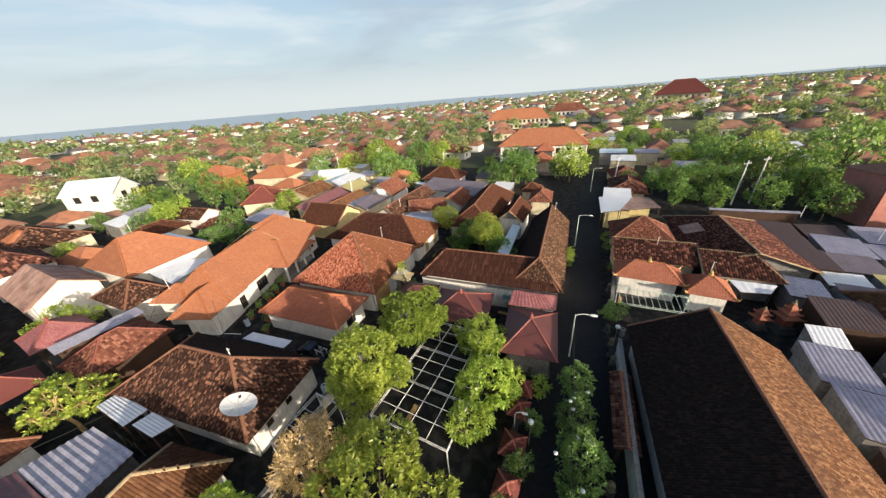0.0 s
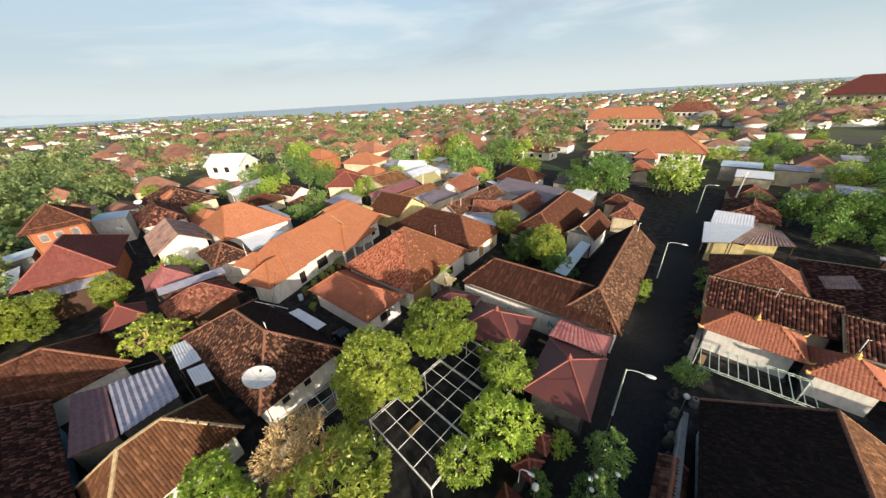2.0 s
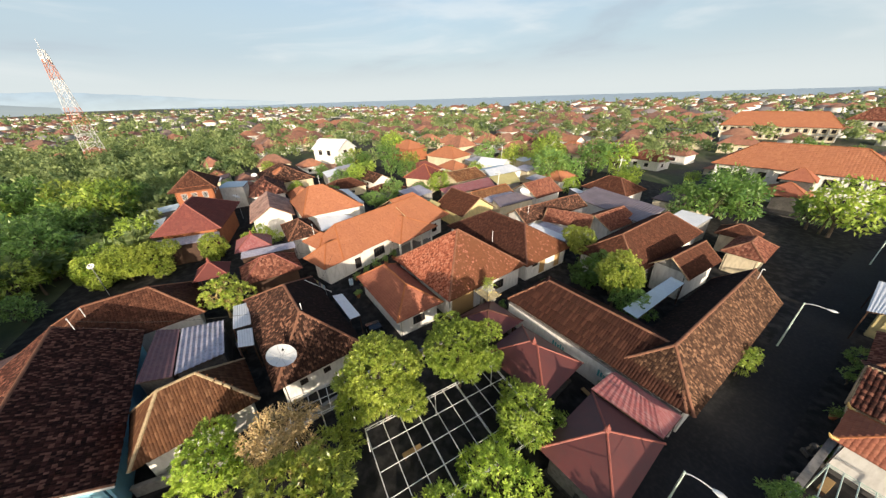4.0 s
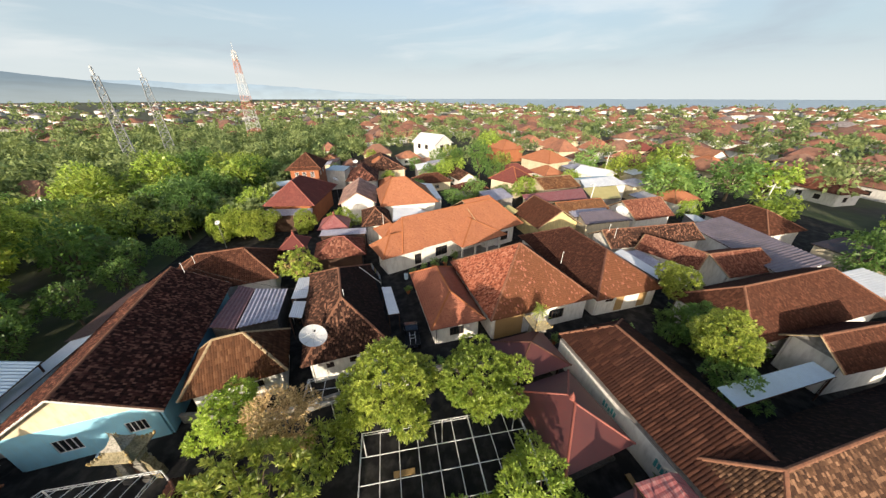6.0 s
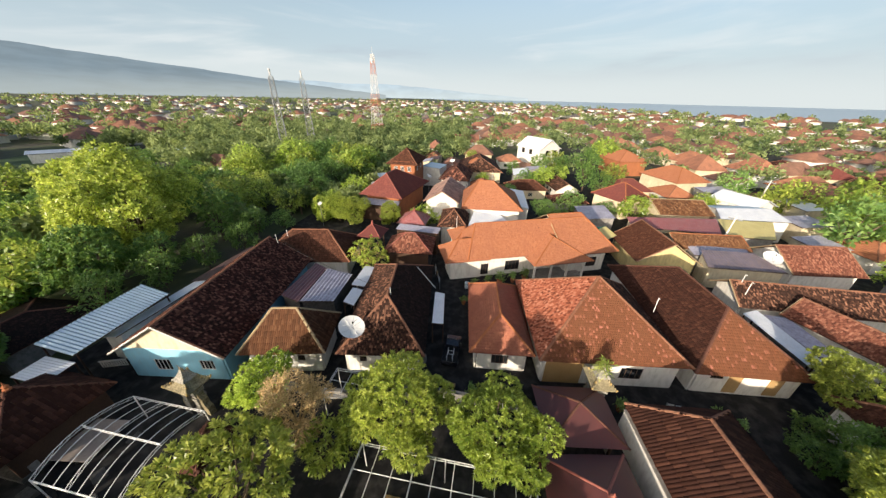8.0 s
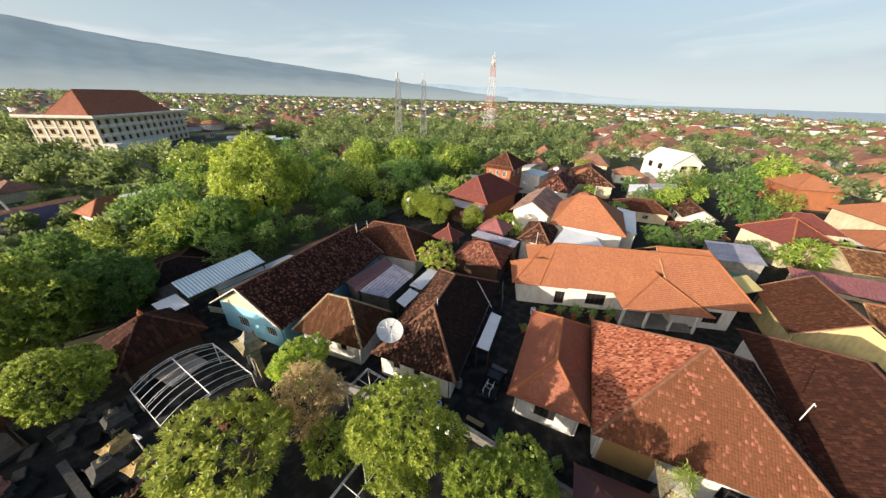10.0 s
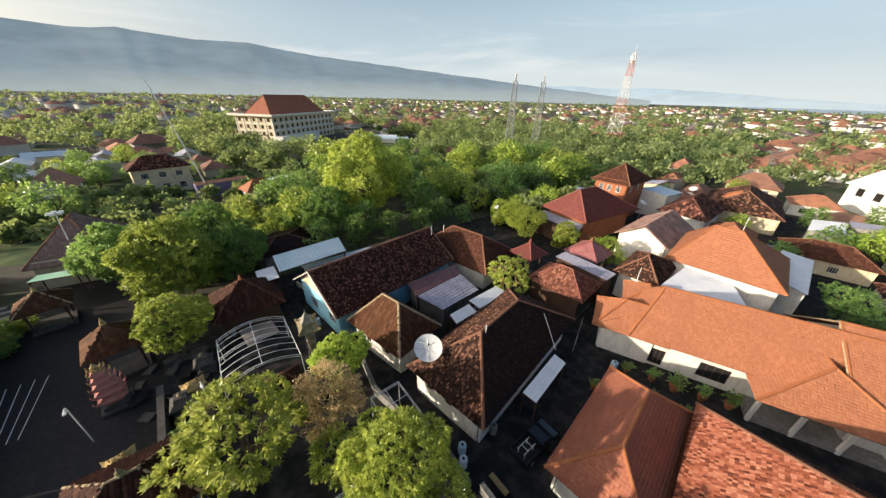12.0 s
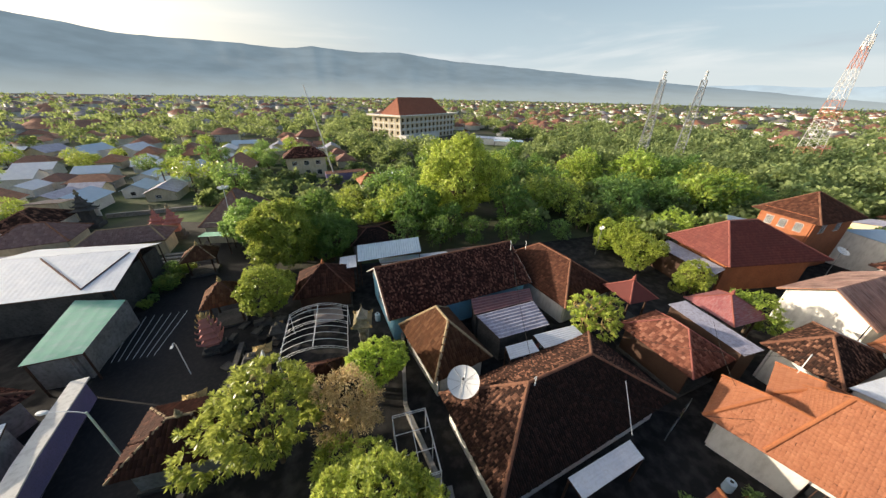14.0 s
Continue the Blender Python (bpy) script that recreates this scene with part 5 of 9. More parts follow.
tin_sheet("canopy", [(-74.7, 77.0, 5.5), (-72.5, 65.2, 5.5), (-68.1, 64.0, 4.5), (-69.1, 77.3, 4.5)], "tin_white", "bright white metal roof slope in the town", pitch=0.4, walls="wall_white")
tin_sheet("canopy", [(-72.6, 65.2, 5.46), (-74.8, 77.0, 5.46), (-79.4, 76.0, 4.5), (-77.6, 66.0, 4.5)], "tin_blue", "pale blue back slope of a metal roof", pitch=0.4, walls="wall_white")
tin_sheet("canopy", [(-51.7, 59.2, 4.6), (-51.2, 51.5, 4.6), (-47.2, 50.8, 3.6), (-47.7, 61.5, 3.6)], "tin_purple", "purple-grey ribbed metal roof with rust", pitch=0.4, walls="wall_cream")
tin_sheet("canopy", [(-54.6, 51.2, 3.9), (-54.6, 60.4, 3.9), (-51.9, 60.0, 3.3), (-51.9, 51.4, 3.3)], "tin_grey", "narrow grey sheet between houses", pitch=0.4, walls="wall_grey")
tin_sheet("canopy", [(-48.2, 73.8, 3.9), (-44.4, 72.2, 3.9), (-44.9, 76.4, 3.2), (-48.9, 77.8, 3.2)], "tin_white", "white sheet roof over a yard corner", pitch=0.4, walls="wall_grey")

# across the street
house(8.5, 48.2, 4, 10.4, 7.6, 3.3, 5.0, 0.0, 0.0, "tile_dark", "cap_pale", "wall_cream", label="long low building with dark speckled tiles by the street", tw=0.3, tl=0.32, arch=0.14)
house(17.6, 47.6, 3, 8.0, 8.2, 3.2, 4.8, 0.0, 2.2, "tile_dark", "cap_pale", "wall_grey", label="low building with dark old tiles", tw=0.3, tl=0.32, arch=0.14)
tin_sheet("tarpaulin", [(16.3, 43.1, 3.05), (20.8, 43.3, 3.05), (19.8, 41.6, 2.75), (17.0, 41.0, 2.75)], "tin_white", "torn white plastic sheet over a roof edge", pitch=0.9, amp=0.012, category="tarpaulin")
pyramid("gate_pavilion", 7.6, 41.5, 3.8, 2.2, 3.2, 4.8, "tile_salmon", "cap_orange", "red tiled pavilion with ornamental ridge ends", tiles="tile_salmon", walls="wall_white", finial="gold", arch=0.05)
pyramid("gate_pavilion", 13.6, 40.4, 2.4, 2.2, 3.0, 4.7, "tile_salmon", "cap_orange", "small red tiled pavilion with curled ridge ends", tiles="tile_salmon", walls="wall_white", finial="gold", arch=0.05)
house(7.6, 54.9, 4, 9.0, 7.6, 3.3, 6.1, 4.3, 4.3, "tile_red", "cap", "wall_cream", label="house with an old red pyramid roof by the street", **OLD)
house(19.0, 55.9, 95, 17.6, 13.0, 3.2, 5.2, 0.0, 4.0, "tile_dark", "cap_pale", "wall_grey", label="long dark roofed building with pale worn ridge", **OLD)
tin_sheet("roof_patch", [(13.2, 58.6, 3.62), (13.5, 55.2, 3.62), (16.0, 55.5, 4.42), (15.7, 58.9, 4.42)], "sheet_stripe", "striped metal patch on the dark tiled slope", pitch=0.4, posts=False)
tin_sheet("canopy", [(1.5, 60.9, 4.0), (4.6, 62.2, 4.3), (7.1, 71.5, 4.3), (0.8, 70.8, 4.0)], "tin_white", "bright white metal shop roof beside the street", pitch=0.22, amp=0.012)
tin_sheet("canopy", [(4.65, 62.25, 4.3), (11.7, 66.9, 3.9), (10.2, 73.0, 3.9), (7.15, 71.5, 4.3)], "sheet_stripe", "dark striped metal sheets beside the white shop roof", pitch=0.5, amp=0.04)
tin_sheet("canopy", [(20.0, 70.6, 2.9), (33.0, 71.8, 2.9), (33.0, 72.8, 3.0), (20.0, 71.6, 3.0)], "tin_grey", "long pale grey sheet roof behind the dark sheds", pitch=0.5, walls="dark_wood")
# patchwork of low metal roofs behind the hall and the dark building
rng_r = np.random.default_rng(17)
PATCH = [(26.4, 52.0, 4.6, 5.4, "tin_rust"), (26.6, 57.6, 4.8, 5.2, "tin_rust"), (26.8, 63.0, 4.6, 5.0, "tin_rust"), (31.6, 53.2, 4.4, 5.0, "tin_purple"), (32.4, 58.6, 4.8, 5.4, "tin_lilac"), (37.2, 57.0, 4.6, 5.8, "tin_lilac"),
         (32.6, 64.4, 5.0, 5.2, "tin_rust"), (38.4, 63.4, 5.2, 5.6, "tin_grey"), (24.4, 38.6, 4.8, 4.6, "tin_rust"), (29.4, 37.4, 4.6, 5.0, "tin_rust"), (28.6, 43.2, 5.0, 4.4, "tin_purple"), (23.4, 44.0, 3.6, 4.0, "tin_grey"),
         (20.8, 25.4, 3.8, 4.6, "tin_lilac"), (20.6, 30.4, 3.8, 4.4, "tin_lilac"), (24.6, 28.0, 3.4, 6.0, "tin_rust"), (24.4, 21.6, 3.6, 5.0, "tin_blue"), (20.4, 19.6, 3.2, 5.0, "tin_rust"), (21.4, 34.4, 2.6, 2.4, "tin_white"),
         (26.6, 33.2, 3.6, 3.0, "tin_grey"), (33.6, 48.6, 4.6, 3.4, "canvas_yellow"), (28.4, 48.0, 4.0, 3.0, "tin_white")]
for x, y, w, d, mt in PATCH:
    h, tilt, sk = rng_r.uniform(2.5, 3.3), rng_r.uniform(0.2, 0.6), rng_r.uniform(-0.5, 0.5)
    tin_sheet("canopy", [(x - w / 2, y - d / 2 + sk, h), (x + w / 2, y - d / 2 - sk, h), (x + w / 2, y + d / 2 - sk, h + tilt), (x - w / 2, y + d / 2 + sk, h + tilt)], mt,
              "low patched metal roof sheet among crowded yards", pitch=0.35, amp=0.012, walls="wall_grey" if mt != "tin_rust" else "dark_wood")
house(34.0, 42.0, 20, 14.0, 9.0, 3.2, 5.8, 4.0, 4.0, "tile_ochre", "cap", "wall_cream", label="house with an ochre roof and pale walls", tw=0.34, tl=0.4)
house(29.0, 24.0, 10, 9.0, 8.0, 3.0, 5.6, 3.8, 3.8, "tile_brown", "cap", "wall_cream", label="house with a brown roof beside metal sheds", tw=0.34, tl=0.4)
house(47.0, 80.5, 15, 12.0, 9.0, 9.0, 10.5, 3.0, 3.0, "far_tile", "cap", "stone_pink", near=False, label="tall pinkish building behind trees", windows=(("s", 2, 3.5, 5, 7), ("s", 6, 7.5, 5, 7)))

# along the street towards the mountains
pyramid("hut", -2.6, 2.6, 3.4, 2.7, 2.9, 4.5, "thatch", "cap_pale", "dark ribbed roof hut with a stone finial by the street", tiles="tile_rib_red", finial="stone_moss", walls="wall_grey", arch=0.11, tl=0.5)
pyramid("hut", -0.1, -14.3, 2.15, 2.15, 3.4, 5.5, "thatch", "cap_dark", "brown shrine hut with a stone finial", tiles="tile_rib", finial="stone_gold", rz=10, arch=0.09, tl=0.5)
pyramid("hut", 7.25, -27.7, 2.2, 2.1, 2.9, 4.6, "thatch", "cap_pale", "brown temple pavilion with a tall finial", tiles="tile_rib", finial="stone_gold", rz=10, arch=0.09, tl=0.5)
pyramid("hut", -11.2, -15.8, 3.6, 3.4, 2.7, 5.4, "thatch", "cap_dark", "dark red-brown ribbed hut beside the long house", tiles="tile_rib_red", finial="cap_orange", walls="dark_wood", arch=0.07, tl=0.5)
pyramid("hut", -11.7, -0.7, 1.7, 1.3, 2.4, 3.4, "tile_maroon", "cap_dark", "small red roofed shrine hut under trees", tiles="tile_rib_red")
tin_sheet("canopy", [(9.0, -7.4, 3.6), (12.3, -6.2, 4.2), (14.6, -16.2, 4.2), (10.2, -16.0, 3.6)], "tin_green", "worn pale green metal roof", pitch=0.8, amp=0.004)
tin_sheet("canopy", [(11.0, -16.4, 4.8), (25.0, -16.2, 4.8), (27.0, -25.0, 6.1), (12.0, -24.6, 6.1)], "tin_white", "wide white metal roof slope of a shed", pitch=0.5, amp=0.003)
tin_sheet("canopy", [(27.0, -30.5, 4.9), (12.0, -29.0, 4.9), (12.0, -24.65, 6.1), (27.0, -25.05, 6.1)], "tin_white", "far white metal roof slope of a shed", pitch=0.5, amp=0.003)
house(6.0, -44.2, 82, 13.5, 8.4, 3.4, 8.4, 6.0, 6.0, "tile_dust", "cap", "wall_cream", label="meeting hall with a tall dusty brown hip roof near the temple", tw=0.34, tl=0.4)
tin_sheet("canopy", [(5.2, -33.0, 3.5), (9.6, -33.6, 3.5), (9.4, -36.2, 3.2), (5.2, -35.6, 3.2)], "tin_green", "green metal roof beside the temple pavilion", pitch=0.5)
house(21.1, -37.7, 6, 12.0, 6.0, 2.8, 4.6, 2.6, 2.6, "tile_dust", "cap_pale", "wall_cream", label="long pavilion with a dull pinkish grey tile roof", tw=0.34, tl=0.4)
house(34.5, -41.0, 10, 10.0, 8.0, 3.0, 5.4, 3.6, 3.6, "tile_dust", "cap", "wall_cream", label="house with a dusty brown hip roof near the temple", tw=0.4, tl=0.45)
house(40.5, -48.5, 98, 10.0, 8.5, 3.2, 5.6, 3.8, 3.8, "tile_old", "cap", "wall_white", label="house with a dusty old hip roof near the temple", tw=0.4, tl=0.45)
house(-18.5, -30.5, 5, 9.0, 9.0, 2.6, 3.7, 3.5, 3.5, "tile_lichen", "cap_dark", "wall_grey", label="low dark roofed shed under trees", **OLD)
house(-21.4, -66.5, 10, 8.5, 6.5, 3.0, 5.4, 3.0, 3.0, "tile_orange", "cap_orange", "wall_white", label="small orange roofed house among banana plants", tw=0.34, tl=0.4)
tin_sheet("canopy", [(-22.0, -70.0, 3.6), (-31.0, -72.0, 3.6), (-32.0, -77.0, 3.2), (-23.0, -75.0, 3.2)], "tin_white", "white sheet roof in the greenery", walls="wall_white")
house(-1.5, -90.0, 10, 13.0, 9.0, 6.6, 9.4, 4.0, 4.0, "tile_dark", "cap_dark", "wall_cream", label="two-storey cream house with a dark roof and balcony", tw=0.4, tl=0.45,
      windows=(("n", 1.5, 3.0, 1.0, 2.6), ("n", 5.0, 6.5, 1.0, 2.6), ("n", 8.5, 10.0, 1.0, 2.6), ("n", 1.5, 3.0, 4.2, 5.6), ("n", 5.0, 6.5, 4.2, 5.6), ("n", 8.5, 10.0, 4.2, 5.6)))
house(-14.0, -78.0, 10, 12.0, 3.0, 3.4, 3.9, 0.0, 0.0, "far_tile", "cap_dark", "wall_purple", near=False, label="low mauve walled shed with a flat roof", over=0.1)

# ---- yard walls ----


def yard_wall(pts, h, material, label, t=0.2, cope="wall_grey", wide=0.14):
    x0, y0 = pts[0]
    ob = thing("yard_wall", x0, y0, 0, 0, label, "wall", "yard walls")
    for (ax, ay), (bx, by) in zip(pts, pts[1:]):
        bm = bmesh.new()
        wall_run(bm, (ax - x0, ay - y0), (bx - x0, by - y0), 0, h, t)
        part("wall", bm, M[material], ob)
        bm = bmesh.new()
        wall_run(bm, (ax - x0, ay - y0), (bx - x0, by - y0), h, h + 0.12, t + wide)
        part("coping", bm, M[cope], ob)


yard_wall([(8.3, -5.2), (7.0, 2.0), (5.3, 8.0)], 2.5, "wall_purple", "purple street wall with a broad white coping", 0.3, "wall_white", 0.9)
tin_sheet("canopy", [(8.4, 2.2, 3.2), (9.9, -1.2, 3.2), (13.6, 0.2, 3.7), (12.2, 3.6, 3.7)], "tin_white", "white ribbed sheet roof behind the street wall", walls="wall_grey")
house(14.4, -2.6, 68, 6.0, 6.0, 2.9, 4.2, 2.0, 2.0, "tile_dark", "cap_dark", "wall_grey", label="low dark roofed shed behind the street wall", **OLD)
yard_wall([(5.6, 9.0), (4.4, 28.0)], 2.4, "wall_white", "white wall along the hall beside the street")
yard_wall([(-20.2, 10.6), (-20.0, 14.6)], 1.4, "wall_white", "low white yard wall beside the driveway")
yard_wall([(-19.6, -5.2), (-18.4, 3.6), (-19.8, 10.4)], 1.0, "wall_grey", "low grey wall along the lane")
yard_wall([(-20.8, 15.0), (-20.6, 24.0)], 1.0, "wall_grey", "low wall in front of the porch house")
yard_wall([(-3.0, -8.0), (-3.4, -0.5)], 1.2, "stone_dark", "dark stone wall of the temple yard by the street", 0.35, "stone_dark")
yard_wall([(-3.0, 6.0), (-3.2, 20.0)], 1.0, "stone_dark", "low dark wall along the street planting", 0.3, "stone_dark")
yard_wall([(3.8, 34.0), (4.2, 44.0)], 1.2, "stone_dark", "dark wall in front of the red pavilions", 0.3)
yard_wall([(-20.4, 30.62), (-2.5, 32.5)], 2.9, "wall_white", "long white wall of the school building with teal paint marks")
yard_wall([(10.0, -8.0), (11.0, -16.0)], 3.2, "wall_grey", "grey side wall of the green roofed shed")
yard_wall([(36.0, -58.0), (20.0, -60.0)], 0.8, "stone_pale", "low pale stone terrace wall of the temple", 0.5)
yard_wall([(38.0, -60.0), (70.0, -74.0)], 1.6, "wall_white", "long low wall of the temple field")



def shed_body(x0, x1, y0, y1, h, material, label):
    ob = thing("shed_walls", x0, y0, 0, 0, label, "wall", "shed walls")
    for p, q in (((0, 0), (x1 - x0, 0)), ((x1 - x0, 0.1), (x1 - x0, y1 - y0 - 0.1)), ((x1 - x0, y1 - y0), (0, y1 - y0)), ((0, y1 - y0 - 0.1), (0, 0.1))):
        bm = bmesh.new()
        wall_run(bm, p, q, 0, h, 0.18)
        part("wall", bm, M[material], ob)


shed_body(10.3, 13.2, -16.2, -7.6, 3.35, "wall_grey", "grey block walls under the green metal roof")
# dark wall material stands in for the shadow below this roof edge
shed_body(12.6, 24.6, -28.4, -17.0, 4.65, "stone_dark", "block walls toned dark for the shade under the white metal roof")
shed_body(2.4, 6.4, 63.6, 70.4, 3.7, "wall_yellow", "pale yellow shop walls under the white metal roof")
shed_body(6.6, 9.8, 66.4, 71.0, 3.6, "wall_yellow", "pale yellow walls under striped metal sheets")

# plain teal marks on the long white wall
for i, (x, w, h) in enumerate(((-13.2, 1.5, 0.7), (-8.2, 1.4, 0.8))):
    ob = thing("wall_mark", x, 30.62 + (x + 20.4) * 0.105 - 0.106, 1.3, 6, "painted teal mark on the white wall", "painted mark", "wall marks")
    for k in range(5):
        bm = bmesh.new()
        box(bm, -w / 2 + k * w / 5, -0.012, 0.1 * (k % 2), -w / 2 + k * w / 5 + 0.2, 0.0, h - 0.12 * (k % 3))
        part("stroke", bm, M["teal_paint"], ob)

# ---- white steel frames ----


def truss(bm, p, q, depth=0.22, r=0.028, bays=10):
    """A flat lattice girder: two chords and a zigzag."""
    p, q = Vector(p), Vector(q)
    dz = Vector((0, 0, depth))
    tube(bm, [p, q], r, 5)
    tube(bm, [p - dz, q - dz], r, 5)
    for i in range(bays):
        a, b = p.lerp(q, i / bays), p.lerp(q, (i + 1) / bays)
        tube(bm, [a if i % 2 else a - dz, b - dz if i % 2 else b], r * 0.6, 4, False)


def pergola(x, y, w, d, h, nx, ny, label):
    """A flat grid of white steel bars on thin posts."""
    ob = thing("pergola", x, y, 0, 0, label, "pergola", "steel frames")
    for sx_ in (-1, 1):
        bm = bmesh.new()
        truss(bm, (sx_ * w / 2, -d / 2, h), (sx_ * w / 2, d / 2, h), 0.28, 0.03, 22)
        part("girder", bm, M["white_paint"], ob)
        for s in (-1, 0, 1):
            bm = bmesh.new()
            tube(bm, [(sx_ * w / 2, s * d / 2, 0), (sx_ * w / 2, s * d / 2, h)], 0.045, 6)
            part("post", bm, M["white_paint"], ob)
    for i in range(1, nx):
        bm = bmesh.new()
        xx = -w / 2 + w * i / nx
        tube(bm, [(xx, -d / 2, h + 0.02), (xx, d / 2, h + 0.02)], 0.032, 5)
        part("rail", bm, M["white_paint"], ob)
    for j in range(ny + 1):
        yy = -d / 2 + d * j / ny
        bm = bmesh.new()
        if j % 3 == 0:
            truss(bm, (-w / 2, yy, h + 0.06), (w / 2, yy, h + 0.06), 0.24, 0.028, 12)
        else:
            tube(bm, [(-w / 2, yy, h + 0.06), (w / 2, yy, h + 0.06)], 0.03, 5)
        part("crossbar", bm, M["white_paint"], ob)
    return ob


pergola(-10.4, 16.8, 7.0, 12.2, 3.0, 4, 9, "white steel grid pergola over a dark yard")
pergola(-18.4, 8.0, 2.6, 4.6, 3.0, 2, 3, "small white steel frame beside the low house")


def arched_frame(x, y, w, d, h, rise, label):
    """A barrel of white steel arcs on three lattice girders."""
    ob = thing("arched_frame", x, y, 0, 0, label, "canopy frame", "steel frames")

    def arc(yy):
        return [(-w / 2 + w * k / 12, yy, h + rise * (1 - (2 * k / 12 - 1) ** 2)) for k in range(13)]

    for xx, zz in ((-w / 2, h), (0.0, h + rise), (w / 2, h)):
        bm = bmesh.new()
        truss(bm, (xx, -d / 2, zz), (xx, d / 2, zz), 0.2, 0.026, 14)
        part("girder", bm, M["white_paint"], ob)
    for k in range(8):
        yy = -d / 2 + d * k / 7
        bm = bmesh.new()
        pts = arc(yy)
        tube(bm, pts, 0.03, 5)
        if k in (0, 3, 7):
            tube(bm, [(p[0] * 0.97, p[1], p[2] - 0.22) for p in pts], 0.024, 5)
            for i in range(12):
                a, b = pts[i], pts[i + 1]
                tube(bm, [a, (b[0] * 0.97, b[1], b[2] - 0.22)], 0.016, 4, False)
        part("arc", bm, M["white_paint"], ob)
    for sx_ in (-1, 1):
        for sy_ in (-1, 1):
            bm = bmesh.new()
            tube(bm, [(sx_ * w / 2, sy_ * d / 2, 0), (sx_ * w / 2, sy_ * d / 2, h)], 0.045, 6)
            part("post", bm, M["white_paint"], ob)


arched_frame(-10.8, -6.1, 6.2, 6.8, 2.8, 0.9, "arched white steel canopy frame without its cover")

# green lattice over the pavilion yard
ob = thing("lattice", 8.0, 35.6, 0, 4, "pale green steel lattice over a yard", "pergola", "steel frames")
for k in range(12):
    bm = bmesh.new()
    tube(bm, [(-3.6 + 0.65 * k, -1.5, 2.9), (-3.6 + 0.65 * k, 1.7, 3.0)], 0.035, 5)
    part("bar", bm, M["green_paint"], ob)
for yy in (-1.5, 1.7):
    bm = bmesh.new()
    truss(bm, (-3.7, yy, 2.98 if yy > 0 else 2.88), (3.7, yy, 2.98 if yy > 0 else 2.88), 0.2, 0.03, 12)
    part("girder", bm, M["green_paint"], ob)
    for sx_ in (-3.6, 3.6):
        bm = bmesh.new()
        tube(bm, [(sx_, yy, 0), (sx_, yy, 2.8)], 0.05, 6)
        part("post", bm, M["green_paint"], ob)

# ---- dishes, aerials, street lamps ----


def dish(x, y, z, r, face, tilt, label, mast=2.5):
    """A mesh satellite dish with ribs, feed arm and mast."""
    ob = thing("satellite_dish", x, y, z, face, label, "satellite dish", "dishes")
    bm = bmesh.new()
    tube(bm, [(0, 0, -mast), (0, 0, 0)], 0.05, 8)
    part("mast", bm, M["steel"], ob)
    bm = bmesh.new()
    rows, seg = 6, 28
    grid = []
    for i in range(rows + 1):
        rr = r * i / rows
        grid.append([bm.verts.new((rr * math.cos(2 * math.pi * k / seg), rr * math.sin(2 * math.pi * k / seg), 0.22 * (rr / r) ** 2 * r)) for k in range(seg)] if i else [bm.verts.new((0, 0, 0))])
    for k in range(seg):
        bm.faces.new((grid[0][0], grid[1][k], grid[1][(k + 1) % seg]))
    for a, b in zip(grid[1:], grid[2:]):
        for k in range(seg):
            bm.faces.new((a[k], b[k], b[(k + 1) % seg], a[(k + 1) % seg]))
    bmesh.ops.solidify(bm, geom=bm.faces[:], thickness=0.015)
    bowl = part("bowl", bm, M["lamp_glass"], ob)
    bowl.matrix_basis = pose(0, 0, 0.1, tilt, 0, 0)
    for k in range(8):
        bm = bmesh.new()
        a = 2 * math.pi * k / 8
        tube(bm, [(rr * r * math.cos(a), rr * r * math.sin(a), 0.22 * rr ** 2 * r + 0.02) for rr in (0.05, 0.35, 0.7, 1.0)], 0.014, 4)
        part("rib", bm, M["steel"], bowl)
    bm = bmesh.new()
    for k in range(3):
        a = 2 * math.pi * k / 3 + 0.4
        tube(bm, [(r * 0.85 * math.cos(a), r * 0.85 * math.sin(a), 0.17 * r), (0, 0, r * 0.75)], 0.012, 4)
    part("feed_arm", bm, M["steel"], bowl)
    bm = bmesh.new()
    lathe(bm, [(0.07, r * 0.68), (0.09, r * 0.72), (0.09, r * 0.82), (0.04, r * 0.86)], 8)
    part("feed_horn", bm, M["rubber"], bowl)


dish(-22.7, 5.9, 5.1, 1.25, 150, 24, "large pale mesh satellite dish on a mast above the low roof")
dish(-83.9, -0.2, 5.5, 0.8, 170, 30, "grey satellite dish beside a maroon roofed house", 5.5)
dish(-50.0, 60.5, 4.6, 1.2, 80, 30, "grey satellite dish over a yard", 4.6)
dish(-100.0, 4.0, 7.0, 0.8, 80, 30, "thin satellite dish above brown roofs", 7.0)
dish(-56.4, -17.2, 5.0, 0.45, 80, 40, "small white dish on a pole by the hedge", 5.0)


def aerial(x, y, z, h, label="short white pipe aerial with an elbow on a roof"):
    ob = thing("aerial", x, y, z, 0, label, "aerial", "aerials")
    bm = bmesh.new()
    tube(bm, [(0, 0, -0.4), (0, 0, h)], 0.04, 6)
    part("pole", bm, M["white_paint"], ob)
    bm = bmesh.new()
    tube(bm, [(0, 0, h * 0.9), (0.1, 0, h * 0.98), (0.22, 0.05, h * 0.93)], 0.03, 6)
    part("arm", bm, M["white_paint"], ob)


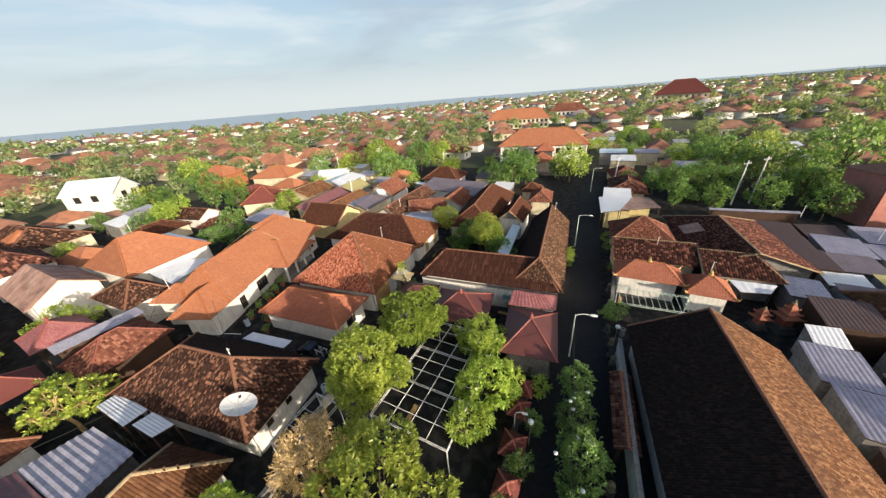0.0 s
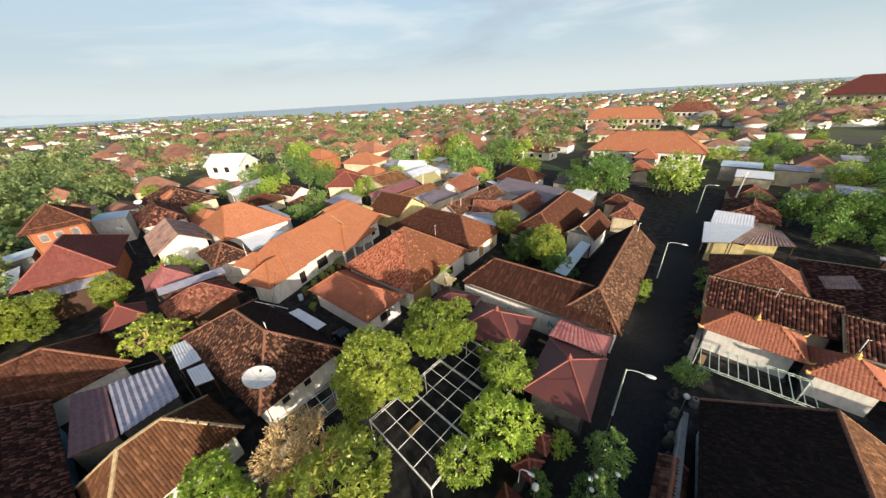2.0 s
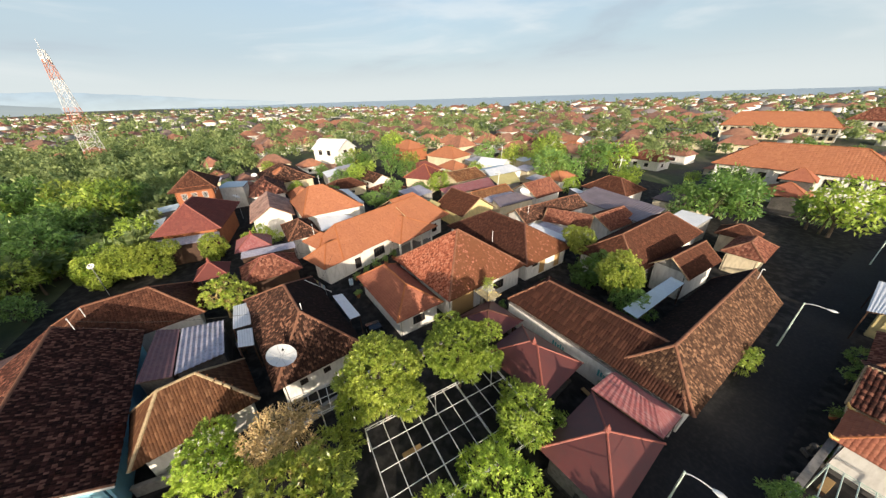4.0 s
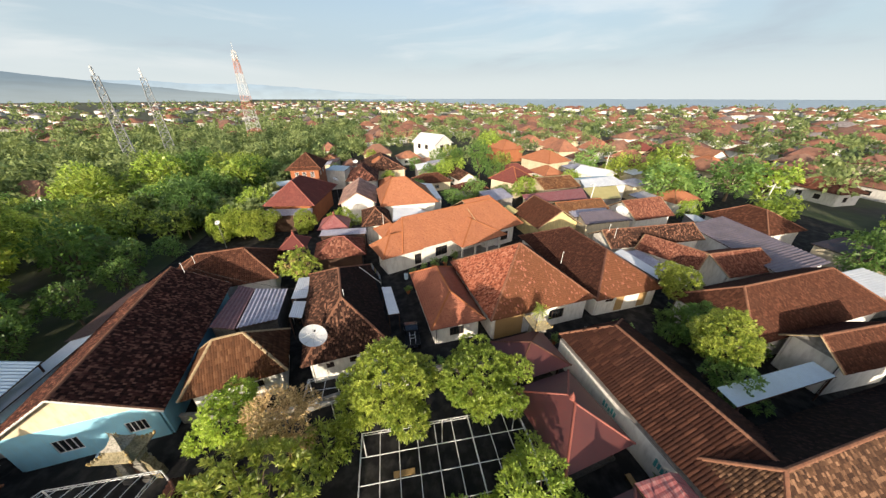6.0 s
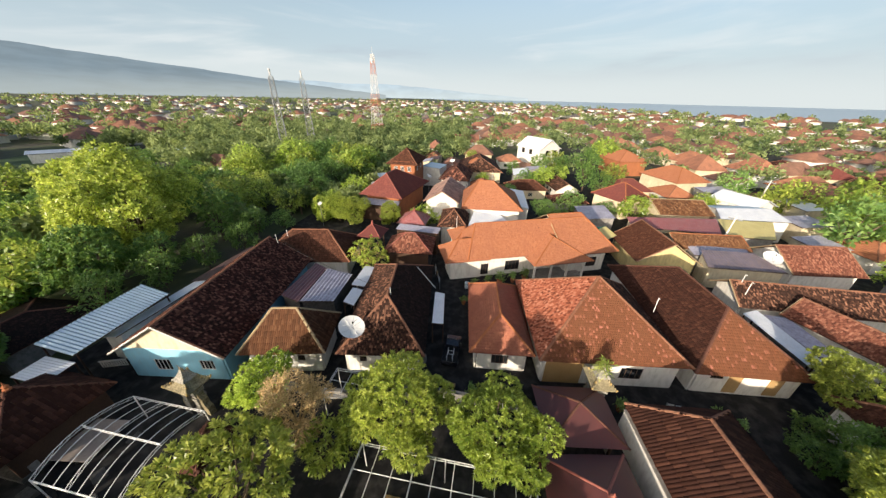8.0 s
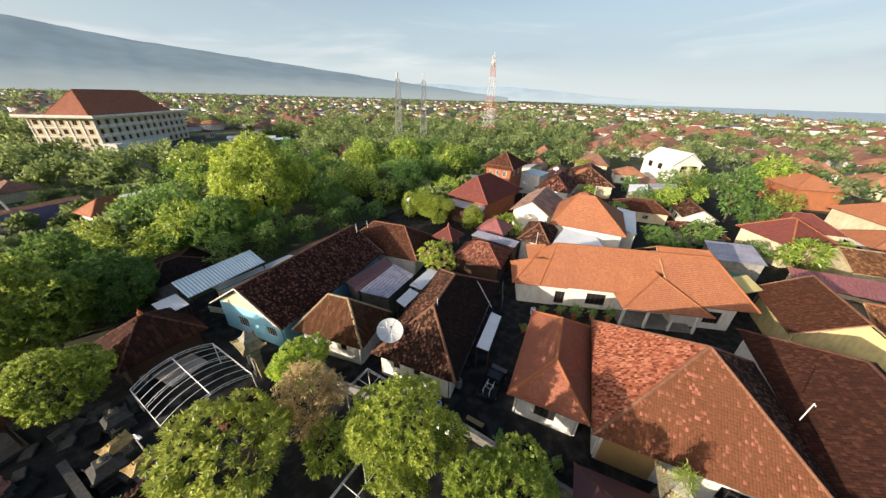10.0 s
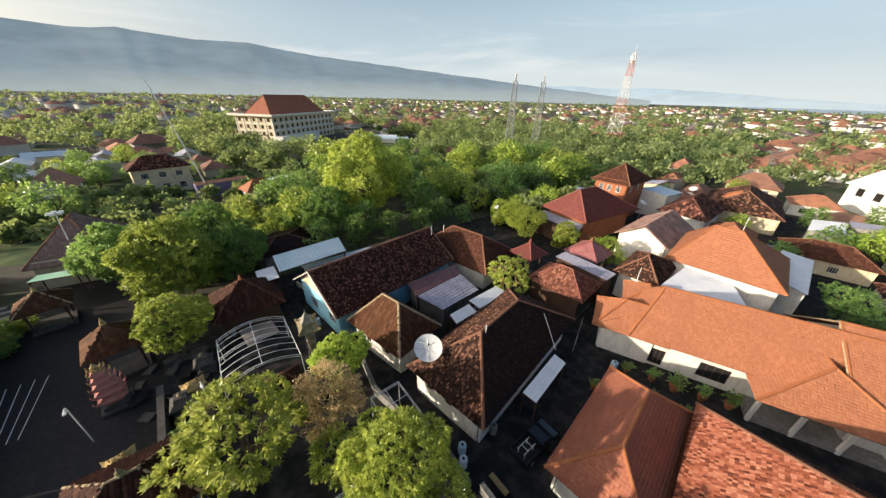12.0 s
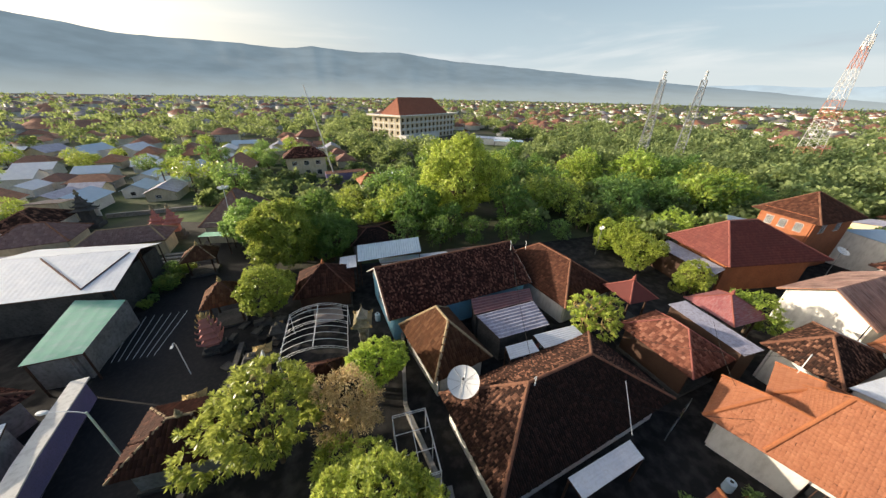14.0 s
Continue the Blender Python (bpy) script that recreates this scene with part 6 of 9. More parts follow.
for x, y, z, h in ((-27.2, 8.4, 6.4, 0.9), (-35.5, -11.2, 6.9, 1.0), (-37.8, -11.2, 6.9, 0.7), (-31.6, 36.5, 5.6, 1.4), (-33.5, 45.5, 7.8, 1.2), (-40.0, 50.0, 5.4, 1.2), (9.0, 47.5, 5.0, 0.9),
                   (-48.5, 12.6, 6.2, 1.6), (-69.5, 17.5, 9.2, 1.8), (-5.9, 53.8, 6.8, 0.9), (14.5, 43.5, 4.0, 1.0), (30.5, 66.5, 4.4, 1.6), (35.5, 59.0, 4.2, 1.4)):
    aerial(x, y, z, h)


def street_lamp(x, y, h, face, reach, label="street lamp with a pale curved arm and flat head"):
    ob = thing("street_lamp", x, y, 0, face, label, "street lamp", "street lamps")
    bm = bmesh.new()
    tube(bm, [(0, 0, 0), (0, 0, h * 0.55), (0, 0, h)], [0.085, 0.07, 0.055], 8)
    part("pole", bm, M["green_paint"], ob)
    bm = bmesh.new()
    tube(bm, [(0, 0, h - 0.15), (reach * 0.2, 0, h + 0.06), (reach * 0.55, 0, h + 0.16), (reach, 0, h + 0.14)], 0.035, 6)
    part("arm", bm, M["white_paint"], ob)
    bm = bmesh.new()
    lathe(bm, [(0.05, -0.07), (0.16, -0.05), (0.19, 0.0), (0.14, 0.07), (0.03, 0.1)], 10)
    bmesh.ops.scale(bm, vec=(2.1, 1.0, 1.0), verts=bm.verts)
    head = part("head", bm, M["lamp_glass"], ob, "white lamp head")
    head.matrix_basis = pose(reach + 0.3, 0, h + 0.13)


street_lamp(0.0, 26.1, 5.7, 10, 1.3)
street_lamp(-1.9, 53.2, 5.9, 5, 1.5)
street_lamp(1.9, 2.4, 6.4, -12, 2.2)
street_lamp(-1.2, 88.0, 6.2, 10, 1.4)


def short_lamp(x, y, h, face):
    ob = thing("yard_lamp", x, y, 0, face, "short white yard lamp with a curved neck", "lamp", "yard lamps")
    bm = bmesh.new()
    tube(bm, [(0, 0, 0), (0, 0, h), (0.12, 0, h + 0.3), (0.4, 0, h + 0.45), (0.7, 0, h + 0.4)], 0.045, 6)
    part("pole", bm, M["white_paint"], ob)
    bm = bmesh.new()
    box(bm, 0.55, -0.1, h + 0.33, 1.0, 0.1, h + 0.43, 0.03)
    part("head", bm, M["lamp_glass"], ob)


short_lamp(1.3, -6.1, 3.9, 100)
short_lamp(-6.4, -3.6, 3.4, 100)
short_lamp(-3.2, 15.6, 2.6, 10)

# flood lamp on a tall mast near the temple
ob = thing("flood_lamp", 6.8, -40.5, 0, 0, "tall floodlight mast with a ring of lamps near the temple", "flood lamp", "street lamps")
bm = bmesh.new()
tube(bm, [(0, 0, 0), (-0.6, 0.2, 9.6)], [0.09, 0.06], 8)
part("pole", bm, M["white_paint"], ob)
for k in range(5):
    bm = bmesh.new()
    a = 2 * math.pi * k / 5
    box(bm, -0.6 + math.cos(a) * 0.6 - 0.25, 0.2 + math.sin(a) * 0.6 - 0.2, 9.6, -0.6 + math.cos(a) * 0.6 + 0.25, 0.2 + math.sin(a) * 0.6 + 0.2, 9.95, 0.04)
    part("lamp_head", bm, M["lamp_glass"], ob)

# ---- car in the driveway ----


def car(x, y, rz, label):
    ob = thing("car", x, y, 0, rz, label, "car", "cars")
    prof = [(-2.1, 0.35), (-2.12, 0.62), (-0.25, 0.64), (-0.15, 1.38), (0.7, 1.40), (1.35, 0.95), (2.0, 0.80), (2.1, 0.40), (2.0, 0.28), (-2.0, 0.28)]
    bm = bmesh.new()
    rows = []
    for yy, s in ((-0.82, 0.92), (-0.74, 1.0), (0.74, 1.0), (0.82, 0.92)):
        rows.append([bm.verts.new((px * (1 if s == 1 else 0.985), yy * (0.86 if pz > 1.2 else 1.0), pz * (1 if s == 1 else 0.985) + (0 if s == 1 else 0.01))) for px, pz in prof])
    n = len(prof)
    for a, b in zip(rows, rows[1:]):
        for k in range(n):
            bm.faces.new((a[k], a[(k + 1) % n], b[(k + 1) % n], b[k]))
    bm.faces.new(rows[0][::-1])
    bm.faces.new(rows[-1])
    part("body", bm, M["car_navy"], ob)
    bm = bmesh.new()
    box(bm, -2.06, -0.72, 0.645, -0.28, 0.72, 0.67)
    part("bed_liner", bm, M["rubber"], ob, "dark cargo bed floor")
    for sy_ in (-1, 1):
        bm = bmesh.new()
        box(bm, -2.12, sy_ * 0.78 - 0.04, 0.62, -0.22, sy_ * 0.78 + 0.04, 1.0, 0.02)
        part("bed_side", bm, M["car_navy"], ob)
    bm = bmesh.new()
    box(bm, -2.14, -0.74, 0.62, -2.07, 0.74, 1.0, 0.02)
    part("tailgate", bm, M["car_navy"], ob)
    bm = bmesh.new()
    for sy_ in (-0.3, 0.3):
        tube(bm, [(-1.9, sy_, 1.3), (-0.5, sy_, 1.34)], 0.035, 5)
        tube(bm, [(-1.7, sy_, 0.67), (-1.7, sy_, 1.3)], 0.03, 5)
        tube(bm, [(-0.7, sy_, 0.67), (-0.7, sy_, 1.33)], 0.03, 5)
    for xx in (-1.4, -0.9):
        tube(bm, [(xx, -0.3, 1.32), (xx, 0.3, 1.32)], 0.03, 5)
    part("rack", bm, M["white_paint"], ob, "white tubular rack")
    for nm, quad in (("windscreen", ((1.30, 0.985), (0.74, 1.37))), ("rear_window", ((-0.26, 0.9), (-0.2, 1.3)))):
        bm = bmesh.new()
        (ax, az), (bx, bz) = quad
        o = 0.012 if nm == "windscreen" else -0.012
        bm.faces.new([bm.verts.new(p) for p in ((ax + o, -0.66, az + 0.012), (ax + o, 0.66, az + 0.012), (bx + o, 0.58, bz + 0.012), (bx + o, -0.58, bz + 0.012))])
        part(nm, bm, M["glass"], ob)
    for sy_ in (-1, 1):
        for xa, xb, ta, tb in ((-0.1, 1.2, -0.08, 0.68),):
            bm = bmesh.new()
            bm.faces.new([bm.verts.new(p) for p in ((xa, sy_ * 0.826, 0.95), (xb, sy_ * 0.826, 0.95), (tb, sy_ * 0.735, 1.33), (ta, sy_ * 0.735, 1.33))])
            part("side_window", bm, M["glass"], ob)
        for wx in (-1.3, 1.3):
            bm = bmesh.new()
            pr = [(0.2, -0.09), (0.29, -0.09), (0.31, -0.05), (0.31, 0.05), (0.29, 0.09), (0.2, 0.09)]
            lathe(bm, pr, 16)
            w = part("wheel", bm, M["rubber"], ob)
            w.matrix_basis = pose(wx, sy_ * 0.76, 0.31, 90, 0, 0)
            bm = bmesh.new()
            lathe(bm, [(0.06, -0.1), (0.19, -0.098), (0.19, 0.098), (0.06, 0.1)], 12)
            part("rim", bm, M["steel"], w)


car(-26.4, 15.4, 180, "dark navy pickup with a white rack parked in a driveway")

# ---- temple stonework ----


def shrine(x, y, h, material, label, rz=0.0, tiers=3, w=1.3, name="shrine"):
    """A stone shrine: stepped base, body, and roofs that narrow towards a crown."""
    ob = thing(name, x, y, 0, rz, label, "shrine", "shrines")
    bm = bmesh.new()
    box(bm, -w, -w, 0, w, w, h * 0.1, 0.04)
    box(bm, -w * 0.8, -w * 0.8, h * 0.1, w * 0.8, w * 0.8, h * 0.22, 0.04)
    part("base", bm, M["stone_dark"], ob)
    bm = bmesh.new()
    box(bm, -w * 0.55, -w * 0.55, h * 0.22, w * 0.55, w * 0.55, h * 0.48, 0.05)
    part("body", bm, M[material], ob)
    z = h * 0.48
    for i in range(tiers):
        k = w * (0.95 - 0.26 * i)
        bm = bmesh.new()
        st = h * 0.42 / tiers
        rows = []
        for rr, zz in ((k, z), (k * 1.05, z + st * 0.12), (k * 0.62, z + st * 0.62), (k * 0.5, z + st)):
            rows.append([bm.verts.new((sx_ * rr, sy_ * rr, zz + (0.08 if rr > k else 0))) for sx_, sy_ in ((-1, -1), (1, -1), (1, 1), (-1, 1))])
        for a, b in zip(rows, rows[1:]):
            for q in range(4):
                bm.faces.new((a[q], a[(q + 1) % 4], b[(q + 1) % 4], b[q]))
        bm.faces.new(rows[0][::-1])
        bm.faces.new(rows[-1])
        part("tier", bm, M[material], ob)
        for sx_, sy_ in ((-1, -1), (1, -1), (1, 1), (-1, 1)):
            bm = bmesh.new()
            tube(bm, [(sx_ * k, sy_ * k, z + 0.05), (sx_ * k * 1.12, sy_ * k * 1.12, z + 0.35 * st + 0.1)], [0.1, 0.03], 5)
            part("corner_horn", bm, M[material], ob)
        z += st
    bm = bmesh.new()
    lathe(bm, [(w * 0.22, z), (w * 0.28, z + h * 0.03), (w * 0.12, z + h * 0.06), (w * 0.16, z + h * 0.08), (0.03, z + h * 0.14)], 8)
    part("crown", bm, M["stone_moss"], ob)
    return ob


shrine(16.9, -43.0, 6.5, "stone_pink", "tall reddish split temple tower", 12, 4, 1.3)
shrine(19.6, -43.6, 6.2, "stone_pink", "tall reddish split temple tower", 12, 4, 1.2)
shrine(35.5, -53.0, 7.5, "stone_dark", "dark tiered temple tower by the field", 8, 4, 1.6)
shrine(20.4, 38.6, 4.0, "tile_salmon", "small orange tiered shrine beside the hall", 20, 3, 0.9)
shrine(18.4, 38.4, 2.8, "tile_salmon", "small orange tiered shrine beside the hall", 20, 2, 0.7)
shrine(-6.2, -9.2, 2.2, "stone_dark", "low dark stone shrine in the yard", 0, 1, 0.8)
shrine(-4.6, -5.0, 2.2, "stone_dark", "low dark stone altar in the yard", 0, 1, 0.9)


def curved_roof(bm, a, b, z0, z1, top=0.25, flare=0.3, thick=0.1):
    """A concave four-sided roof whose corners turn up; a, b are half widths at the eave."""
    n, rows = 6, []
    for u, lift in ((1.0, -thick), (1.0, 0.0), (0.72, 0.0), (0.5, 0.0), (0.34, 0.0), (top, 0.0)):
        ring = []
        for q in range(4):
            for k in range(n):
                s_ = -1 + 2 * k / n
                px, py = ((s_, -1), (1, s_), (-s_, 1), (-1, -s_))[q]
                zz = z0 + (z1 - z0) * ((1 - u) / (1 - top)) ** 1.5 + lift + flare * abs(s_) ** 4 * u ** 3
                ring.append(bm.verts.new((px * a * u * (1 + 0.06 * abs(s_) ** 4), py * b * u * (1 + 0.06 * abs(s_) ** 4), zz)))
        rows.append(ring)
    m = 4 * n
    for low, high in zip(rows, rows[1:]):
        for k in range(m):
            bm.faces.new((low[k], low[(k + 1) % m], high[(k + 1) % m], high[k]))
    bm.faces.new(rows[0][::-1])
    bm.faces.new(rows[-1])


def crest(ob, length, z, n, height, material, seed):
    """A jagged row of carved leaves along a ridge."""
    rng_c = np.random.default_rng(seed)
    for k in range(n):
        t = (k + 0.5) / n * 2 - 1
        hh = height * (0.55 + 0.45 * abs(t)) * rng_c.uniform(0.7, 1.15)
        w = length / n * 0.7
        bm = bmesh.new()
        tube(bm, [(t * length, 0, z - 0.1), (t * length + w * 0.1, rng_c.uniform(-0.05, 0.05), z + hh * 0.5), (t * length * 1.05, 0, z + hh)], [w * 0.62, w * 0.5, 0.02], 5)
        part("crest_leaf", bm, M[material], ob)


def pink_shrine(x, y, h, rz):
    """A slender tower of overlapping pink roofs with golden mossy trim."""
    ob = thing("shrine", x, y, 0, rz, "slender pink tiered shrine with golden mossy crown", "shrine", "shrines")
    bm = bmesh.new()
    box(bm, -1.05, -1.05, 0, 1.05, 1.05, 0.35, 0.04)
    box(bm, -0.8, -0.8, 0.35, 0.8, 0.8, 0.8, 0.04)
    part("base", bm, M["stone_dark"], ob)
    z = 0.8
    for i, (w, body) in enumerate(((0.92, 0.55), (0.86, 0.36), (0.74, 0.32), (0.6, 0.28), (0.46, 0.24))):
        bm = bmesh.new()
        box(bm, -w * 0.62, -w * 0.62, z, w * 0.62, w * 0.62, z + body, 0.03)
        part("body", bm, M["stone_pink"], ob)
        bm = bmesh.new()
        curved_roof(bm, w, w, z + body, z + body + 0.42, 0.45, 0.22)
        roof = part("tier", bm, M["stone_pink"], ob)
        for sx_, sy_ in ((-1, -1), (1, -1), (1, 1), (-1, 1)):
            bm = bmesh.new()
            tube(bm, [(sx_ * w * 0.98, sy_ * w * 0.98, z + body + 0.2), (sx_ * w * 1.1, sy_ * w * 1.1, z + body + 0.36), (sx_ * w * 1.1, sy_ * w * 1.1, z + body + 0.6)], [0.08, 0.06, 0.02], 5)
            part("corner_horn", bm, M["stone_gold" if i > 2 else "stone_pink"], roof)
        z += body + 0.34
    bm = bmesh.new()
    lathe(bm, [(0.3, z), (0.36, z + 0.12), (0.16, z + 0.24), (0.27, z + 0.4), (0.1, z + 0.58), (0.03, h)], 8)
    part("crown", bm, M["stone_gold"], ob)
    for k in range(5):
        an = 1.2566 * k
        bm = bmesh.new()
        tube(bm, [(0.2 * math.cos(an), 0.2 * math.sin(an), z), (0.42 * math.cos(an), 0.42 * math.sin(an), z + 0.16), (0.46 * math.cos(an), 0.46 * math.sin(an), z + 0.48)], [0.1, 0.1, 0.02], 5)
        part("crown_leaf", bm, M["stone_gold"], ob)


pink_shrine(0.15, -9.3, 5.0, 10)


def roofed_gate(x, y, rz, h, span, label, seed):
    """A carved gate: two stepped pillars, a dark door and a curved mossy roof with a jagged crest."""
    ob = thing("temple_gate", x, y, 0, rz, label, "temple gate", "shrines")
    rng_g = np.random.default_rng(seed)
    top = h * 0.62
    for s_ in (-1, 1):
        z = 0.0
        while z < top - 0.05:
            st = min(rng_g.uniform(0.18, 0.42), top - z)
            k = rng_g.uniform(-0.05, 0.07) + (0.12 if z < 0.4 or z > top - 0.6 else 0.0)
            bm = bmesh.new()
            c = s_ * span * 0.72
            box(bm, c - span * 0.3 - k, -0.42 - k, z, c + span * 0.3 + k, 0.42 + k, z + st - 0.012, 0.03)
            part("stone", bm, M["stone_pale" if z > 0.5 else "stone_dark"], ob)
            z += st
        bm = bmesh.new()
        wing = [(1.0, 0.0), (1.75, 0.0), (1.7, 0.18), (1.45, 0.24), (1.4, 0.36), (1.15, 0.42), (1.0, 0.55)]
        face = [[bm.verts.new((s_ * span * px, yy, h * pz)) for px, pz in wing] for yy in (-0.26, 0.26)]
        bm.faces.new(face[0])
        bm.faces.new(face[1][::-1])
        for q in range(len(wing)):
            m = (q + 1) % len(wing)
            bm.faces.new((face[0][m], face[0][q], face[1][q], face[1][m]))
        part("wing", bm, M["stone_moss"], ob)
    bm = bmesh.new()
    box(bm, -span * 0.42, -0.1, 0, span * 0.42, 0.1, top * 0.86, 0.02)
    part("door", bm, M["dark_wood"], ob)
    bm = bmesh.new()
    box(bm, -span * 1.1, -0.5, top + 0.001, span * 1.1, 0.5, top + 0.22, 0.03)
    part("lintel", bm, M["stone_pale"], ob)
    bm = bmesh.new()
    curved_roof(bm, span * 1.5, 0.95, top + 0.22, h * 0.86, 0.14, 0.14)
    roof = part("roof", bm, M["stone_moss"], ob)
    bm = bmesh.new()
    curved_roof(bm, span * 0.75, 0.55, h * 0.8, h * 0.99, 0.12, 0.12)
    part("upper_roof", bm, M["stone_pale"], roof)
    for sx_, sy_ in ((-1, -1), (1, -1), (1, 1), (-1, 1)):
        for k in range(7):
            u = 1.0 - 0.12 * k
            zz = top + 0.22 + (h * 0.86 - top - 0.22) * ((1 - u) / 0.86) ** 1.5 + 0.14 * u ** 3
            hh = rng_g.uniform(0.16, 0.34)
            bm = bmesh.new()
            px, py = sx_ * span * 1.56 * u, sy_ * 0.99 * u
            tube(bm, [(px * 0.97, py * 0.97, zz - 0.08), (px * 1.03, py * 1.03, zz + hh * 0.6), (px * 1.01, py * 1.01, zz + hh)], [0.1, 0.08, 0.015], 5)
            part("carved_leaf", bm, M["stone_gold" if k % 3 == 0 else "stone_moss"], roof)
    crest(roof, span * 0.42, h * 0.95, 5, h * 0.13, "stone_moss", seed)


roofed_gate(-15.5, -5.7, 84, 5.1, 0.85, "pale carved temple gate with a curved mossy roof", 8)
roofed_gate(-22.7, 29.0, 5, 5.3, 0.8, "pale stone shrine gate with a curved mossy roof", 9)


def gate_pier(x, y, rz, h, label):
    """One stepped pier of a low yard gate, with a golden mossy top."""
    ob = thing("gate_pier", x, y, 0, rz, label, "gate pier", "yard gate piers")
    for w, d, z0, z1, mt in ((0.7, 0.55, 0.0, 0.3, "stone_dark"), (0.5, 0.4, 0.3, 0.68, "stone_pale"), (0.62, 0.5, 0.68, 0.76, "stone_moss")):
        bm = bmesh.new()
        box(bm, -w, -d, h * z0, w, d, h * z1 - 0.004, 0.03)
        part("stone", bm, M[mt], ob)
    bm = bmesh.new()
    curved_roof(bm, 0.85, 0.62, h * 0.78, h * 0.97, 0.3, 0.18)
    part("cap", bm, M["stone_gold"], ob)
    crest(ob, 0.5, h * 0.95, 4, 0.35, "stone_gold", 5)


gate_pier(-5.5, -5.75, 10, 2.3, "stepped stone gate pier with a golden mossy top")
gate_pier(-6.0, -2.7, 10, 2.3, "stepped stone gate pier with a golden mossy top")
gate_pier(-1.2, -1.3, 10, 2.2, "stone wall pier with a golden mossy top by the street")

# pale board under the arched frame, with a dark pile on it
ob = thing("board", -11.3, -12.2, 0.012, 8, "large pinkish beige board lying on low blocks in the yard", "board", "yard things")
bm = bmesh.new()
box(bm, -1.65, -2.1, 0.34, 1.65, 2.1, 0.4, 0.015)
part("panel", bm, M["board_beige"], ob)
for px in (-1.2, 1.2):
    for py in (-1.6, 1.6):
        bm = bmesh.new()
        box(bm, px - 0.2, py - 0.2, 0, px + 0.2, py + 0.2, 0.338, 0.02)
        part("block", bm, M["concrete"], ob)

# broad pale steps beside the temple pavilion
for k in range(4):
    ob = thing("stone_step", 13.0 + 0.25 * k, -30.8 - 1.1 * k, 0.012, 2, "long pale stone step of the temple yard", "step", "temple steps")
    bm = bmesh.new()
    box(bm, -2.3 + 0.3 * k, -0.32, 0, 2.3 - 0.3 * k, 0.32, 0.25 + 0.15 * k, 0.02)
    part("slab", bm, M["stone_pale"], ob)

# raised strips that cover the joints of the white shed roof
for q, mt, lab in (((22.0, -24.3), "cap_dark", "narrow reddish strip across a white metal roof"), ((12.9, -23.9), "tin_rust", "narrow dark strip across a white metal roof")):
    ob = thing("roof_strip", 14.3, -17.1, 0, 0, lab, "roof strip", "roof strips")
    bm = bmesh.new()
    zq = 4.8 + (-16.4 - q[1]) / 8.2 * 1.3
    tube(bm, [(0, 0, 4.97), (q[0] - 14.3, q[1] + 17.1, zq + 0.06)], 0.09, 4)
    part("strip", bm, M[mt], ob)

# low stone blocks and paving stones of the temple yard
rng_y = np.random.default_rng(21)
for k in range(26):
    ob = thing("stone_block", rng_y.uniform(-12.5, -1.0), rng_y.uniform(-12.5, -3.5), 0.012, rng_y.uniform(0, 90), "dark paving stone block in the temple yard", "stone block", "stone blocks")
    bm = bmesh.new()
    w, d, hh = rng_y.uniform(0.25, 0.7), rng_y.uniform(0.25, 0.6), rng_y.uniform(0.1, 0.6)
    box(bm, -w, -d, 0, w, d, hh, 0.04)
    part("block", bm, M["stone_dark"] if k % 3 else M["concrete"], ob)

# painted bay lines on the street
for k in range(7):
    near_end, far_end = Vector((6.0 + 0.6 * k, -9.8)), Vector((5.9 + 0.86 * k, -17.4))
    mid, run = (near_end + far_end) / 2, far_end - near_end
    ob = tagged(new("bay_line"), "thin white painted bay line on the asphalt", "road marking", "bay lines")
    ob.matrix_basis = pose(mid.x, mid.y, 0.034, 0, 0, math.degrees(math.atan2(run.y, run.x)))
    bm = bmesh.new()
    box(bm, -run.length / 2, -0.03, 0, run.length / 2, 0.03, 0.004)
    part("line", bm, M["white_paint"], ob)

# ---- masts ----


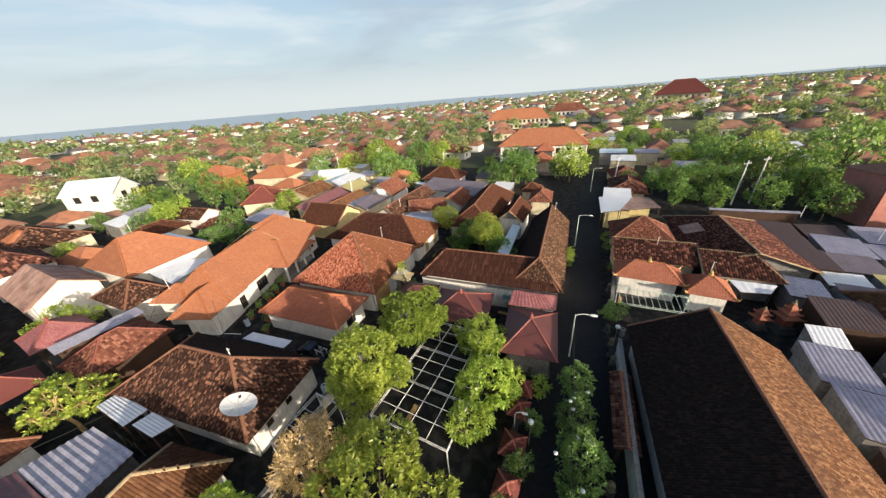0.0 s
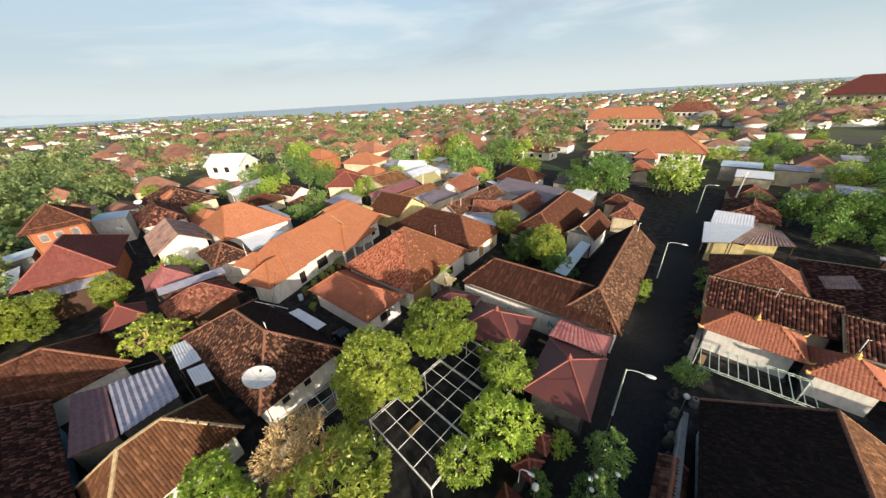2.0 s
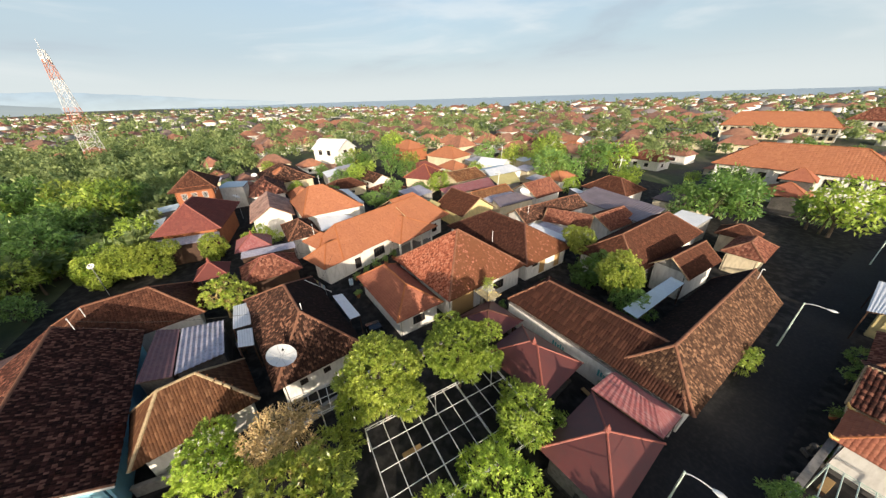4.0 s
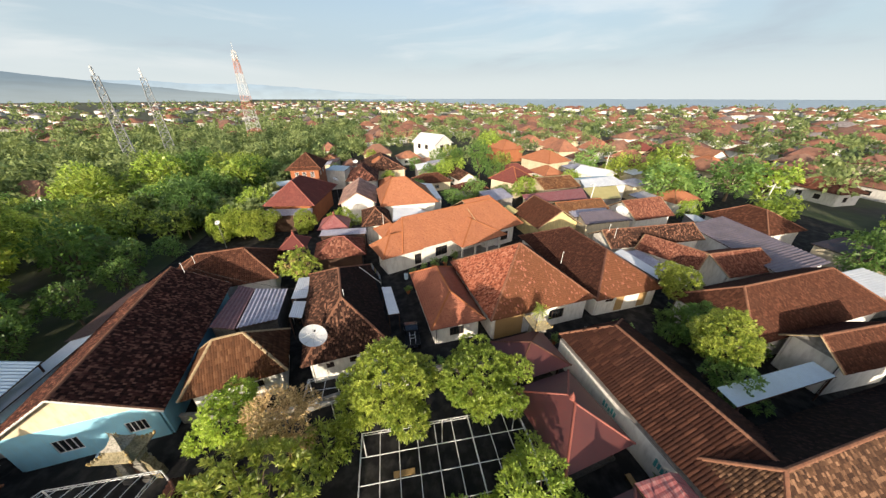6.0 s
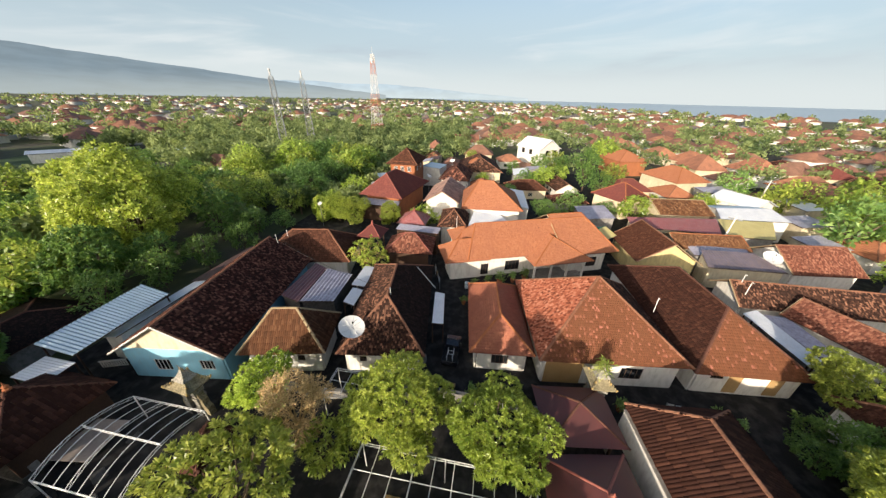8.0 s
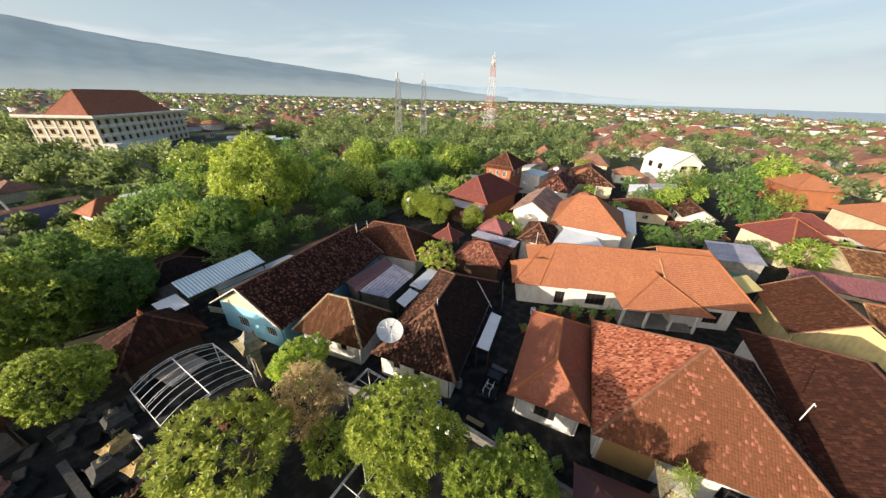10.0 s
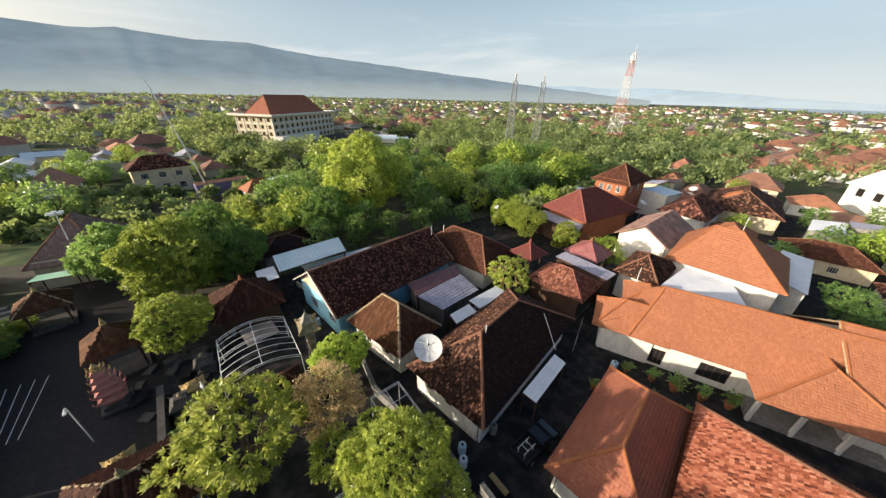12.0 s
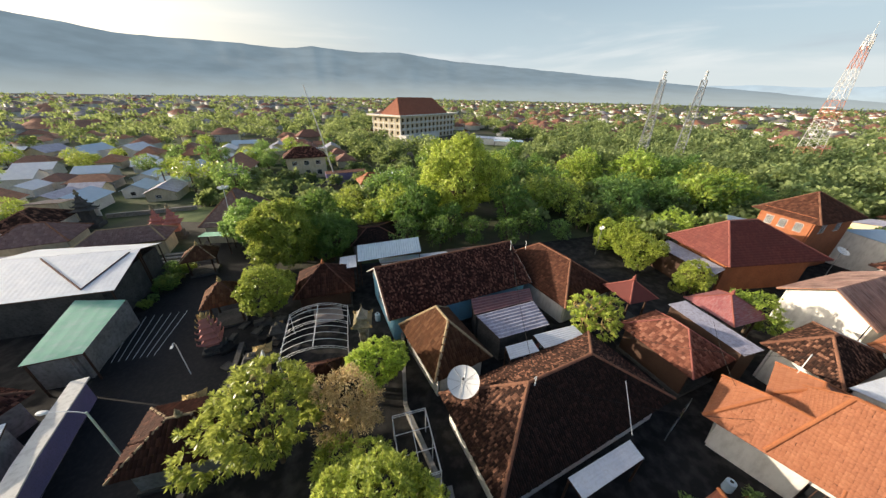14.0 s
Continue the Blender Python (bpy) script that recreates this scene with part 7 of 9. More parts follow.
def lattice_mast(x, y, h, w0, w1, label, bands=None, legs=4, top=None, rz=0.0):
    ob = thing("lattice_mast", x, y, 0, rz, label, "mast", "masts")
    n = 14
    seg_mats = bands or ["steel"]
    cs = [(-1, -1), (1, -1), (1, 1), (-1, 1)]
    for i in range(n):
        z0, z1 = h * i / n, h * (i + 1) / n
        a0, a1 = w0 + (w1 - w0) * i / n, w0 + (w1 - w0) * (i + 1) / n
        bm = bmesh.new()
        for k in range(4):
            c0, c1 = cs[k], cs[(k + 1) % 4]
            tube(bm, [(c0[0] * a1, c0[1] * a1, z1), (c1[0] * a1, c1[1] * a1, z1)], 0.055, 4, False)
        tone = M[seg_mats[i % len(seg_mats)]]
        ring = part("section", bm, tone, ob)
        for k in range(4):
            c0, c1 = cs[k], cs[(k + 1) % 4]
            p00, p01 = (c0[0] * a0, c0[1] * a0, z0), (c0[0] * a1, c0[1] * a1, z1)
            p10, p11 = (c1[0] * a0, c1[1] * a0, z0), (c1[0] * a1, c1[1] * a1, z1)
            for member, p, q, r in (("leg", p00, p01, 0.11), ("brace", p00, p11, 0.055), ("brace", p10, p01, 0.055)):
                bm = bmesh.new()
                tube(bm, [p, q], r, 4, False)
                part(member, bm, tone, ring)
    bm = bmesh.new()
    if top == "lamps":
        for i in range(4):
            for j in range(3):
                bm = bmesh.new()
                box(bm, -1.65 + i * 0.9, -0.3, h + 0.3 + j * 0.9, -1.05 + i * 0.9, 0.1, h + 0.9 + j * 0.9, 0.05)
                part("floodlight", bm, M["mast_white"], ob)
        for xx in (-1.8, 1.8):
            bm = bmesh.new()
            tube(bm, [(xx, 0.1, h), (xx, 0.1, h + 3)], 0.06, 4)
            part("upright", bm, M["mast_white"], ob)
        for j in range(3):
            bm = bmesh.new()
            tube(bm, [(-1.8, 0.14, h + 0.6 + j * 0.9), (1.8, 0.14, h + 0.6 + j * 0.9)], 0.04, 4)
            part("rail", bm, M["mast_white"], ob)
    else:
        for k in range(6):
            a = k * 1.047
            box(bm, math.cos(a) * 1.1 - 0.16, math.sin(a) * 1.1 - 0.16, h - 4.2, math.cos(a) * 1.1 + 0.16, math.sin(a) * 1.1 + 0.16, h - 1.8, 0.03)
        tube(bm, [(0, 0, h - 0.5), (0, 0, h + 3.5)], 0.06, 5)
        part("antenna", bm, M["mast_white"], ob)
        bm = bmesh.new()
        box(bm, -1.9, -1.9, h * 0.52, 1.9, 1.9, h * 0.52 + 0.15)
        part("platform", bm, M["steel"], ob)


lattice_mast(-186.0, -55.0, 45.5, 3.1, 0.7, "tall red and white lattice radio mast", ["mast_white", "mast_red", "mast_red", "mast_white", "mast_white"])
lattice_mast(-127.5, -76.0, 31.5, 1.7, 0.8, "grey lattice floodlight tower beside the woods", None, 4, "lamps", 30)
lattice_mast(-138.0, -69.0, 31.5, 1.7, 0.8, "grey lattice floodlight tower beside the woods", None, 4, "lamps", 30)
ob = thing("radio_pole", -11.0, -77.0, 0, 0, "thin tall guyed radio pole", "mast", "masts")
bm = bmesh.new()
tube(bm, [(0, 0, 0), (2.6, 0.6, 15), (4.9, 1.0, 27)], [0.22, 0.17, 0.1], 6)
part("pole", bm, M["mast_white"], ob)


def power_pole(x, y, h, lean=0.0, arm=90):
    ob = thing("power_pole", x, y, 0, arm, "pale concrete power pole with a crossarm", "power pole", "power poles")
    bm = bmesh.new()
    tube(bm, [(0, 0, 0), (lean, 0, h)], [0.17, 0.11], 8)
    part("pole", bm, M["wall_white"], ob)
    bm = bmesh.new()
    box(bm, lean * 0.95 - 1.0, -0.06, h - 0.7, lean * 0.95 + 1.0, 0.06, h - 0.55, 0.01)
    part("crossarm", bm, M["steel"], ob)
    for k in (-0.9, -0.3, 0.3, 0.9):
        bm = bmesh.new()
        lathe(bm, [(0.05, h - 0.55), (0.07, h - 0.48), (0.04, h - 0.4), (0.06, h - 0.34)], 6, lean * 0.95 + k)
        part("insulator", bm, M["lamp_glass"], ob)


for x, y, h in ((27.0, 84.0, 9.5), (30.5, 86.0, 10.0), (-47.7, 92.2, 9.5), (-88.0, 84.0, 9.0), (-60.0, 60.0, 8.0), (4.0, 92.0, 9.0)):
    power_pole(x, y, h, 0.5, 40)


def cable(p, q, sag, label="thin dark overhead cable between roofs"):
    p, q = Vector(p), Vector(q)
    ob = tagged(new("cable"), label, "cable", "cables")
    ob.matrix_basis = pose(*p)
    bm = bmesh.new()
    pts = []
    for k in range(13):
        s = k / 12
        c = (q - p) * s
        c.z -= sag * 4 * s * (1 - s)
        pts.append(c)
    tube(bm, pts, 0.018, 4, False)
    part("wire", bm, M["rubber"], ob)


cable((-27.2, 8.4, 7.0), (-42.0, 14.0, 4.6), 0.8)
cable((-42.0, 14.0, 4.6), (-49.0, 6.0, 5.5), 0.6)
cable((-48.5, 12.6, 7.5), (-38.0, 4.0, 5.0), 0.7)
cable((1.9, 2.4, 6.2), (0.6, 18.0, 5.4), 0.5)
cable((0.0, 26.1, 5.4), (0.6, 18.0, 5.4), 0.3)
cable((-35.5, -11.2, 7.6), (-27.2, 8.4, 7.0), 0.9)
cable((27.0, 84.0, 9.0), (40.0, 108.0, 9.0), 1.0)
cable((30.5, 86.0, 9.4), (52.0, 100.0, 9.4), 1.0)

# ---- yard clutter ----


def drum(x, y, z, r, h, material, label):
    ob = thing("water_drum", x, y, z, 0, label, "drum", "yard things")
    bm = bmesh.new()
    lathe(bm, [(r * 0.94, 0), (r, 0.04), (r, h * 0.32), (r * 1.04, h * 0.34), (r, h * 0.36), (r, h * 0.66), (r * 1.04, h * 0.68), (r, h * 0.70), (r, h - 0.04), (r * 0.9, h)], 14)
    part("barrel", bm, M[material], ob)
    bm = bmesh.new()
    lathe(bm, [(r * 0.3, h + 0.002), (r * 0.34, h + 0.05), (r * 0.2, h + 0.09)], 10)
    part("lid", bm, M["rubber"], ob)


def bench(x, y, rz, label="low wooden bench in a yard"):
    ob = thing("bench", x, y, 0.012, rz, label, "bench", "yard things")
    bm = bmesh.new()
    box(bm, -0.8, -0.22, 0.4, 0.8, 0.22, 0.46, 0.015)
    part("seat", bm, M["wall_tan"], ob)
    for sx_ in (-0.65, 0.65):
        bm = bmesh.new()
        box(bm, sx_ - 0.05, -0.18, 0, sx_ + 0.05, 0.18, 0.4)
        part("leg", bm, M["dark_wood"], ob)


def washing_line(x, y, rz, n, label):
    """Cloths over a line between two poles."""
    ob = thing("washing_line", x, y, 0.012, rz, label, "washing line", "yard things")
    L = n * 0.6
    for s_ in (-1, 1):
        bm = bmesh.new()
        tube(bm, [(s_ * L / 2, 0, 0), (s_ * L / 2, 0, 1.9)], 0.03, 6)
        part("pole", bm, M["steel"], ob)
    bm = bmesh.new()
    tube(bm, [(-L / 2, 0, 1.85), (0, 0, 1.78), (L / 2, 0, 1.85)], 0.012, 4)
    part("line", bm, M["rubber"], ob)
    mats = ["wall_white", "tin_blue", "stone_pink", "canvas_yellow", "wall_purple"]
    for k in range(n):
        bm = bmesh.new()
        xx = -L / 2 + (k + 0.5) * 0.6
        for s_ in (-1, 1):
            vs = [bm.verts.new((xx + dx, s_ * dy, zz)) for dx, dy, zz in ((-0.24, 0.02, 1.82), (0.24, 0.02, 1.82), (0.22, 0.07, 1.0 + 0.1 * (k % 3)), (-0.2, 0.06, 1.05))]
            bm.faces.new(vs)
        part("cloth", bm, M[mats[k % 5]], ob)


for x, y, m, lab in ((-21.5, 12.2, "tin_blue", "faded blue plastic water drum in a yard"), (-20.9, 13.0, "tin_white", "white plastic water drum in a yard"), (-24.6, 12.6, "wall_grey", "grey water drum beside the driveway"),
                     (-39.6, 15.6, "tin_blue", "faded blue plastic water drum in a yard"), (-23.0, 40.4, "wall_brick", "rusty water drum beside a white wall"), (-17.2, -9.4, "tin_blue", "blue water drum near the gate"),
                     (5.0, 31.6, "wall_grey", "grey water drum beside the wall"), (-9.0, -13.2, "wall_grey", "grey water drum near the hut")):
    drum(x, y, 0.012, 0.32, 0.95, m, lab)
for x, y, r in ((-8.0, -2.6, 10), (-6.0, -11.5, 80), (-22.0, 15.6, 90), (-8.2, 30.0, 0), (-12.0, 13.6, 90), (4.9, 38.0, 85)):
    bench(x, y, r)
washing_line(-40.4, 11.0, 20, 7, "washing line with coloured cloths in a yard")
washing_line(-33.0, 0.9, 5, 5, "washing line with cloths beside the metal sheets")
washing_line(-22.6, 36.6, 85, 5, "washing line with cloths beside the tall house")

# white pipe that lies up the dark roof slope
ob = thing("roof_pipe", -34.0, 10.75, 0, 0, "thin white pipe lying on the dark roof slope", "pipe", "aerials")
bm = bmesh.new()
tube(bm, [(-0.7, -1.35, 5.62), (0.0, 0.0, 4.66), (0.7, 1.35, 3.66)], 0.035, 6)
part("pipe", bm, M["white_paint"], ob)

# railing of the white porch behind the blue house
ob = thing("railing", -18.2, -17.3, 0.012, -70, "white balustrade of a porch", "railing", "yard things")
for k in range(11):
    bm = bmesh.new()
    box(bm, k * 0.22 - 0.04, -0.04, 0, k * 0.22 + 0.04, 0.04, 0.75)
    part("baluster", bm, M["wall_white"], ob)
bm = bmesh.new()
box(bm, -0.1, -0.07, 0.752, 2.3, 0.07, 0.85)
part("handrail", bm, M["wall_white"], ob)

# small tiled roofs over the yard gates and wall niches along the street
for x, y, a, b in ((-3.2, 18.8, 0.85, 0.9), (-3.1, 16.6, 0.8, 0.9), (-2.8, 13.5, 0.85, 1.0), (-2.5, 10.6, 0.8, 0.9)):
    pyramid("gate_roof", x, y, a, b, 2.1, 2.8, "tile_maroon", "red_cap", "small red tiled roof over a street gate", tiles="tile_maroon", category="gate", group="street gates", base_h=0.9)
ob = thing("wall_roof", 4.55, 19.9, 0, 93, "narrow red-brown tiled roof along the white hall wall", "roof", "street gates")
tiled_roof(ob, 3.6, 0.85, 2.1, 2.6, 0.0, 0.0, "tile_red", "cap", True, 0.26, 0.3, 0.08)
for xx in (-3.2, 0.0, 3.2):
    bm = bmesh.new()
    box(bm, xx - 0.1, 0.3, 0, xx + 0.1, 0.5, 2.2)
    part("post", bm, M["dark_wood"], ob)


def globe_lamp(x, y, h):
    ob = thing("globe_lamp", x, y, 0.012, 0, "white globe lamp on a thin pole by the street", "lamp", "yard lamps")
    bm = bmesh.new()
    tube(bm, [(0, 0, 0), (0, 0, h)], 0.035, 6)
    part("pole", bm, M["steel"], ob)
    bm = bmesh.new()
    bmesh.ops.create_icosphere(bm, subdivisions=2, radius=0.24)
    bmesh.ops.translate(bm, verts=bm.verts, vec=(0, 0, h + 0.2))
    part("globe", bm, M["lamp_glass"], ob)


globe_lamp(-1.9, 15.3, 2.7)
globe_lamp(4.2, 29.6, 2.4)

# dark stone posts, urns and statuary plinths along the street
rng_s = np.random.default_rng(55)
for x, y, h in ((4.2, 24.6, 1.4), (4.0, 26.2, 1.7), (3.9, 27.6, 1.2), (3.9, 29.0, 1.5), (3.7, 12.0, 1.3), (3.9, 14.2, 1.5), (-3.3, 22.2, 1.3), (-3.4, 8.2, 1.5), (-3.3, -1.6, 1.2), (3.5, 31.4, 1.3), (3.6, 36.4, 1.3), (3.6, 40.2, 1.4)):
    ob = thing("stone_post", x, y, 0.012, rng_s.uniform(0, 90), "dark carved stone post beside the street", "stone post", "stone posts")
    bm = bmesh.new()
    box(bm, -0.34, -0.34, 0, 0.34, 0.34, h * 0.3, 0.05)
    part("base", bm, M["stone_dark"], ob)
    bm = bmesh.new()
    lathe(bm, [(0.22, h * 0.3), (0.3, h * 0.45), (0.2, h * 0.62), (0.27, h * 0.72), (0.24, h * 0.86), (0.06, h)], 8)
    part("shaft", bm, M["stone_moss" if h > 1.45 else "stone_dark"], ob)

# ---- large buildings farther off ----


def block(name, x, y, rz, w, d, floors, fh, wall, roof_tile, eave_out, roof_h, label, cols, sides="sn", category="building", base=0.0, frame_mat="dark_wood"):
    """A storeyed building with bands, windows and a hip roof."""
    ob = thing(name, x, y, base, rz, label, category, "large buildings")
    stand(x, y, rz, w / 2 + 1, d / 2 + 1)
    H = floors * fh
    bm = bmesh.new()
    box(bm, -w / 2, -d / 2, 0, w / 2, d / 2, H)
    part("wall", bm, M[wall], ob)
    for i in range(1, floors + 1):
        bm = bmesh.new()
        z = i * fh
        box(bm, -w / 2 - 0.35, -d / 2 - 0.35, z - 0.28, w / 2 + 0.35, d / 2 + 0.35, z + 0.06)
        part("cornice", bm, M["wall_white"], ob)
    win = bpy.data.meshes.new("window")
    b2 = bmesh.new()
    box(b2, -0.75, -0.07, -0.9, 0.75, 0.0, 0.9)
    b2.to_mesh(win)
    b2.free()
    win.materials.append(M[frame_mat])
    pane = bpy.data.meshes.new("pane")
    b2 = bmesh.new()
    for px in (-0.36, 0.36):
        box(b2, px - 0.3, -0.1, -0.8, px + 0.3, -0.075, 0.8)
    b2.to_mesh(pane)
    b2.free()
    pane.materials.append(M["glass"])
    for side in sides:
        n = cols if side in "sn" else max(2, int(cols * d / w))
        span = w if side in "sn" else d
        for f in range(floors):
            for k in range(n):
                s = -span / 2 + span * (k + 0.5) / n
                m = {"s": pose(s, -d / 2 - 0.004, (f + 0.52) * fh, 0, 0, 0), "n": pose(s, d / 2 + 0.004, (f + 0.52) * fh, 0, 0, 180),
                     "e": pose(w / 2 + 0.004, s, (f + 0.52) * fh, 0, 0, 90), "w": pose(-w / 2 - 0.004, s, (f + 0.52) * fh, 0, 0, -90)}[side]
                wi = part("window", win, None, ob)
                wi.matrix_basis = m
                part("pane", pane, None, wi)
        for k in range(n + 1):
            s = -span / 2 + span * k / n
            bm = bmesh.new()
            if side in "sn":
                yy = (-d / 2 - 0.25, -d / 2 - 0.006) if side == "s" else (d / 2 + 0.006, d / 2 + 0.25)
                box(bm, s - 0.2, yy[0], 0, s + 0.2, yy[1], H - 0.3)
            else:
                xx = (w / 2 + 0.006, w / 2 + 0.25) if side == "e" else (-w / 2 - 0.25, -w / 2 - 0.006)
                box(bm, xx[0], s - 0.2, 0, xx[1], s + 0.2, H - 0.3)
            part("pilaster", bm, M["wall_white"], ob)
    a, b = w / 2 + eave_out, d / 2 + eave_out
    tiled_roof(ob, a, b, H + 0.1, H + roof_h, b * 0.95, b * 0.95, roof_tile, "cap_orange", True, 0.55, 0.6, 0.07)
    return ob


block("bank_building", -20.3, 121.8, 9.4, 29.0, 13.0, 2, 3.9, "wall_white", "tile_orange", 1.1, 5.2, "white two-storey office with dark windows and orange hip roof", 8, "swe")
pyramid("entrance_pavilion", -17.8, 107.6, 4.2, 4.0, 4.4, 6.8, "tile_salmon", "cap_orange", "salmon tiled entrance roof before the white office", tiles="tile_salmon", category="porch", rz=9, arch=0.03)
pyramid("entrance_pavilion", -17.5, 110.6, 3.0, 2.8, 7.2, 9.6, "tile_salmon", "cap_orange", "upper salmon tiled entrance roof before the white office", tiles="tile_salmon", category="porch", rz=9, base_h=7.0, posts=False)
block("school_building", -62.0, 253.0, 14, 44.0, 12.0, 2, 3.3, "wall_cream", "tile_orange", 1.2, 7.0, "long two-storey building with an orange roof", 14, "s")
block("school_building", -31.5, 305.0, 6, 30.0, 14.0, 2, 3.8, "wall_white", "tile_red", 1.2, 6.0, "white two-storey building with a red roof", 9, "s")
block("assembly_hall", 68.0, 442.0, -9, 46.0, 30.0, 2, 5.5, "wall_cream", "tile_maroon", 2.0, 13.5, "large hall with a huge red hip roof", 9, "s")
hotel = block("hotel", -59.8, -190.3, 39.3, 56.0, 22.0, 4, 3.4, "wall_cream", "tile_salmon", -2.5, 10.0, "cream four-storey hotel with a tall orange roof", 13, "new", frame_mat="wall_tan")
for f in range(1, 4):
    for k in range(13):
        x = -28 + 56 * (k + 0.5) / 13
        bm = bmesh.new()
        box(bm, x - 1.6, 11.25, f * 3.4 - 0.1, x + 1.6, 12.5, f * 3.4 + 0.1)
        slab_ = part("balcony", bm, M["wall_white"], hotel)
        bm = bmesh.new()
        box(bm, x - 1.6, 12.36, f * 3.4 + 0.1, x + 1.6, 12.5, f * 3.4 + 1.0)
        part("parapet", bm, M["wall_white"], slab_)
bm = bmesh.new()
box(bm, -2, 11.3, 0, 30, 17, 4.2)
part("podium", bm, M["wall_white"], hotel)
bm = bmesh.new()
box(bm, -30.5, -13.5, 13.7, 30.5, 13.5, 14.15)
part("roof_slab", bm, M["wall_cream"], hotel)
for x0, x1, y0, y1 in ((-30.5, 30.5, 13.3, 13.5), (-30.5, 30.5, -13.5, -13.3), (30.3, 30.5, -13.3, 13.3), (-30.5, -30.3, -13.3, 13.3)):
    bm = bmesh.new()
    box(bm, x0, y0, 14.15, x1, y1, 14.8)
    part("parapet", bm, M["wall_white"], hotel)
block("annex", -95.0, -190.0, 24, 3.0, 3.0, 1, 3.0, "wall_cream", "tile_red", 0.2, 1.2, "small service hut beside the hotel", 2, "n")
block("annex", -24.5, -186.0, 39, 17.0, 10.0, 1, 4.4, "wall_cream", "tile_brown", 0.2, 1.0, "low cream annex of the hotel", 5, "ne")
tin_sheet("shed", [(-93.0, -140.0, 4.0), (-108.0, -134.0, 4.0), (-106.0, -130.0, 3.5), (-91.5, -136.0, 3.5)], "tin_blue", "long pale blue shed roof at the edge of a field")
tin_sheet("shed", [(-112.0, -118.0, 3.6), (-121.0, -112.0, 3.6), (-118.0, -107.0, 3.2), (-110.0, -113.0, 3.2)], "tin_blue", "pale shed roof among trees by the towers")
tin_sheet("shed", [(-89.0, -157.0, 4.2), (-106.0, -142.5, 4.2), (-103.6, -139.6, 3.4), (-86.4, -153.4, 3.4)], "tin_white", "long white field shed with a low metal roof", pitch=0.5, walls="wall_white")
sheet("grass_field", [(-56, -118), (-88, -100), (-126, -146), (-114, -182), (-52, -162)], 0.02, "leaf_far", "flat green grass field before the hotel", "field")
sheet("grass_lawn", [(14, -50), (26, -54), (24, -62), (10, -60)], 0.02, "leaf_far", "small green temple lawn", "field")

# ---- garden trees and shrubs near the camera ----
LIME = dict(leaf="leaf_lime", length=0.32, width=0.10, per=10, per_m2=15.0, whorl=True, bunch=1.0, gaps=0.07)
BRIGHT = dict(leaf="leaf_bright", length=0.30, width=0.10, per=10, per_m2=15.0, whorl=True, bunch=0.9, gaps=0.07)
tree(-15.8, 12.9, 9.2, 3.6, 1.8, seed=3, lobes=14, label="dense lime-green leafy garden tree beside the pergola", **LIME)
tree(-15.4, 20.2, 7.8, 3.5, 1.6, seed=4, lobes=13, label="rounded bright green garden tree beside the pergola", **BRIGHT)
tree(-8.8, 5.0, 9.4, 4.1, 2.2, leaf="leaf_lime", seed=5, lobes=14, per_m2=5.0, per=12, length=0.46, width=0.13, whorl=True, bunch=1.8, gaps=0.22, label="large frangipani-like tree with whorls of yellow-green leaves")
tree(-13.2, 8.2, 5.0, 1.7, 1.6, leaf="leaf_lime", seed=6, lobes=5, per_m2=5.0, per=16, length=0.45, width=0.13, label="lime-green tree beside a dry bush")
tree(-14.3, 5.4, 8.2, 2.5, 2.6, leaf="leaf_dry", seed=7, lobes=9, per_m2=15.0, per=5, length=0.22, width=0.08, twigs=True, bark="bark_pale", label="dry brown twiggy bush with withered leaves")
tree(-16.6, 0.6, 5.8, 2.7, 1.4, seed=8, lobes=6, label="rounded bright green tree near the small house", **BRIGHT)
tree(-8.4, 22.2, 5.6, 2.5, 1.2, leaf="leaf_bright", seed=9, lobes=6, per_m2=9, per=12, length=0.3, width=0.12, label="green tree between gazebo and pergola")
tree(-5.8, 17.2, 5.6, 2.6, 1.2, leaf="leaf_bright", seed=10, lobes=6, per_m2=9, per=12, length=0.3, width=0.12, label="green tree beside the pergola near the street")
tree(-6.4, 13.4, 4.6, 2.0, 1.0, leaf="leaf_bright", seed=11, lobes=5, per_m2=8, label="small green tree by the pergola corner")
for i, (x, y, h, r) in enumerate(((1.0, 20.6, 4.6, 1.6), (1.4, 17.4, 4.2, 1.6), (1.8, 14.2, 4.8, 1.9), (2.0, 11.0, 4.2, 1.7))):
    tree(x, y, h, r, 0.6, leaf="leaf_mid", seed=20 + i, lobes=5, per_m2=8, label="green street shrub with pale flowers", group="street shrubs", r0=0.08)
for i, (x, y, h, r) in enumerate(((-1.9, 19.4, 3.4, 0.9), (-1.9, 16.0, 3.0, 0.9), (-2.0, 12.6, 3.0, 1.0), (-2.4, 9.0, 3.2, 1.1), (-2.5, 44.4, 3.9, 1.35), (4.0, 33.2, 3.4, 1.3), (3.2, 52.0, 2.4, 0.8), (3.0, 56.0, 2.2, 0.9))):
    tree(x, y, h, r, 0.4, leaf="leaf_bright" if i in (0, 4) else "leaf_mid", seed=30 + i, lobes=4, per_m2=9, length=0.24, label="leafy green roadside shrub", group="street shrubs", r0=0.06, name="shrub")
tree(-15.6, 44.2, 8.2, 3.3, 1.8, seed=40, lobes=7, label="bright green tree in the school yard", **LIME)
tree(-17.6, 46.6, 5.4, 3.2, 1.0, leaf="leaf_dark", seed=41, lobes=6, per_m2=8, label="dark green bushy tree in the school yard")
tree(-12.6, 42.6, 5.0, 2.2, 1.0, leaf="leaf_dark", seed=42, lobes=5, per_m2=8, label="dark green tree over the blue metal roof")
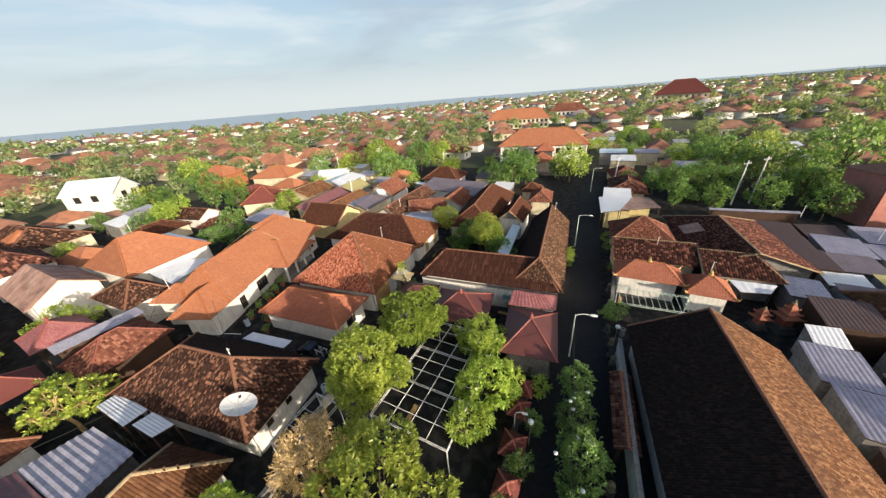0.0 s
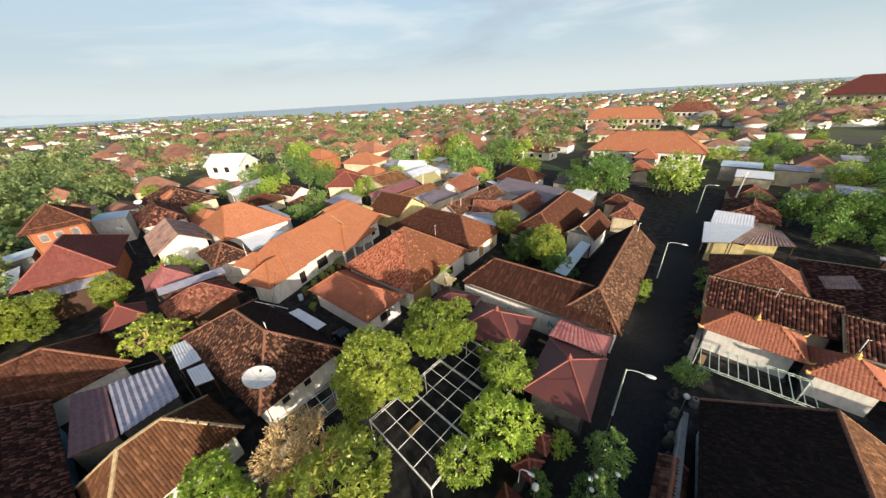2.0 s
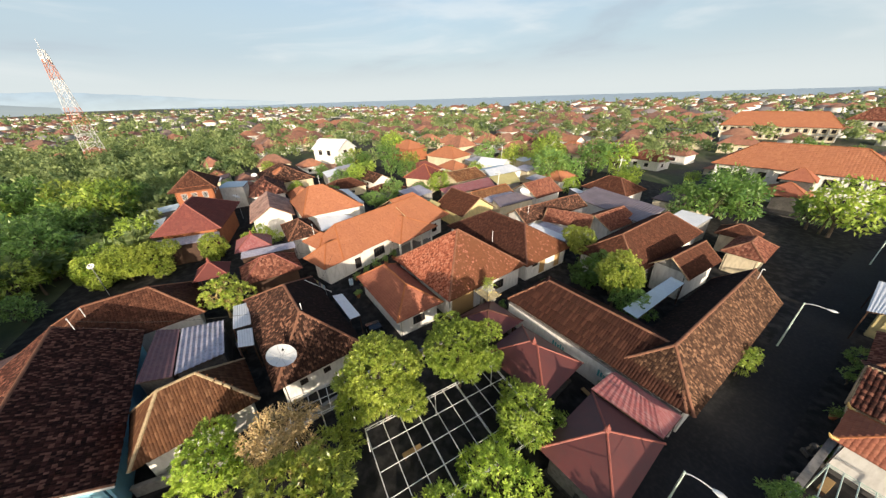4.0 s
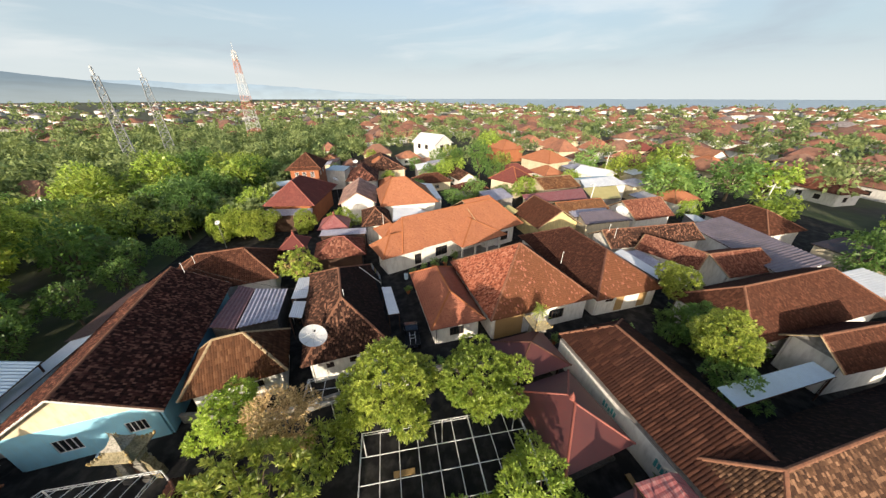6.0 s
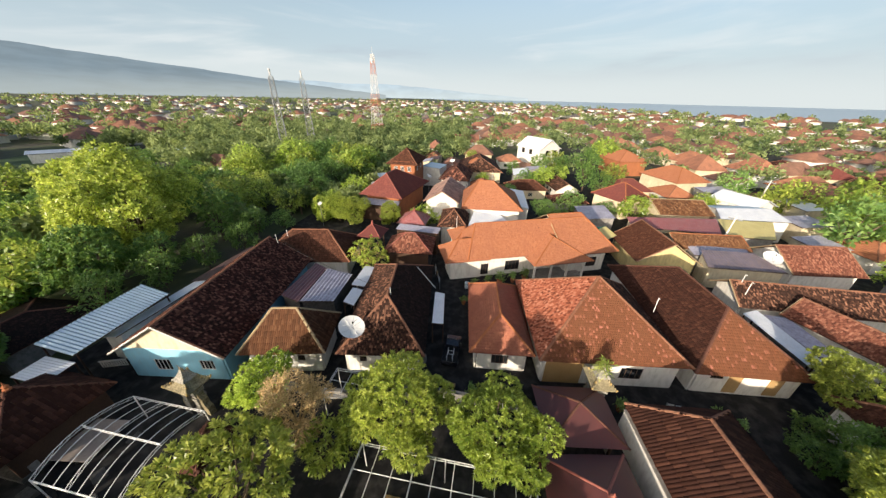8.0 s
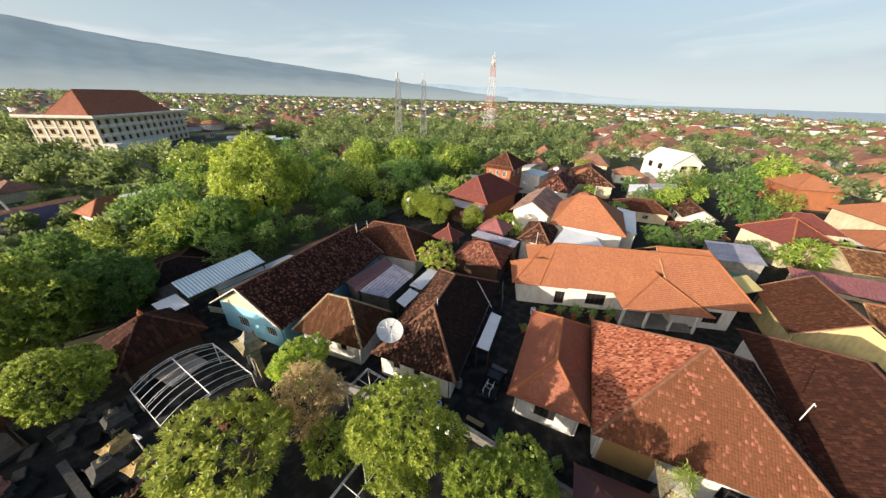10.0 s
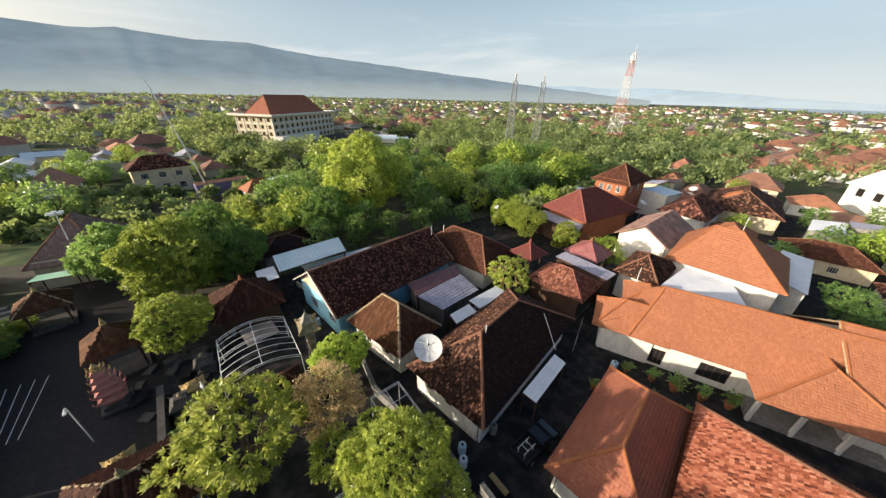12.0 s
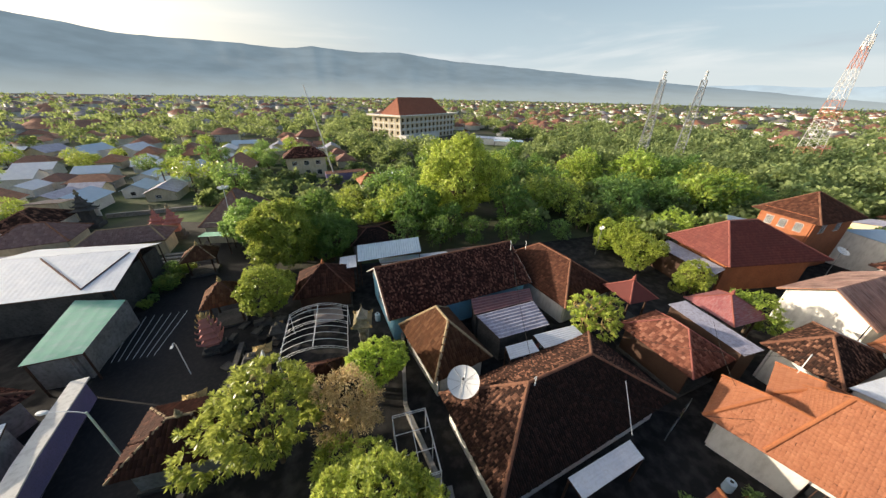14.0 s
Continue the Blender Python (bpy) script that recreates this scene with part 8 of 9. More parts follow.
tree(-25.2, 49.8, 6.6, 2.8, 1.4, seed=43, lobes=6, label="bright green tree beside the brown roofed house", **LIME)
tree(-20.6, 47.4, 4.0, 2.4, 0.8, leaf="leaf_dark", seed=44, lobes=5, per_m2=8, label="dark low shrubs in the school yard", name="shrub")
for i, (x, y, h, r) in enumerate(((-19.6, 53.2, 3.2, 1.8), (-17.2, 51.2, 2.8, 1.6), (-22.8, 55.4, 3.4, 1.8), (-20.2, 44.6, 2.6, 1.7), (-22.6, 46.2, 2.4, 1.4))):
    tree(x, y, h, r, 0.3, leaf="leaf_dark", seed=90 + i, lobes=7, per_m2=8, length=0.24, label="dark green shrub in the school yard", group="yard shrubs", r0=0.07, name="shrub")
tree(-4.6, -13.4, 6.8, 3.2, 1.4, seed=45, lobes=13, label="neatly rounded bright green tree in the temple yard", **BRIGHT)
tree(-5.2, -27.5, 10.5, 5.4, 0.3, leaf="leaf_bright", seed=46, lobes=16, per_m2=7.5, per=14, length=0.4, width=0.17, label="large dark green spreading tree", r0=0.3)
tree(-9.8, -34.0, 10.0, 4.6, 0.3, leaf="leaf_dark", seed=59, lobes=13, per_m2=6, per=14, length=0.4, width=0.17, label="dark green tree behind a spreading one", r0=0.25)
tree(1.6, -34.0, 9.0, 4.2, 0.3, leaf="leaf_mid", seed=47, lobes=13, per_m2=7.5, per=14, length=0.4, width=0.17, label="green tree beside the meeting hall", r0=0.25)
tree(-11.6, -26.6, 8.4, 4.2, 0.3, leaf="leaf_dark", seed=48, lobes=13, per_m2=7, per=14, length=0.4, width=0.17, label="dark green tree beside the sheds", r0=0.25)
tree(-38.8, -40.0, 18.0, 8.4, 1.0, leaf="leaf_lime", seed=49, lobes=18, per_m2=3.2, per=14, length=0.55, width=0.24, label="very large spreading mango-like tree", r0=0.55, scatter=0.15)
tree(-27.5, -33.5, 10.0, 5.0, 0.4, leaf="leaf_dark", seed=50, lobes=13, per_m2=4, per=14, length=0.45, width=0.2, label="dark green tree under a taller one", r0=0.3)
tree(-40.2, -0.4, 5.6, 2.9, 2.0, leaf="leaf_lime", seed=51, lobes=8, per_m2=3.4, per=12, length=0.5, width=0.15, whorl=True, label="open frangipani-like tree with yellow-green tips", twigs=True, bark="bark_pale")
tree(-60.0, -3.4, 5.6, 2.6, 0.3, seed=52, lobes=7, label="rounded light green tree before the maroon roofed house", **LIME)
tree(-59.6, -11.4, 6.0, 3.2, 0.1, seed=53, lobes=6, label="light green clipped tree by the lane", **LIME)
tree(-60.2, -15.4, 6.4, 3.2, 0.1, seed=54, lobes=7, label="tall light green clipped tree by the lane", **LIME)
tree(-60.0, -19.2, 5.6, 2.8, 0.1, seed=55, lobes=6, label="light green hedge tree by the lane", **LIME)
tree(-59.4, 4.4, 5.8, 2.6, 0.8, leaf="leaf_bright", seed=56, lobes=6, per_m2=7, label="green shrub tree beside the white gable")
tree(-66.0, 32.0, 5.0, 3.6, 0.8, leaf="leaf_dark", seed=57, lobes=6, per_m2=6, label="olive bushy garden behind the orange house")
tree(-72.0, 30.0, 4.6, 3.4, 0.8, leaf="leaf_mid", seed=58, lobes=6, per_m2=6, label="olive bushy garden behind the orange house")
# plants that sprout from the mossy shrine
ob = thing("grass_tuft", -22.7, 29.0, 5.0, 0, "tuft of yellowish grass on a mossy shrine", "plant", "tufts")
rng_t = np.random.default_rng(3)
part("tuft", quads_mesh("tuft", leaves_at(rng_t, rng_t.normal(0, 0.25, (40, 3)), np.tile([[0, 0, 1.0]], (40, 1)), 6, 0.7, 0.06, 0.05, 0.4)), M["leaf_lime"], ob)

# white flowers on the street shrubs and potted plants
for k in range(14):
    ob = thing("flower", 1.3 + rng_t.uniform(-1.2, 1.2), 15.5 + rng_t.uniform(-5, 5), 0, 0, "white flower cluster on a street shrub", "flower", "flowers")
    ob.location.z = 3.6 + rng_t.uniform(-0.3, 0.5)
    bm = bmesh.new()
    lathe(bm, [(0.03, -0.1), (0.14, 0.0), (0.16, 0.05), (0.05, 0.12)], 6)
    part("petals", bm, M["white_paint"], ob)


def potted(x, y, s):
    ob = thing("potted_plant", x, y, 0.012, 0, "small potted green plant in a yard", "plant", "potted plants")
    bm = bmesh.new()
    lathe(bm, [(0.16 * s, 0), (0.24 * s, 0.35 * s), (0.27 * s, 0.4 * s), (0.2 * s, 0.41 * s)], 10)
    part("pot", bm, M["wall_brick"], ob)
    pts = rng_t.normal(0, 0.16 * s, (26, 3)) + [0, 0, 0.75 * s]
    part("foliage", quads_mesh("foliage", leaves_at(rng_t, pts, np.tile([[0, 0, 1.0]], (26, 1)), 6, 0.3 * s, 0.1 * s, 0.08)), M["leaf_mid"], ob)


for x, y, s in ((-35.5, 15.6, 1.2), (-37.5, 17.2, 1.4), (-38.4, 19.5, 1.3), (-39.0, 22.0, 1.2), (-22.2, 22.4, 1.0), (-21.6, 18.0, 1.1), (-22.6, 31.5, 1.2), (-23.2, 39.5, 1.3), (-22.4, 41.0, 1.2), (-8.0, 31.6, 1.0),
                (-20.4, -3.0, 1.0), (-12.8, -2.4, 1.2), (-4.0, -2.0, 1.1), (-41.6, 20.4, 1.8), (-42.6, 22.4, 1.5), (-41.2, 18.6, 1.3), (-43.6, 24.2, 1.6), (-40.2, 16.6, 1.2), (3.6, 46.0, 1.1), (4.2, 40.5, 1.1)):
    potted(x, y, s)

# ---- repeated trees of the town and the woods ----
protos = []
PROTO = [("leaf_mid", 8.0, 4.0, 1.6, 11, 2.6), ("leaf_bright", 7.0, 3.4, 1.0, 10, 2.6), ("leaf_bright", 9.0, 4.2, 1.6, 8, 2.6), ("leaf_mid", 6.0, 3.2, 0.6, 10, 2.8), ("leaf_lime", 6.5, 3.2, 0.8, 10, 2.6), ("leaf_dark", 10.5, 3.6, 1.6, 9, 2.6)]
for i, (leaf, h, r, b, lo, den) in enumerate(PROTO):
    t = tree(-30 - 9 * i, -60 - 5 * i, h, r, b, leaf=leaf, seed=70 + i, lobes=lo, per_m2=den * 0.5, per=6, length=0.82, width=0.35, scatter=0.3, bunch=2.4, gaps=0.2,
             label="leafy green tree of the surrounding woods", group="wood trees", r0=0.22)
    protos.append(t)


def blocked(x, y, boxes, margin):
    return any(x0 - margin < x < x1 + margin and y0 - margin < y < y1 + margin for x0, x1, y0, y1 in boxes)


# what is already built, as boxes of the plan
KEEP = [(-60, 12, -26, 62), (-48, 24, 44, 80), (0, 42, 8, 74), (-92, -58, -14, 28), (-122, -86, -14, 22), (-158, -138, 22, 42), (-108, -92, 62, 76), (-130, -114, 54, 69), (-78, -58, 36, 78), (-40, 0, 88, 132),
        (6, 30, -30, -4), (-4, 16, -56, -26), (10, 32, -66, -32), (38, 48, -70, -62), (-9, 8, -97, -80), (-30, -6, -82, -60), (-48, -28, -50, -30), (-114, -36, -222, -122), (-108, -52, -130, -102), (-36, 0, 82, 95), (-3, 3, 60, 130),
        (40, 54, 74, 88), (-84, -66, 68, 78), (-70, -22, 200, 216), (-30, 8, 226, 246), (28, 82, 214, 256), (-130, -108, -120, -104), (-10, 4, -40, -20), (-18, -14, -84, -74), (-45, -41, 80, 88)]
rng_f = np.random.default_rng(11)


def share_of_houses(az, r):
    """How built-up the land is in each direction."""
    if az < 58:
        return 0.46 if r < 260 else 0.42
    if az < 96:
        return 0.45 if r < 88 else (0.10 if r < 175 else 0.5)
    if az < 165:
        return 0.02 if r < 215 else 0.55
    if az < 182:
        return 0.06 if r < 230 else 0.3
    return 0.8 if r < 190 else 0.12


house_protos, far_protos = [], []
KINDS = [("tile_red", "wall_white", 12, 9, 3.3, 6.2, 4, 4), ("tile_brown", "wall_cream", 13, 9, 3.3, 6.0, 4, 4), ("tile_orange", "wall_white", 11, 9.5, 3.4, 6.2, 4.4, 4.4), ("tile_old", "wall_white", 14, 9, 3.2, 6.0, 0, 0),
         ("tile_maroon", "wall_cream", 12, 10, 3.6, 6.8, 4.6, 4.6), ("tile_dark", "wall_grey", 13, 8.5, 3.2, 5.6, 3.5, 3.5)]
for i, (tile, wall, L, W, e, r, hl, hr) in enumerate(KINDS):
    lab = {"tile_red": "white house with a red tile roof in the town", "tile_brown": "cream house with a brown tile roof in the town", "tile_orange": "white house with an orange tile roof in the town",
           "tile_old": "white gabled house with old mottled tiles in the town", "tile_maroon": "cream house with a maroon roof in the town", "tile_dark": "grey house with a dark tile roof in the town"}[tile]
    house_protos.append(house(-60 - 17 * i, 131, 0, L, W, e, r, hl, hr, tile, "cap", wall, label=lab, group="town houses", tw=0.5, tl=0.52, arch=0.07,
                              windows=(("s", 2, 3.4, 1, 2.3), ("s", 6, 7.4, 1, 2.3), ("e", 2, 3.4, 1, 2.3))))
    far_protos.append(house(-60 - 17 * i, 149, 0, L, W, e, r, hl, hr, tile, "cap", wall, near=False, label=lab, group="town houses", windows=(("s", 2, 3.4, 1, 2.3), ("s", 6, 7.4, 1, 2.3))))
for i, (tin, wall) in enumerate((("tin_white", "wall_white"), ("tin_blue", "wall_white"), ("tin_grey", "wall_cream"))):
    lab = ("white walled house with a pale metal gable roof", "white walled house with a light blue metal gable roof", "cream house with a grey metal gable roof")[i]
    far_protos.append(house(70 + 14 * i, -140, 80, 11, 8.5, 3.0, 5.2, 0, 0, tin, "cap", wall, near=False, label=lab, group="town houses", windows=(("s", 2, 3.4, 1, 2.3), ("e", 2, 3.4, 1, 2.3))))
    house_protos.append(far_protos[-1])
    KINDS.append((tin, wall, 11, 8.5, 3.0, 5.2, 0, 0))
TINS = ["tin_white", "tin_grey", "tin_blue", "tin_rust"]
wood_spots, far_roofs, far_greys = [], [], []
n_house = n_tree = 0
rng_k = np.random.default_rng(31)
# closely packed lots, each with a house, a shed or a tree
LOTS = [((-98, -44, 26, 92), 110, 0.25, 0.14), ((4, 80, 66, 150), 150, 0.25, 0.2), ((-48, 4, 66, 92), 60, 0.3, 0.12), ((-135, -58, -16, 32), 90, 0.2, 0.08), ((30, 110, -150, -30), 170, 0.06, 0.16), ((-14, 30, -150, -98), 40, 0.05, 0.3), ((20, 48, 14, 66), 50, 0.4, 0.05),
        ((-40, 24, 112, 200), 90, 0.15, 0.25), ((-8, 26, -125, -96), 16, 0.6, 0.2), ((26, 70, -28, 10), 40, 0.4, 0.1)]
LANES = [(-4.2, 2.6, -40, 130), (-27, -4, 76, 97), (9, 44, 66, 106), (-9, -4, 54, 77), (-74, -60, 26, 36), (-34, 4, 86, 97), (9, 40, -72, -48), (16, 26, -70, -56)]
for (x0, x1, y0, y1), tries, p_shed, p_tree in LOTS:
    for k in range(tries * 6):
        x, y = rng_k.uniform(x0, x1), rng_k.uniform(y0, y1)
        u = rng_k.random()
        s = rng_k.uniform(0.68, 1.0)
        rz = rng_k.choice([0, 90]) + rng_k.normal(6, 4)
        kind = int(rng_k.integers(0, 6))
        if y < -28 and x > -10 and rng_k.random() < 0.6:
            kind = int(rng_k.integers(6, 9))
        if any(a0 < x < a1 and b0 < y < b1 for a0, a1, b0, b1 in LANES):
            continue
        if u < p_shed:
            w, d = rng_k.uniform(2.4, 5.0), rng_k.uniform(2.0, 3.6)
            if not free_spot(x, y, 0, w, d, 0.2):
                continue
            h = rng_k.uniform(3.2, 4.2)
            tin_sheet("shed", [(x - w, y - d, h), (x + w, y - d, h), (x + w, y + d, h + 0.7), (x - w, y + d, h + 0.7)], TINS[kind % 4], "small metal roofed shed with block walls between houses", "town sheds", 0.4, walls="wall_grey" if kind < 3 else "wall_cream")
        elif u < p_shed + p_tree:
            if not free_spot(x, y, 0, 2.2 * s, 2.2 * s):
                continue
            stand(x, y, 0, 2.2 * s, 2.2 * s)
            c = copy_thing(protos[kind % 6], pose(x, y, 0, 0, 0, rng_k.uniform(0, 360)))
            c.scale = (s * 0.85, s * 0.85, s * 0.8)
        else:
            L, W = KINDS[kind][2] * s, KINDS[kind][3] * s
            if not free_spot(x, y, rz, L / 2, W / 2, 0.5):
                continue
            stand(x, y, rz, L / 2, W / 2)
            c = copy_thing((house_protos if math.hypot(x + 15, y - 15) < 95 else far_protos)[kind], pose(x, y, 0, 0, 0, rz))
            c.scale = (s, s, s * rng_k.uniform(0.8, 1.0))
cell = 12.0
for gx in range(-24, 20):
    for gy in range(-24, 24):
        x, y = -15 + (gx + rng_f.uniform(0.2, 0.8)) * cell, 15 + (gy + rng_f.uniform(0.2, 0.8)) * cell
        dx, dy = x + 15, y - 15
        r = math.hypot(dx, dy)
        if r < 40 or r > 280:
            continue
        az = math.degrees(math.atan2(-dx, dy))
        if az < -70:
            az += 360
        if 262 < az < 290:
            continue
        p = share_of_houses(az, r)
        if rng_f.random() < p:
            if blocked(x, y, KEEP, 7.5) or r < 62 or not free_spot(x, y, 0, 6, 5):
                continue
            s = rng_f.uniform(0.8, 1.25)
            rz = rng_f.choice([0, 90]) + rng_f.normal(8, 7)
            if r < 190 and n_house < 230:
                k = int(rng_f.integers(0, 6))
                if az > 182 and rng_f.random() < 0.45:
                    h = rng_f.uniform(3.6, 5)
                    w, d = rng_f.uniform(4, 7), rng_f.uniform(3, 5)
                    mt = TINS[int(rng_f.integers(0, 4))]
                    tin_sheet("shed", [(x - w, y - d, h), (x + w, y - d, h), (x + w, y + d, h + 0.9), (x - w, y + d, h + 0.9)], mt, "metal roofed shed in the hazy part of town", "town sheds", 0.7)
                else:
                    c = copy_thing((house_protos if r < 105 else far_protos)[k], pose(x, y, 0, 0, 0, rz))
                    c.scale = (s, s, s * rng_f.uniform(0.95, 1.25))
                n_house += 1
            else:
                far_roofs.append((x, y, rz, s))
        else:
            if blocked(x, y, KEEP, 2.5) or not free_spot(x, y, 0, 2, 2):
                continue
            lush = 96 < az < 182
            for q in range(4 if lush else 1):
                xx, yy = x + rng_f.uniform(-5, 5), y + rng_f.uniform(-5, 5)
                if blocked(xx, yy, KEEP, 2.0):
                    continue
                s = rng_f.uniform(0.7, 1.35) * (0.85 if r < 90 else 1.05)
                if r < 110 and n_tree < 105:
                    c = copy_thing(protos[int(rng_f.integers(0, 6))], pose(xx, yy, 0, 0, 0, rng_f.uniform(0, 360)))
                    c.scale = (s * rng_f.uniform(0.9, 1.2), s, s * rng_f.uniform(0.8, 1.15))
                    n_tree += 1
                else:
                    wood_spots.append((xx, yy, s * 4.2, s * 7.2))

# undergrowth of the woods
for k in range(900):
    az = rng_f.uniform(98, 180)
    r = 48 + 190 * rng_f.random() ** 0.7
    x, y = polar(az, r)
    if blocked(x, y, KEEP, 1.0) or not free_spot(x, y, 0, 1, 1):
        continue
    wood_spots.append((x, y, rng_f.uniform(1.8, 3.4), rng_f.uniform(3.0, 6.5)))

# garden plots between the temple and the woods
for k in range(150):
    x, y = rng_f.uniform(-32, 26), rng_f.uniform(-92, -44)
    if not free_spot(x, y, 0, 1.2, 1.2) or (9 < x < 40 and -62 < y < -46) or x > 5 and y > -56:
        continue
    wood_spots.append((x, y, rng_f.uniform(1.2, 2.4), rng_f.uniform(1.6, 3.6)))

# trees that stand out in the town
for i, (x, y, s) in enumerate(((-64, 83, 1.35), (-70, 88, 1.5), (-78, 98, 1.4), (-62, 92, 1.1), (-87, 87, 1.1), (-96, 83, 1.1), (-45, 92, 1.1), (-22.5, 92, 1.05), (-26, 95, 0.95), (-22.0, 85, 1.0), (-25.5, 81.5, 0.85), (-18.5, 88.5, 0.9), (-7.7, 97, 1.2), (-11, 99, 1.05), (-88, 92, 1.3), (-31, 90, 0.7), (12.5, 88, 0.7), (16, 87.5, 0.75), (19.5, 88.5, 0.75), (23, 88.5, 0.75), (27, 90.5, 0.7), (38, 86, 0.8), (40, 92, 1.1), (34, 98, 1.0), (16, 79, 0.6), (22, 77.5, 0.6), (30, 79, 0.7), (38, 77, 0.7), (30, 112, 1.7), (38, 116, 1.6), (50, 104, 1.8), (56, 96, 1.5), (-140, 62, 1.3),
                             (-150, 60, 1.2), (-128, 40, 1.1), (-120, 34, 0.9), (-105, 38, 0.9), (-98, 32, 0.8), (-28, -48, 1.2), (-16, -50, 0.9), (14, -70, 1.1), (22, -80, 1.0), (30, -84, 0.9), (-54, -25, 0.6), (-61, -28, 0.9), (-70, -27, 1.1),
                             (-48, -26, 0.6), (-30, -26, 0.6), (-46, -32, 1.0), (-60, -40, 1.3), (-72, -30, 1.2), (-14, -42, 0.9), (-24, -27.5, 0.6), (-36, -25, 0.58), (-42, -23.5, 0.55), (-33, -29, 0.7))):
    c = copy_thing(protos[5 if -52 < x < -22 and -36 < y < -20 or 9 < x < 44 and 74 < y < 100 or -30 < x < -15 and 78 < y < 97 else i % 5], pose(x, y, 0, 0, 0, 37 * i))
    c.scale = (s, s, s)

# creepers and low plants before the dark shed wall and the temple steps
rng_h = np.random.default_rng(77)
for k in range(16):
    x, y = rng_h.uniform(9.5, 16.5), rng_h.uniform(-29.0, -19.0)
    if x > 12.0 and y > -28.6:
        x = rng_h.uniform(9.2, 11.6)
    sc = rng_h.uniform(0.16, 0.3)
    c = copy_thing(protos[2 + k % 4], pose(x, y, 0, 0, 0, 60 * k))
    c.scale = (sc, sc, sc * 0.8)

# banana clump and palms
for i, (x, y, s, h) in enumerate(((-10, -60, 3.0, 1.6), (-4, -66, 3.0, 1.6), (-16, -63, 3.2, 1.8), (-7, -72, 3.0, 1.6), (2, -74, 3.0, 1.6), (-16.5, -49, 2.6, 1.2), (-20, -52, 2.8, 1.4), (-13, -53, 2.4, 1.0), (-24, -47, 2.6, 1.2), (-18, -57, 2.8, 1.3), (-28, -55, 2.6, 1.2), (-62, -26, 2.6, 2.2), (-68, -34, 2.8, 2.4), (-76, -38, 2.8, 2.2),
                                (26, -76, 3.0, 6.0), (33, -78, 3.0, 5.6), (-9, 98, 3.2, 5.0), (24, 100, 3.2, 5.5))):
    rng_p = np.random.default_rng(200 + i)
    banana = h < 3
    ob = thing("banana_plant" if banana else "palm", x, y, 0, 0, "green banana plant with broad arching leaves" if banana else "palm with arching feathery fronds", "plant" if banana else "palm", "bananas" if banana else "palms")
    bm = bmesh.new()
    tube(bm, [(0, 0, 0), (0.1, 0, h * 0.5), (0, 0.1, h)], [0.2, 0.16, 0.13], 8)
    part("trunk", bm, M["bark"], ob)
    fr = palm_mesh(rng_p, 9 if banana else 14, s, 1.0, 0.75 if banana else 1.0, 8 if banana else 14, 0.3 if banana else 0.4)
    fr[..., 2] += h
    part("fronds", quads_mesh("fronds", fr), M["leaf_bright"], ob)

# ---- far woods and far roofs, each one mesh ----
for k in range(5200):
    u = rng_f.random()
    r = 280 + 1500 * u ** 1.5
    az = rng_f.uniform(-62, 236)
    coast_r = np.interp(az, [a for a, _ in coast], [q for _, q in coast]) if az < 102 else 9999
    if r > coast_r - 15:
        continue
    x, y = polar(az, r)
    if blocked(x, y, KEEP, 8):
        continue
    p = 0.48 if az < 165 else (0.5 if r > 420 else 0.24)
    if rng_f.random() < p:
        (far_greys if (rng_f.random() < (0.12 if az < 182 else 0.5)) else far_roofs).append((x, y, rng_f.uniform(0, 90), rng_f.uniform(0.9, 1.5)))
    else:
        s = rng_f.uniform(0.8, 1.4) * (1 + r / 2500)
        wood_spots.append((x, y, 4.2 * s, 6.2 * s))


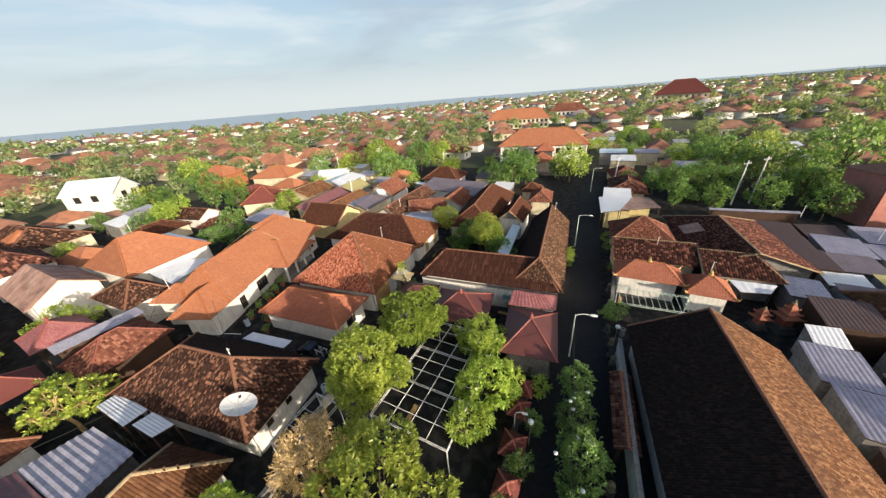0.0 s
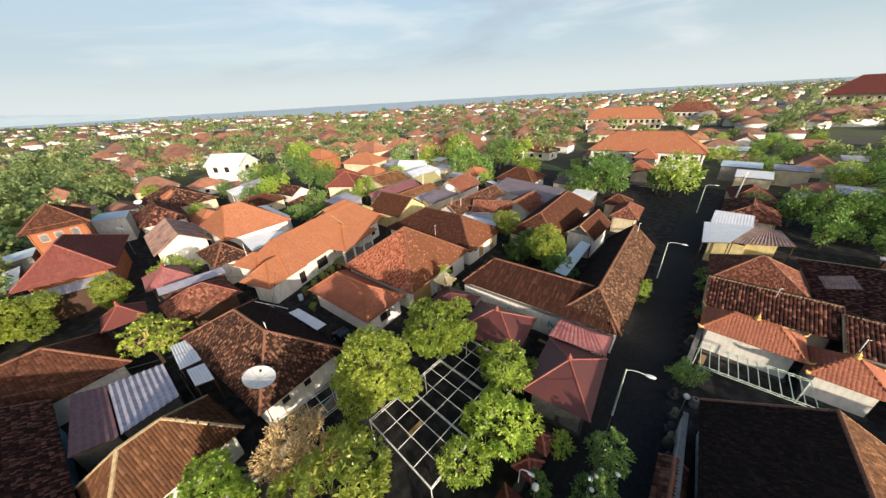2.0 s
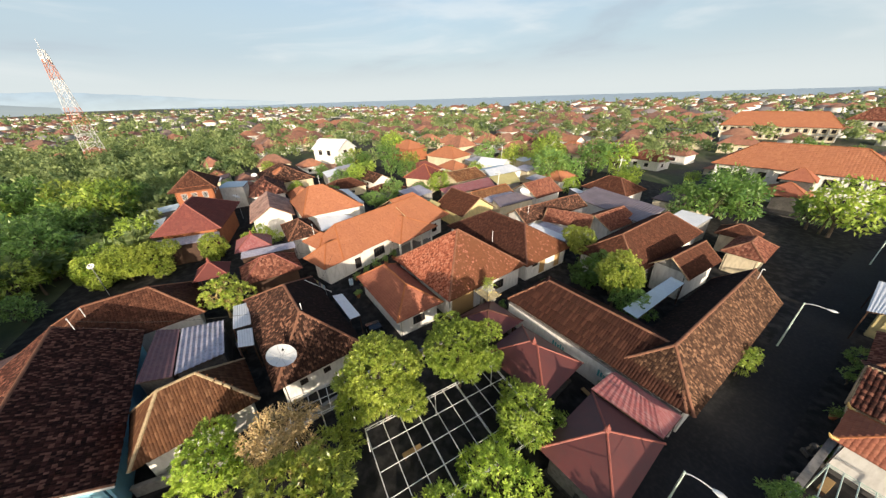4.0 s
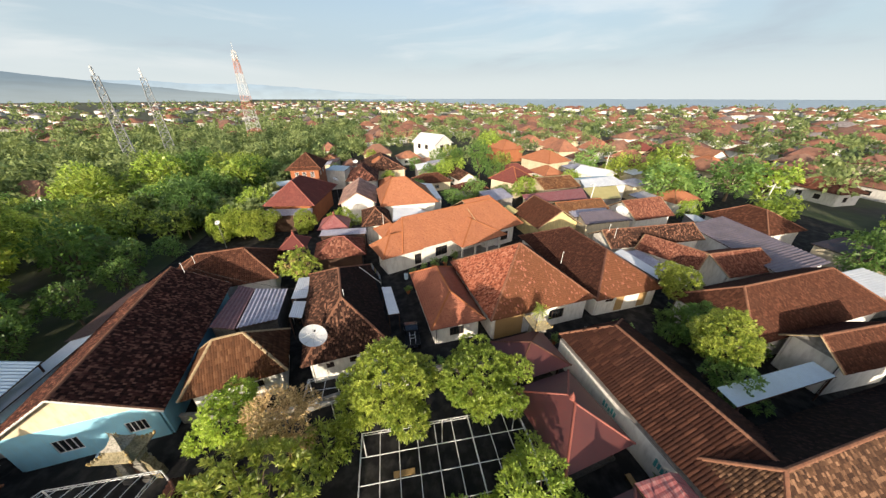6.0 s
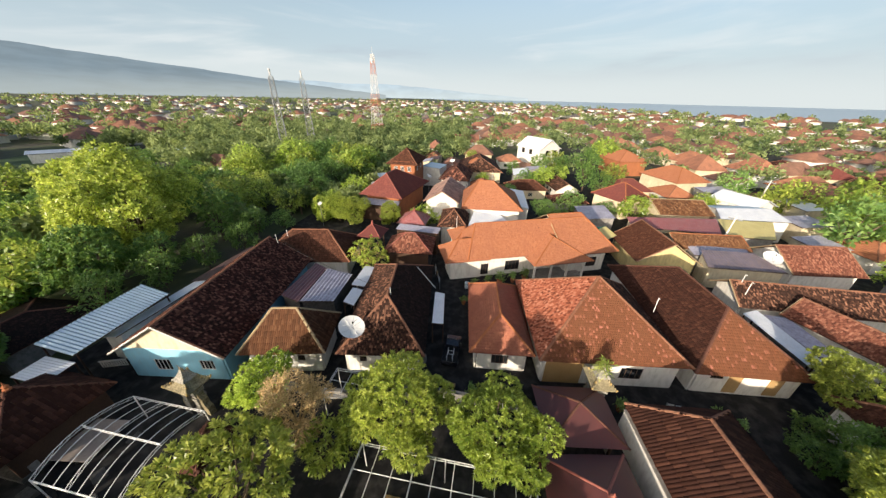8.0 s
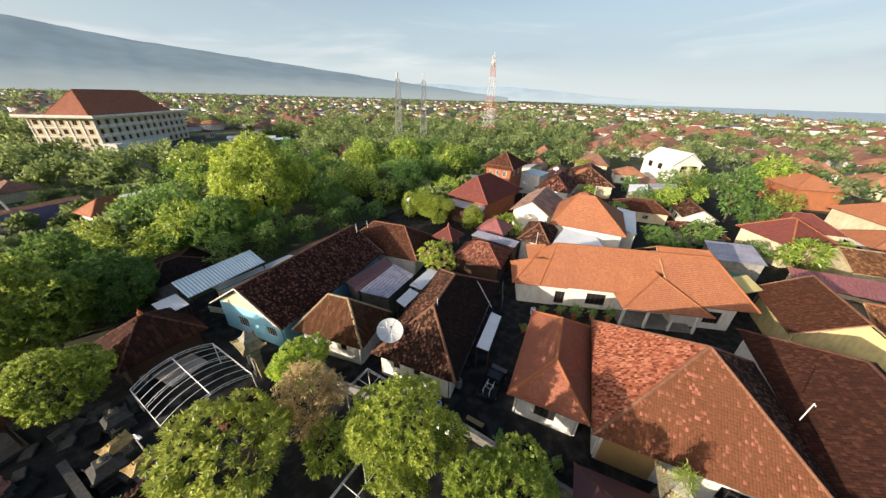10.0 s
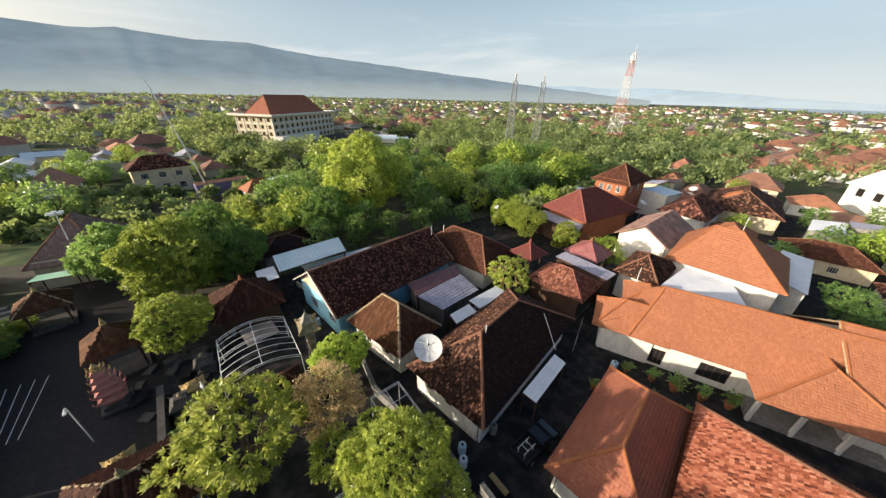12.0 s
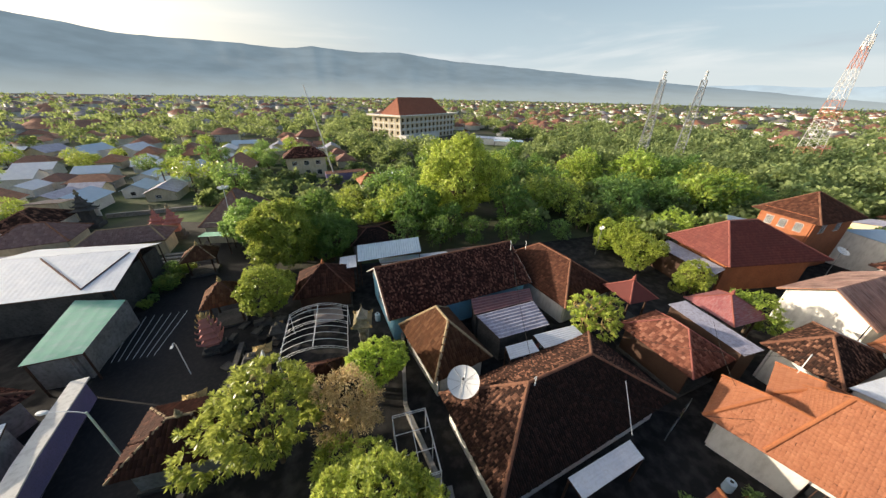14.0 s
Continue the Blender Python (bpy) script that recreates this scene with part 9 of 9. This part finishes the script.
def far_houses(name, spots, roof_material, label):
    ob = tagged(new(name), label, "houses", kind="stuff")
    wv, wf, rv, rf = [], [], [], []
    for x, y, rz, s in spots:
        a, b, e, h = 5.5 * s, 4.2 * s, 3.4 * s, 6.0 * s
        c, sn = math.cos(radians(rz)), math.sin(radians(rz))

        def put(px, py, pz):
            return (x + px * c - py * sn, y + px * sn + py * c, pz)
        i = len(wv)
        for zz in (0, e):
            wv += [put(-a, -b, zz), put(a, -b, zz), put(a, b, zz), put(-a, b, zz)]
        wf += [(i, i + 1, i + 5, i + 4), (i + 1, i + 2, i + 6, i + 5), (i + 2, i + 3, i + 7, i + 6), (i + 3, i, i + 4, i + 7)]
        i = len(rv)
        o = 0.7
        rv += [put(-a - o, -b - o, e), put(a + o, -b - o, e), put(a + o, b + o, e), put(-a - o, b + o, e), put(-a * 0.35, 0, h), put(a * 0.35, 0, h), put(a * 0.35, 0.02, h), put(-a * 0.35, 0.02, h)]
        rf += [(i, i + 1, i + 5, i + 4), (i + 2, i + 3, i + 7, i + 6), (i + 1, i + 2, i + 6, i + 5), (i + 3, i, i + 4, i + 7)]
    part("walls", grid_mesh("walls", np.array(wv), np.array(wf)), M["wall_white"], ob)
    part("roofs", grid_mesh("roofs", np.array(rv), np.array(rf)), M[roof_material], ob)


far_houses("far_town", far_roofs, "far_tile", "many far red and brown roofed houses")
far_houses("far_sheds", far_greys, "far_grey", "many far grey and white roofed buildings")

rng_w = np.random.default_rng(77)
spots = np.array(wood_spots)
k = len(spots)
dist = np.hypot(spots[:, 0] + 15, spots[:, 1] - 15)
chunks = []
for near_band, per, size in ((dist < 200, 150, 0.85), ((dist >= 200) & (dist < 290), 110, 1.1), ((dist >= 290) & (dist < 420), 62, 1.6), ((dist >= 420) & (dist < 800), 34, 2.2), (dist >= 800, 17, 3.5)):
    sp = spots[near_band]
    n = len(sp)
    if not n:
        continue
    # each crown is a handful of bunches
    lobes = 7
    ang = rng_w.uniform(0, 6.28, (n, lobes))
    out = sp[:, 2:3] * rng_w.uniform(0.25, 0.75, (n, lobes))
    centre = np.stack([sp[:, 0:1] + np.cos(ang) * out, sp[:, 1:2] + np.sin(ang) * out, sp[:, 3:4] * rng_w.uniform(0.42, 0.86, (n, lobes))], 2)
    wide = sp[:, 2:3] * rng_w.uniform(0.28, 0.52, (n, lobes))
    which = rng_w.integers(0, lobes, (n, per))
    d = rng_w.normal(size=(n, per, 3))
    d /= np.linalg.norm(d, axis=2)[..., None]
    d[..., 2] = np.abs(d[..., 2]) * 1.15 - 0.3
    row = np.arange(n)[:, None]
    P = centre[row, which] + d * (wide[row, which] * rng_w.uniform(0.8, 1.05, (n, per)))[..., None]
    P[..., 2] = np.clip(P[..., 2], 0.3, None)
    chunks.append(leaves_at(rng_w, P.reshape(-1, 3), d.reshape(-1, 3), 1, 1.5 * size, 0.95 * size, 0.2, 0.2))
wood = quads_mesh("far_woods", np.concatenate(chunks))
wood.materials.append(M["leaf_far"])
tagged(new("far_woods", wood), "far green woods and garden trees of the plain", "trees", kind="stuff")
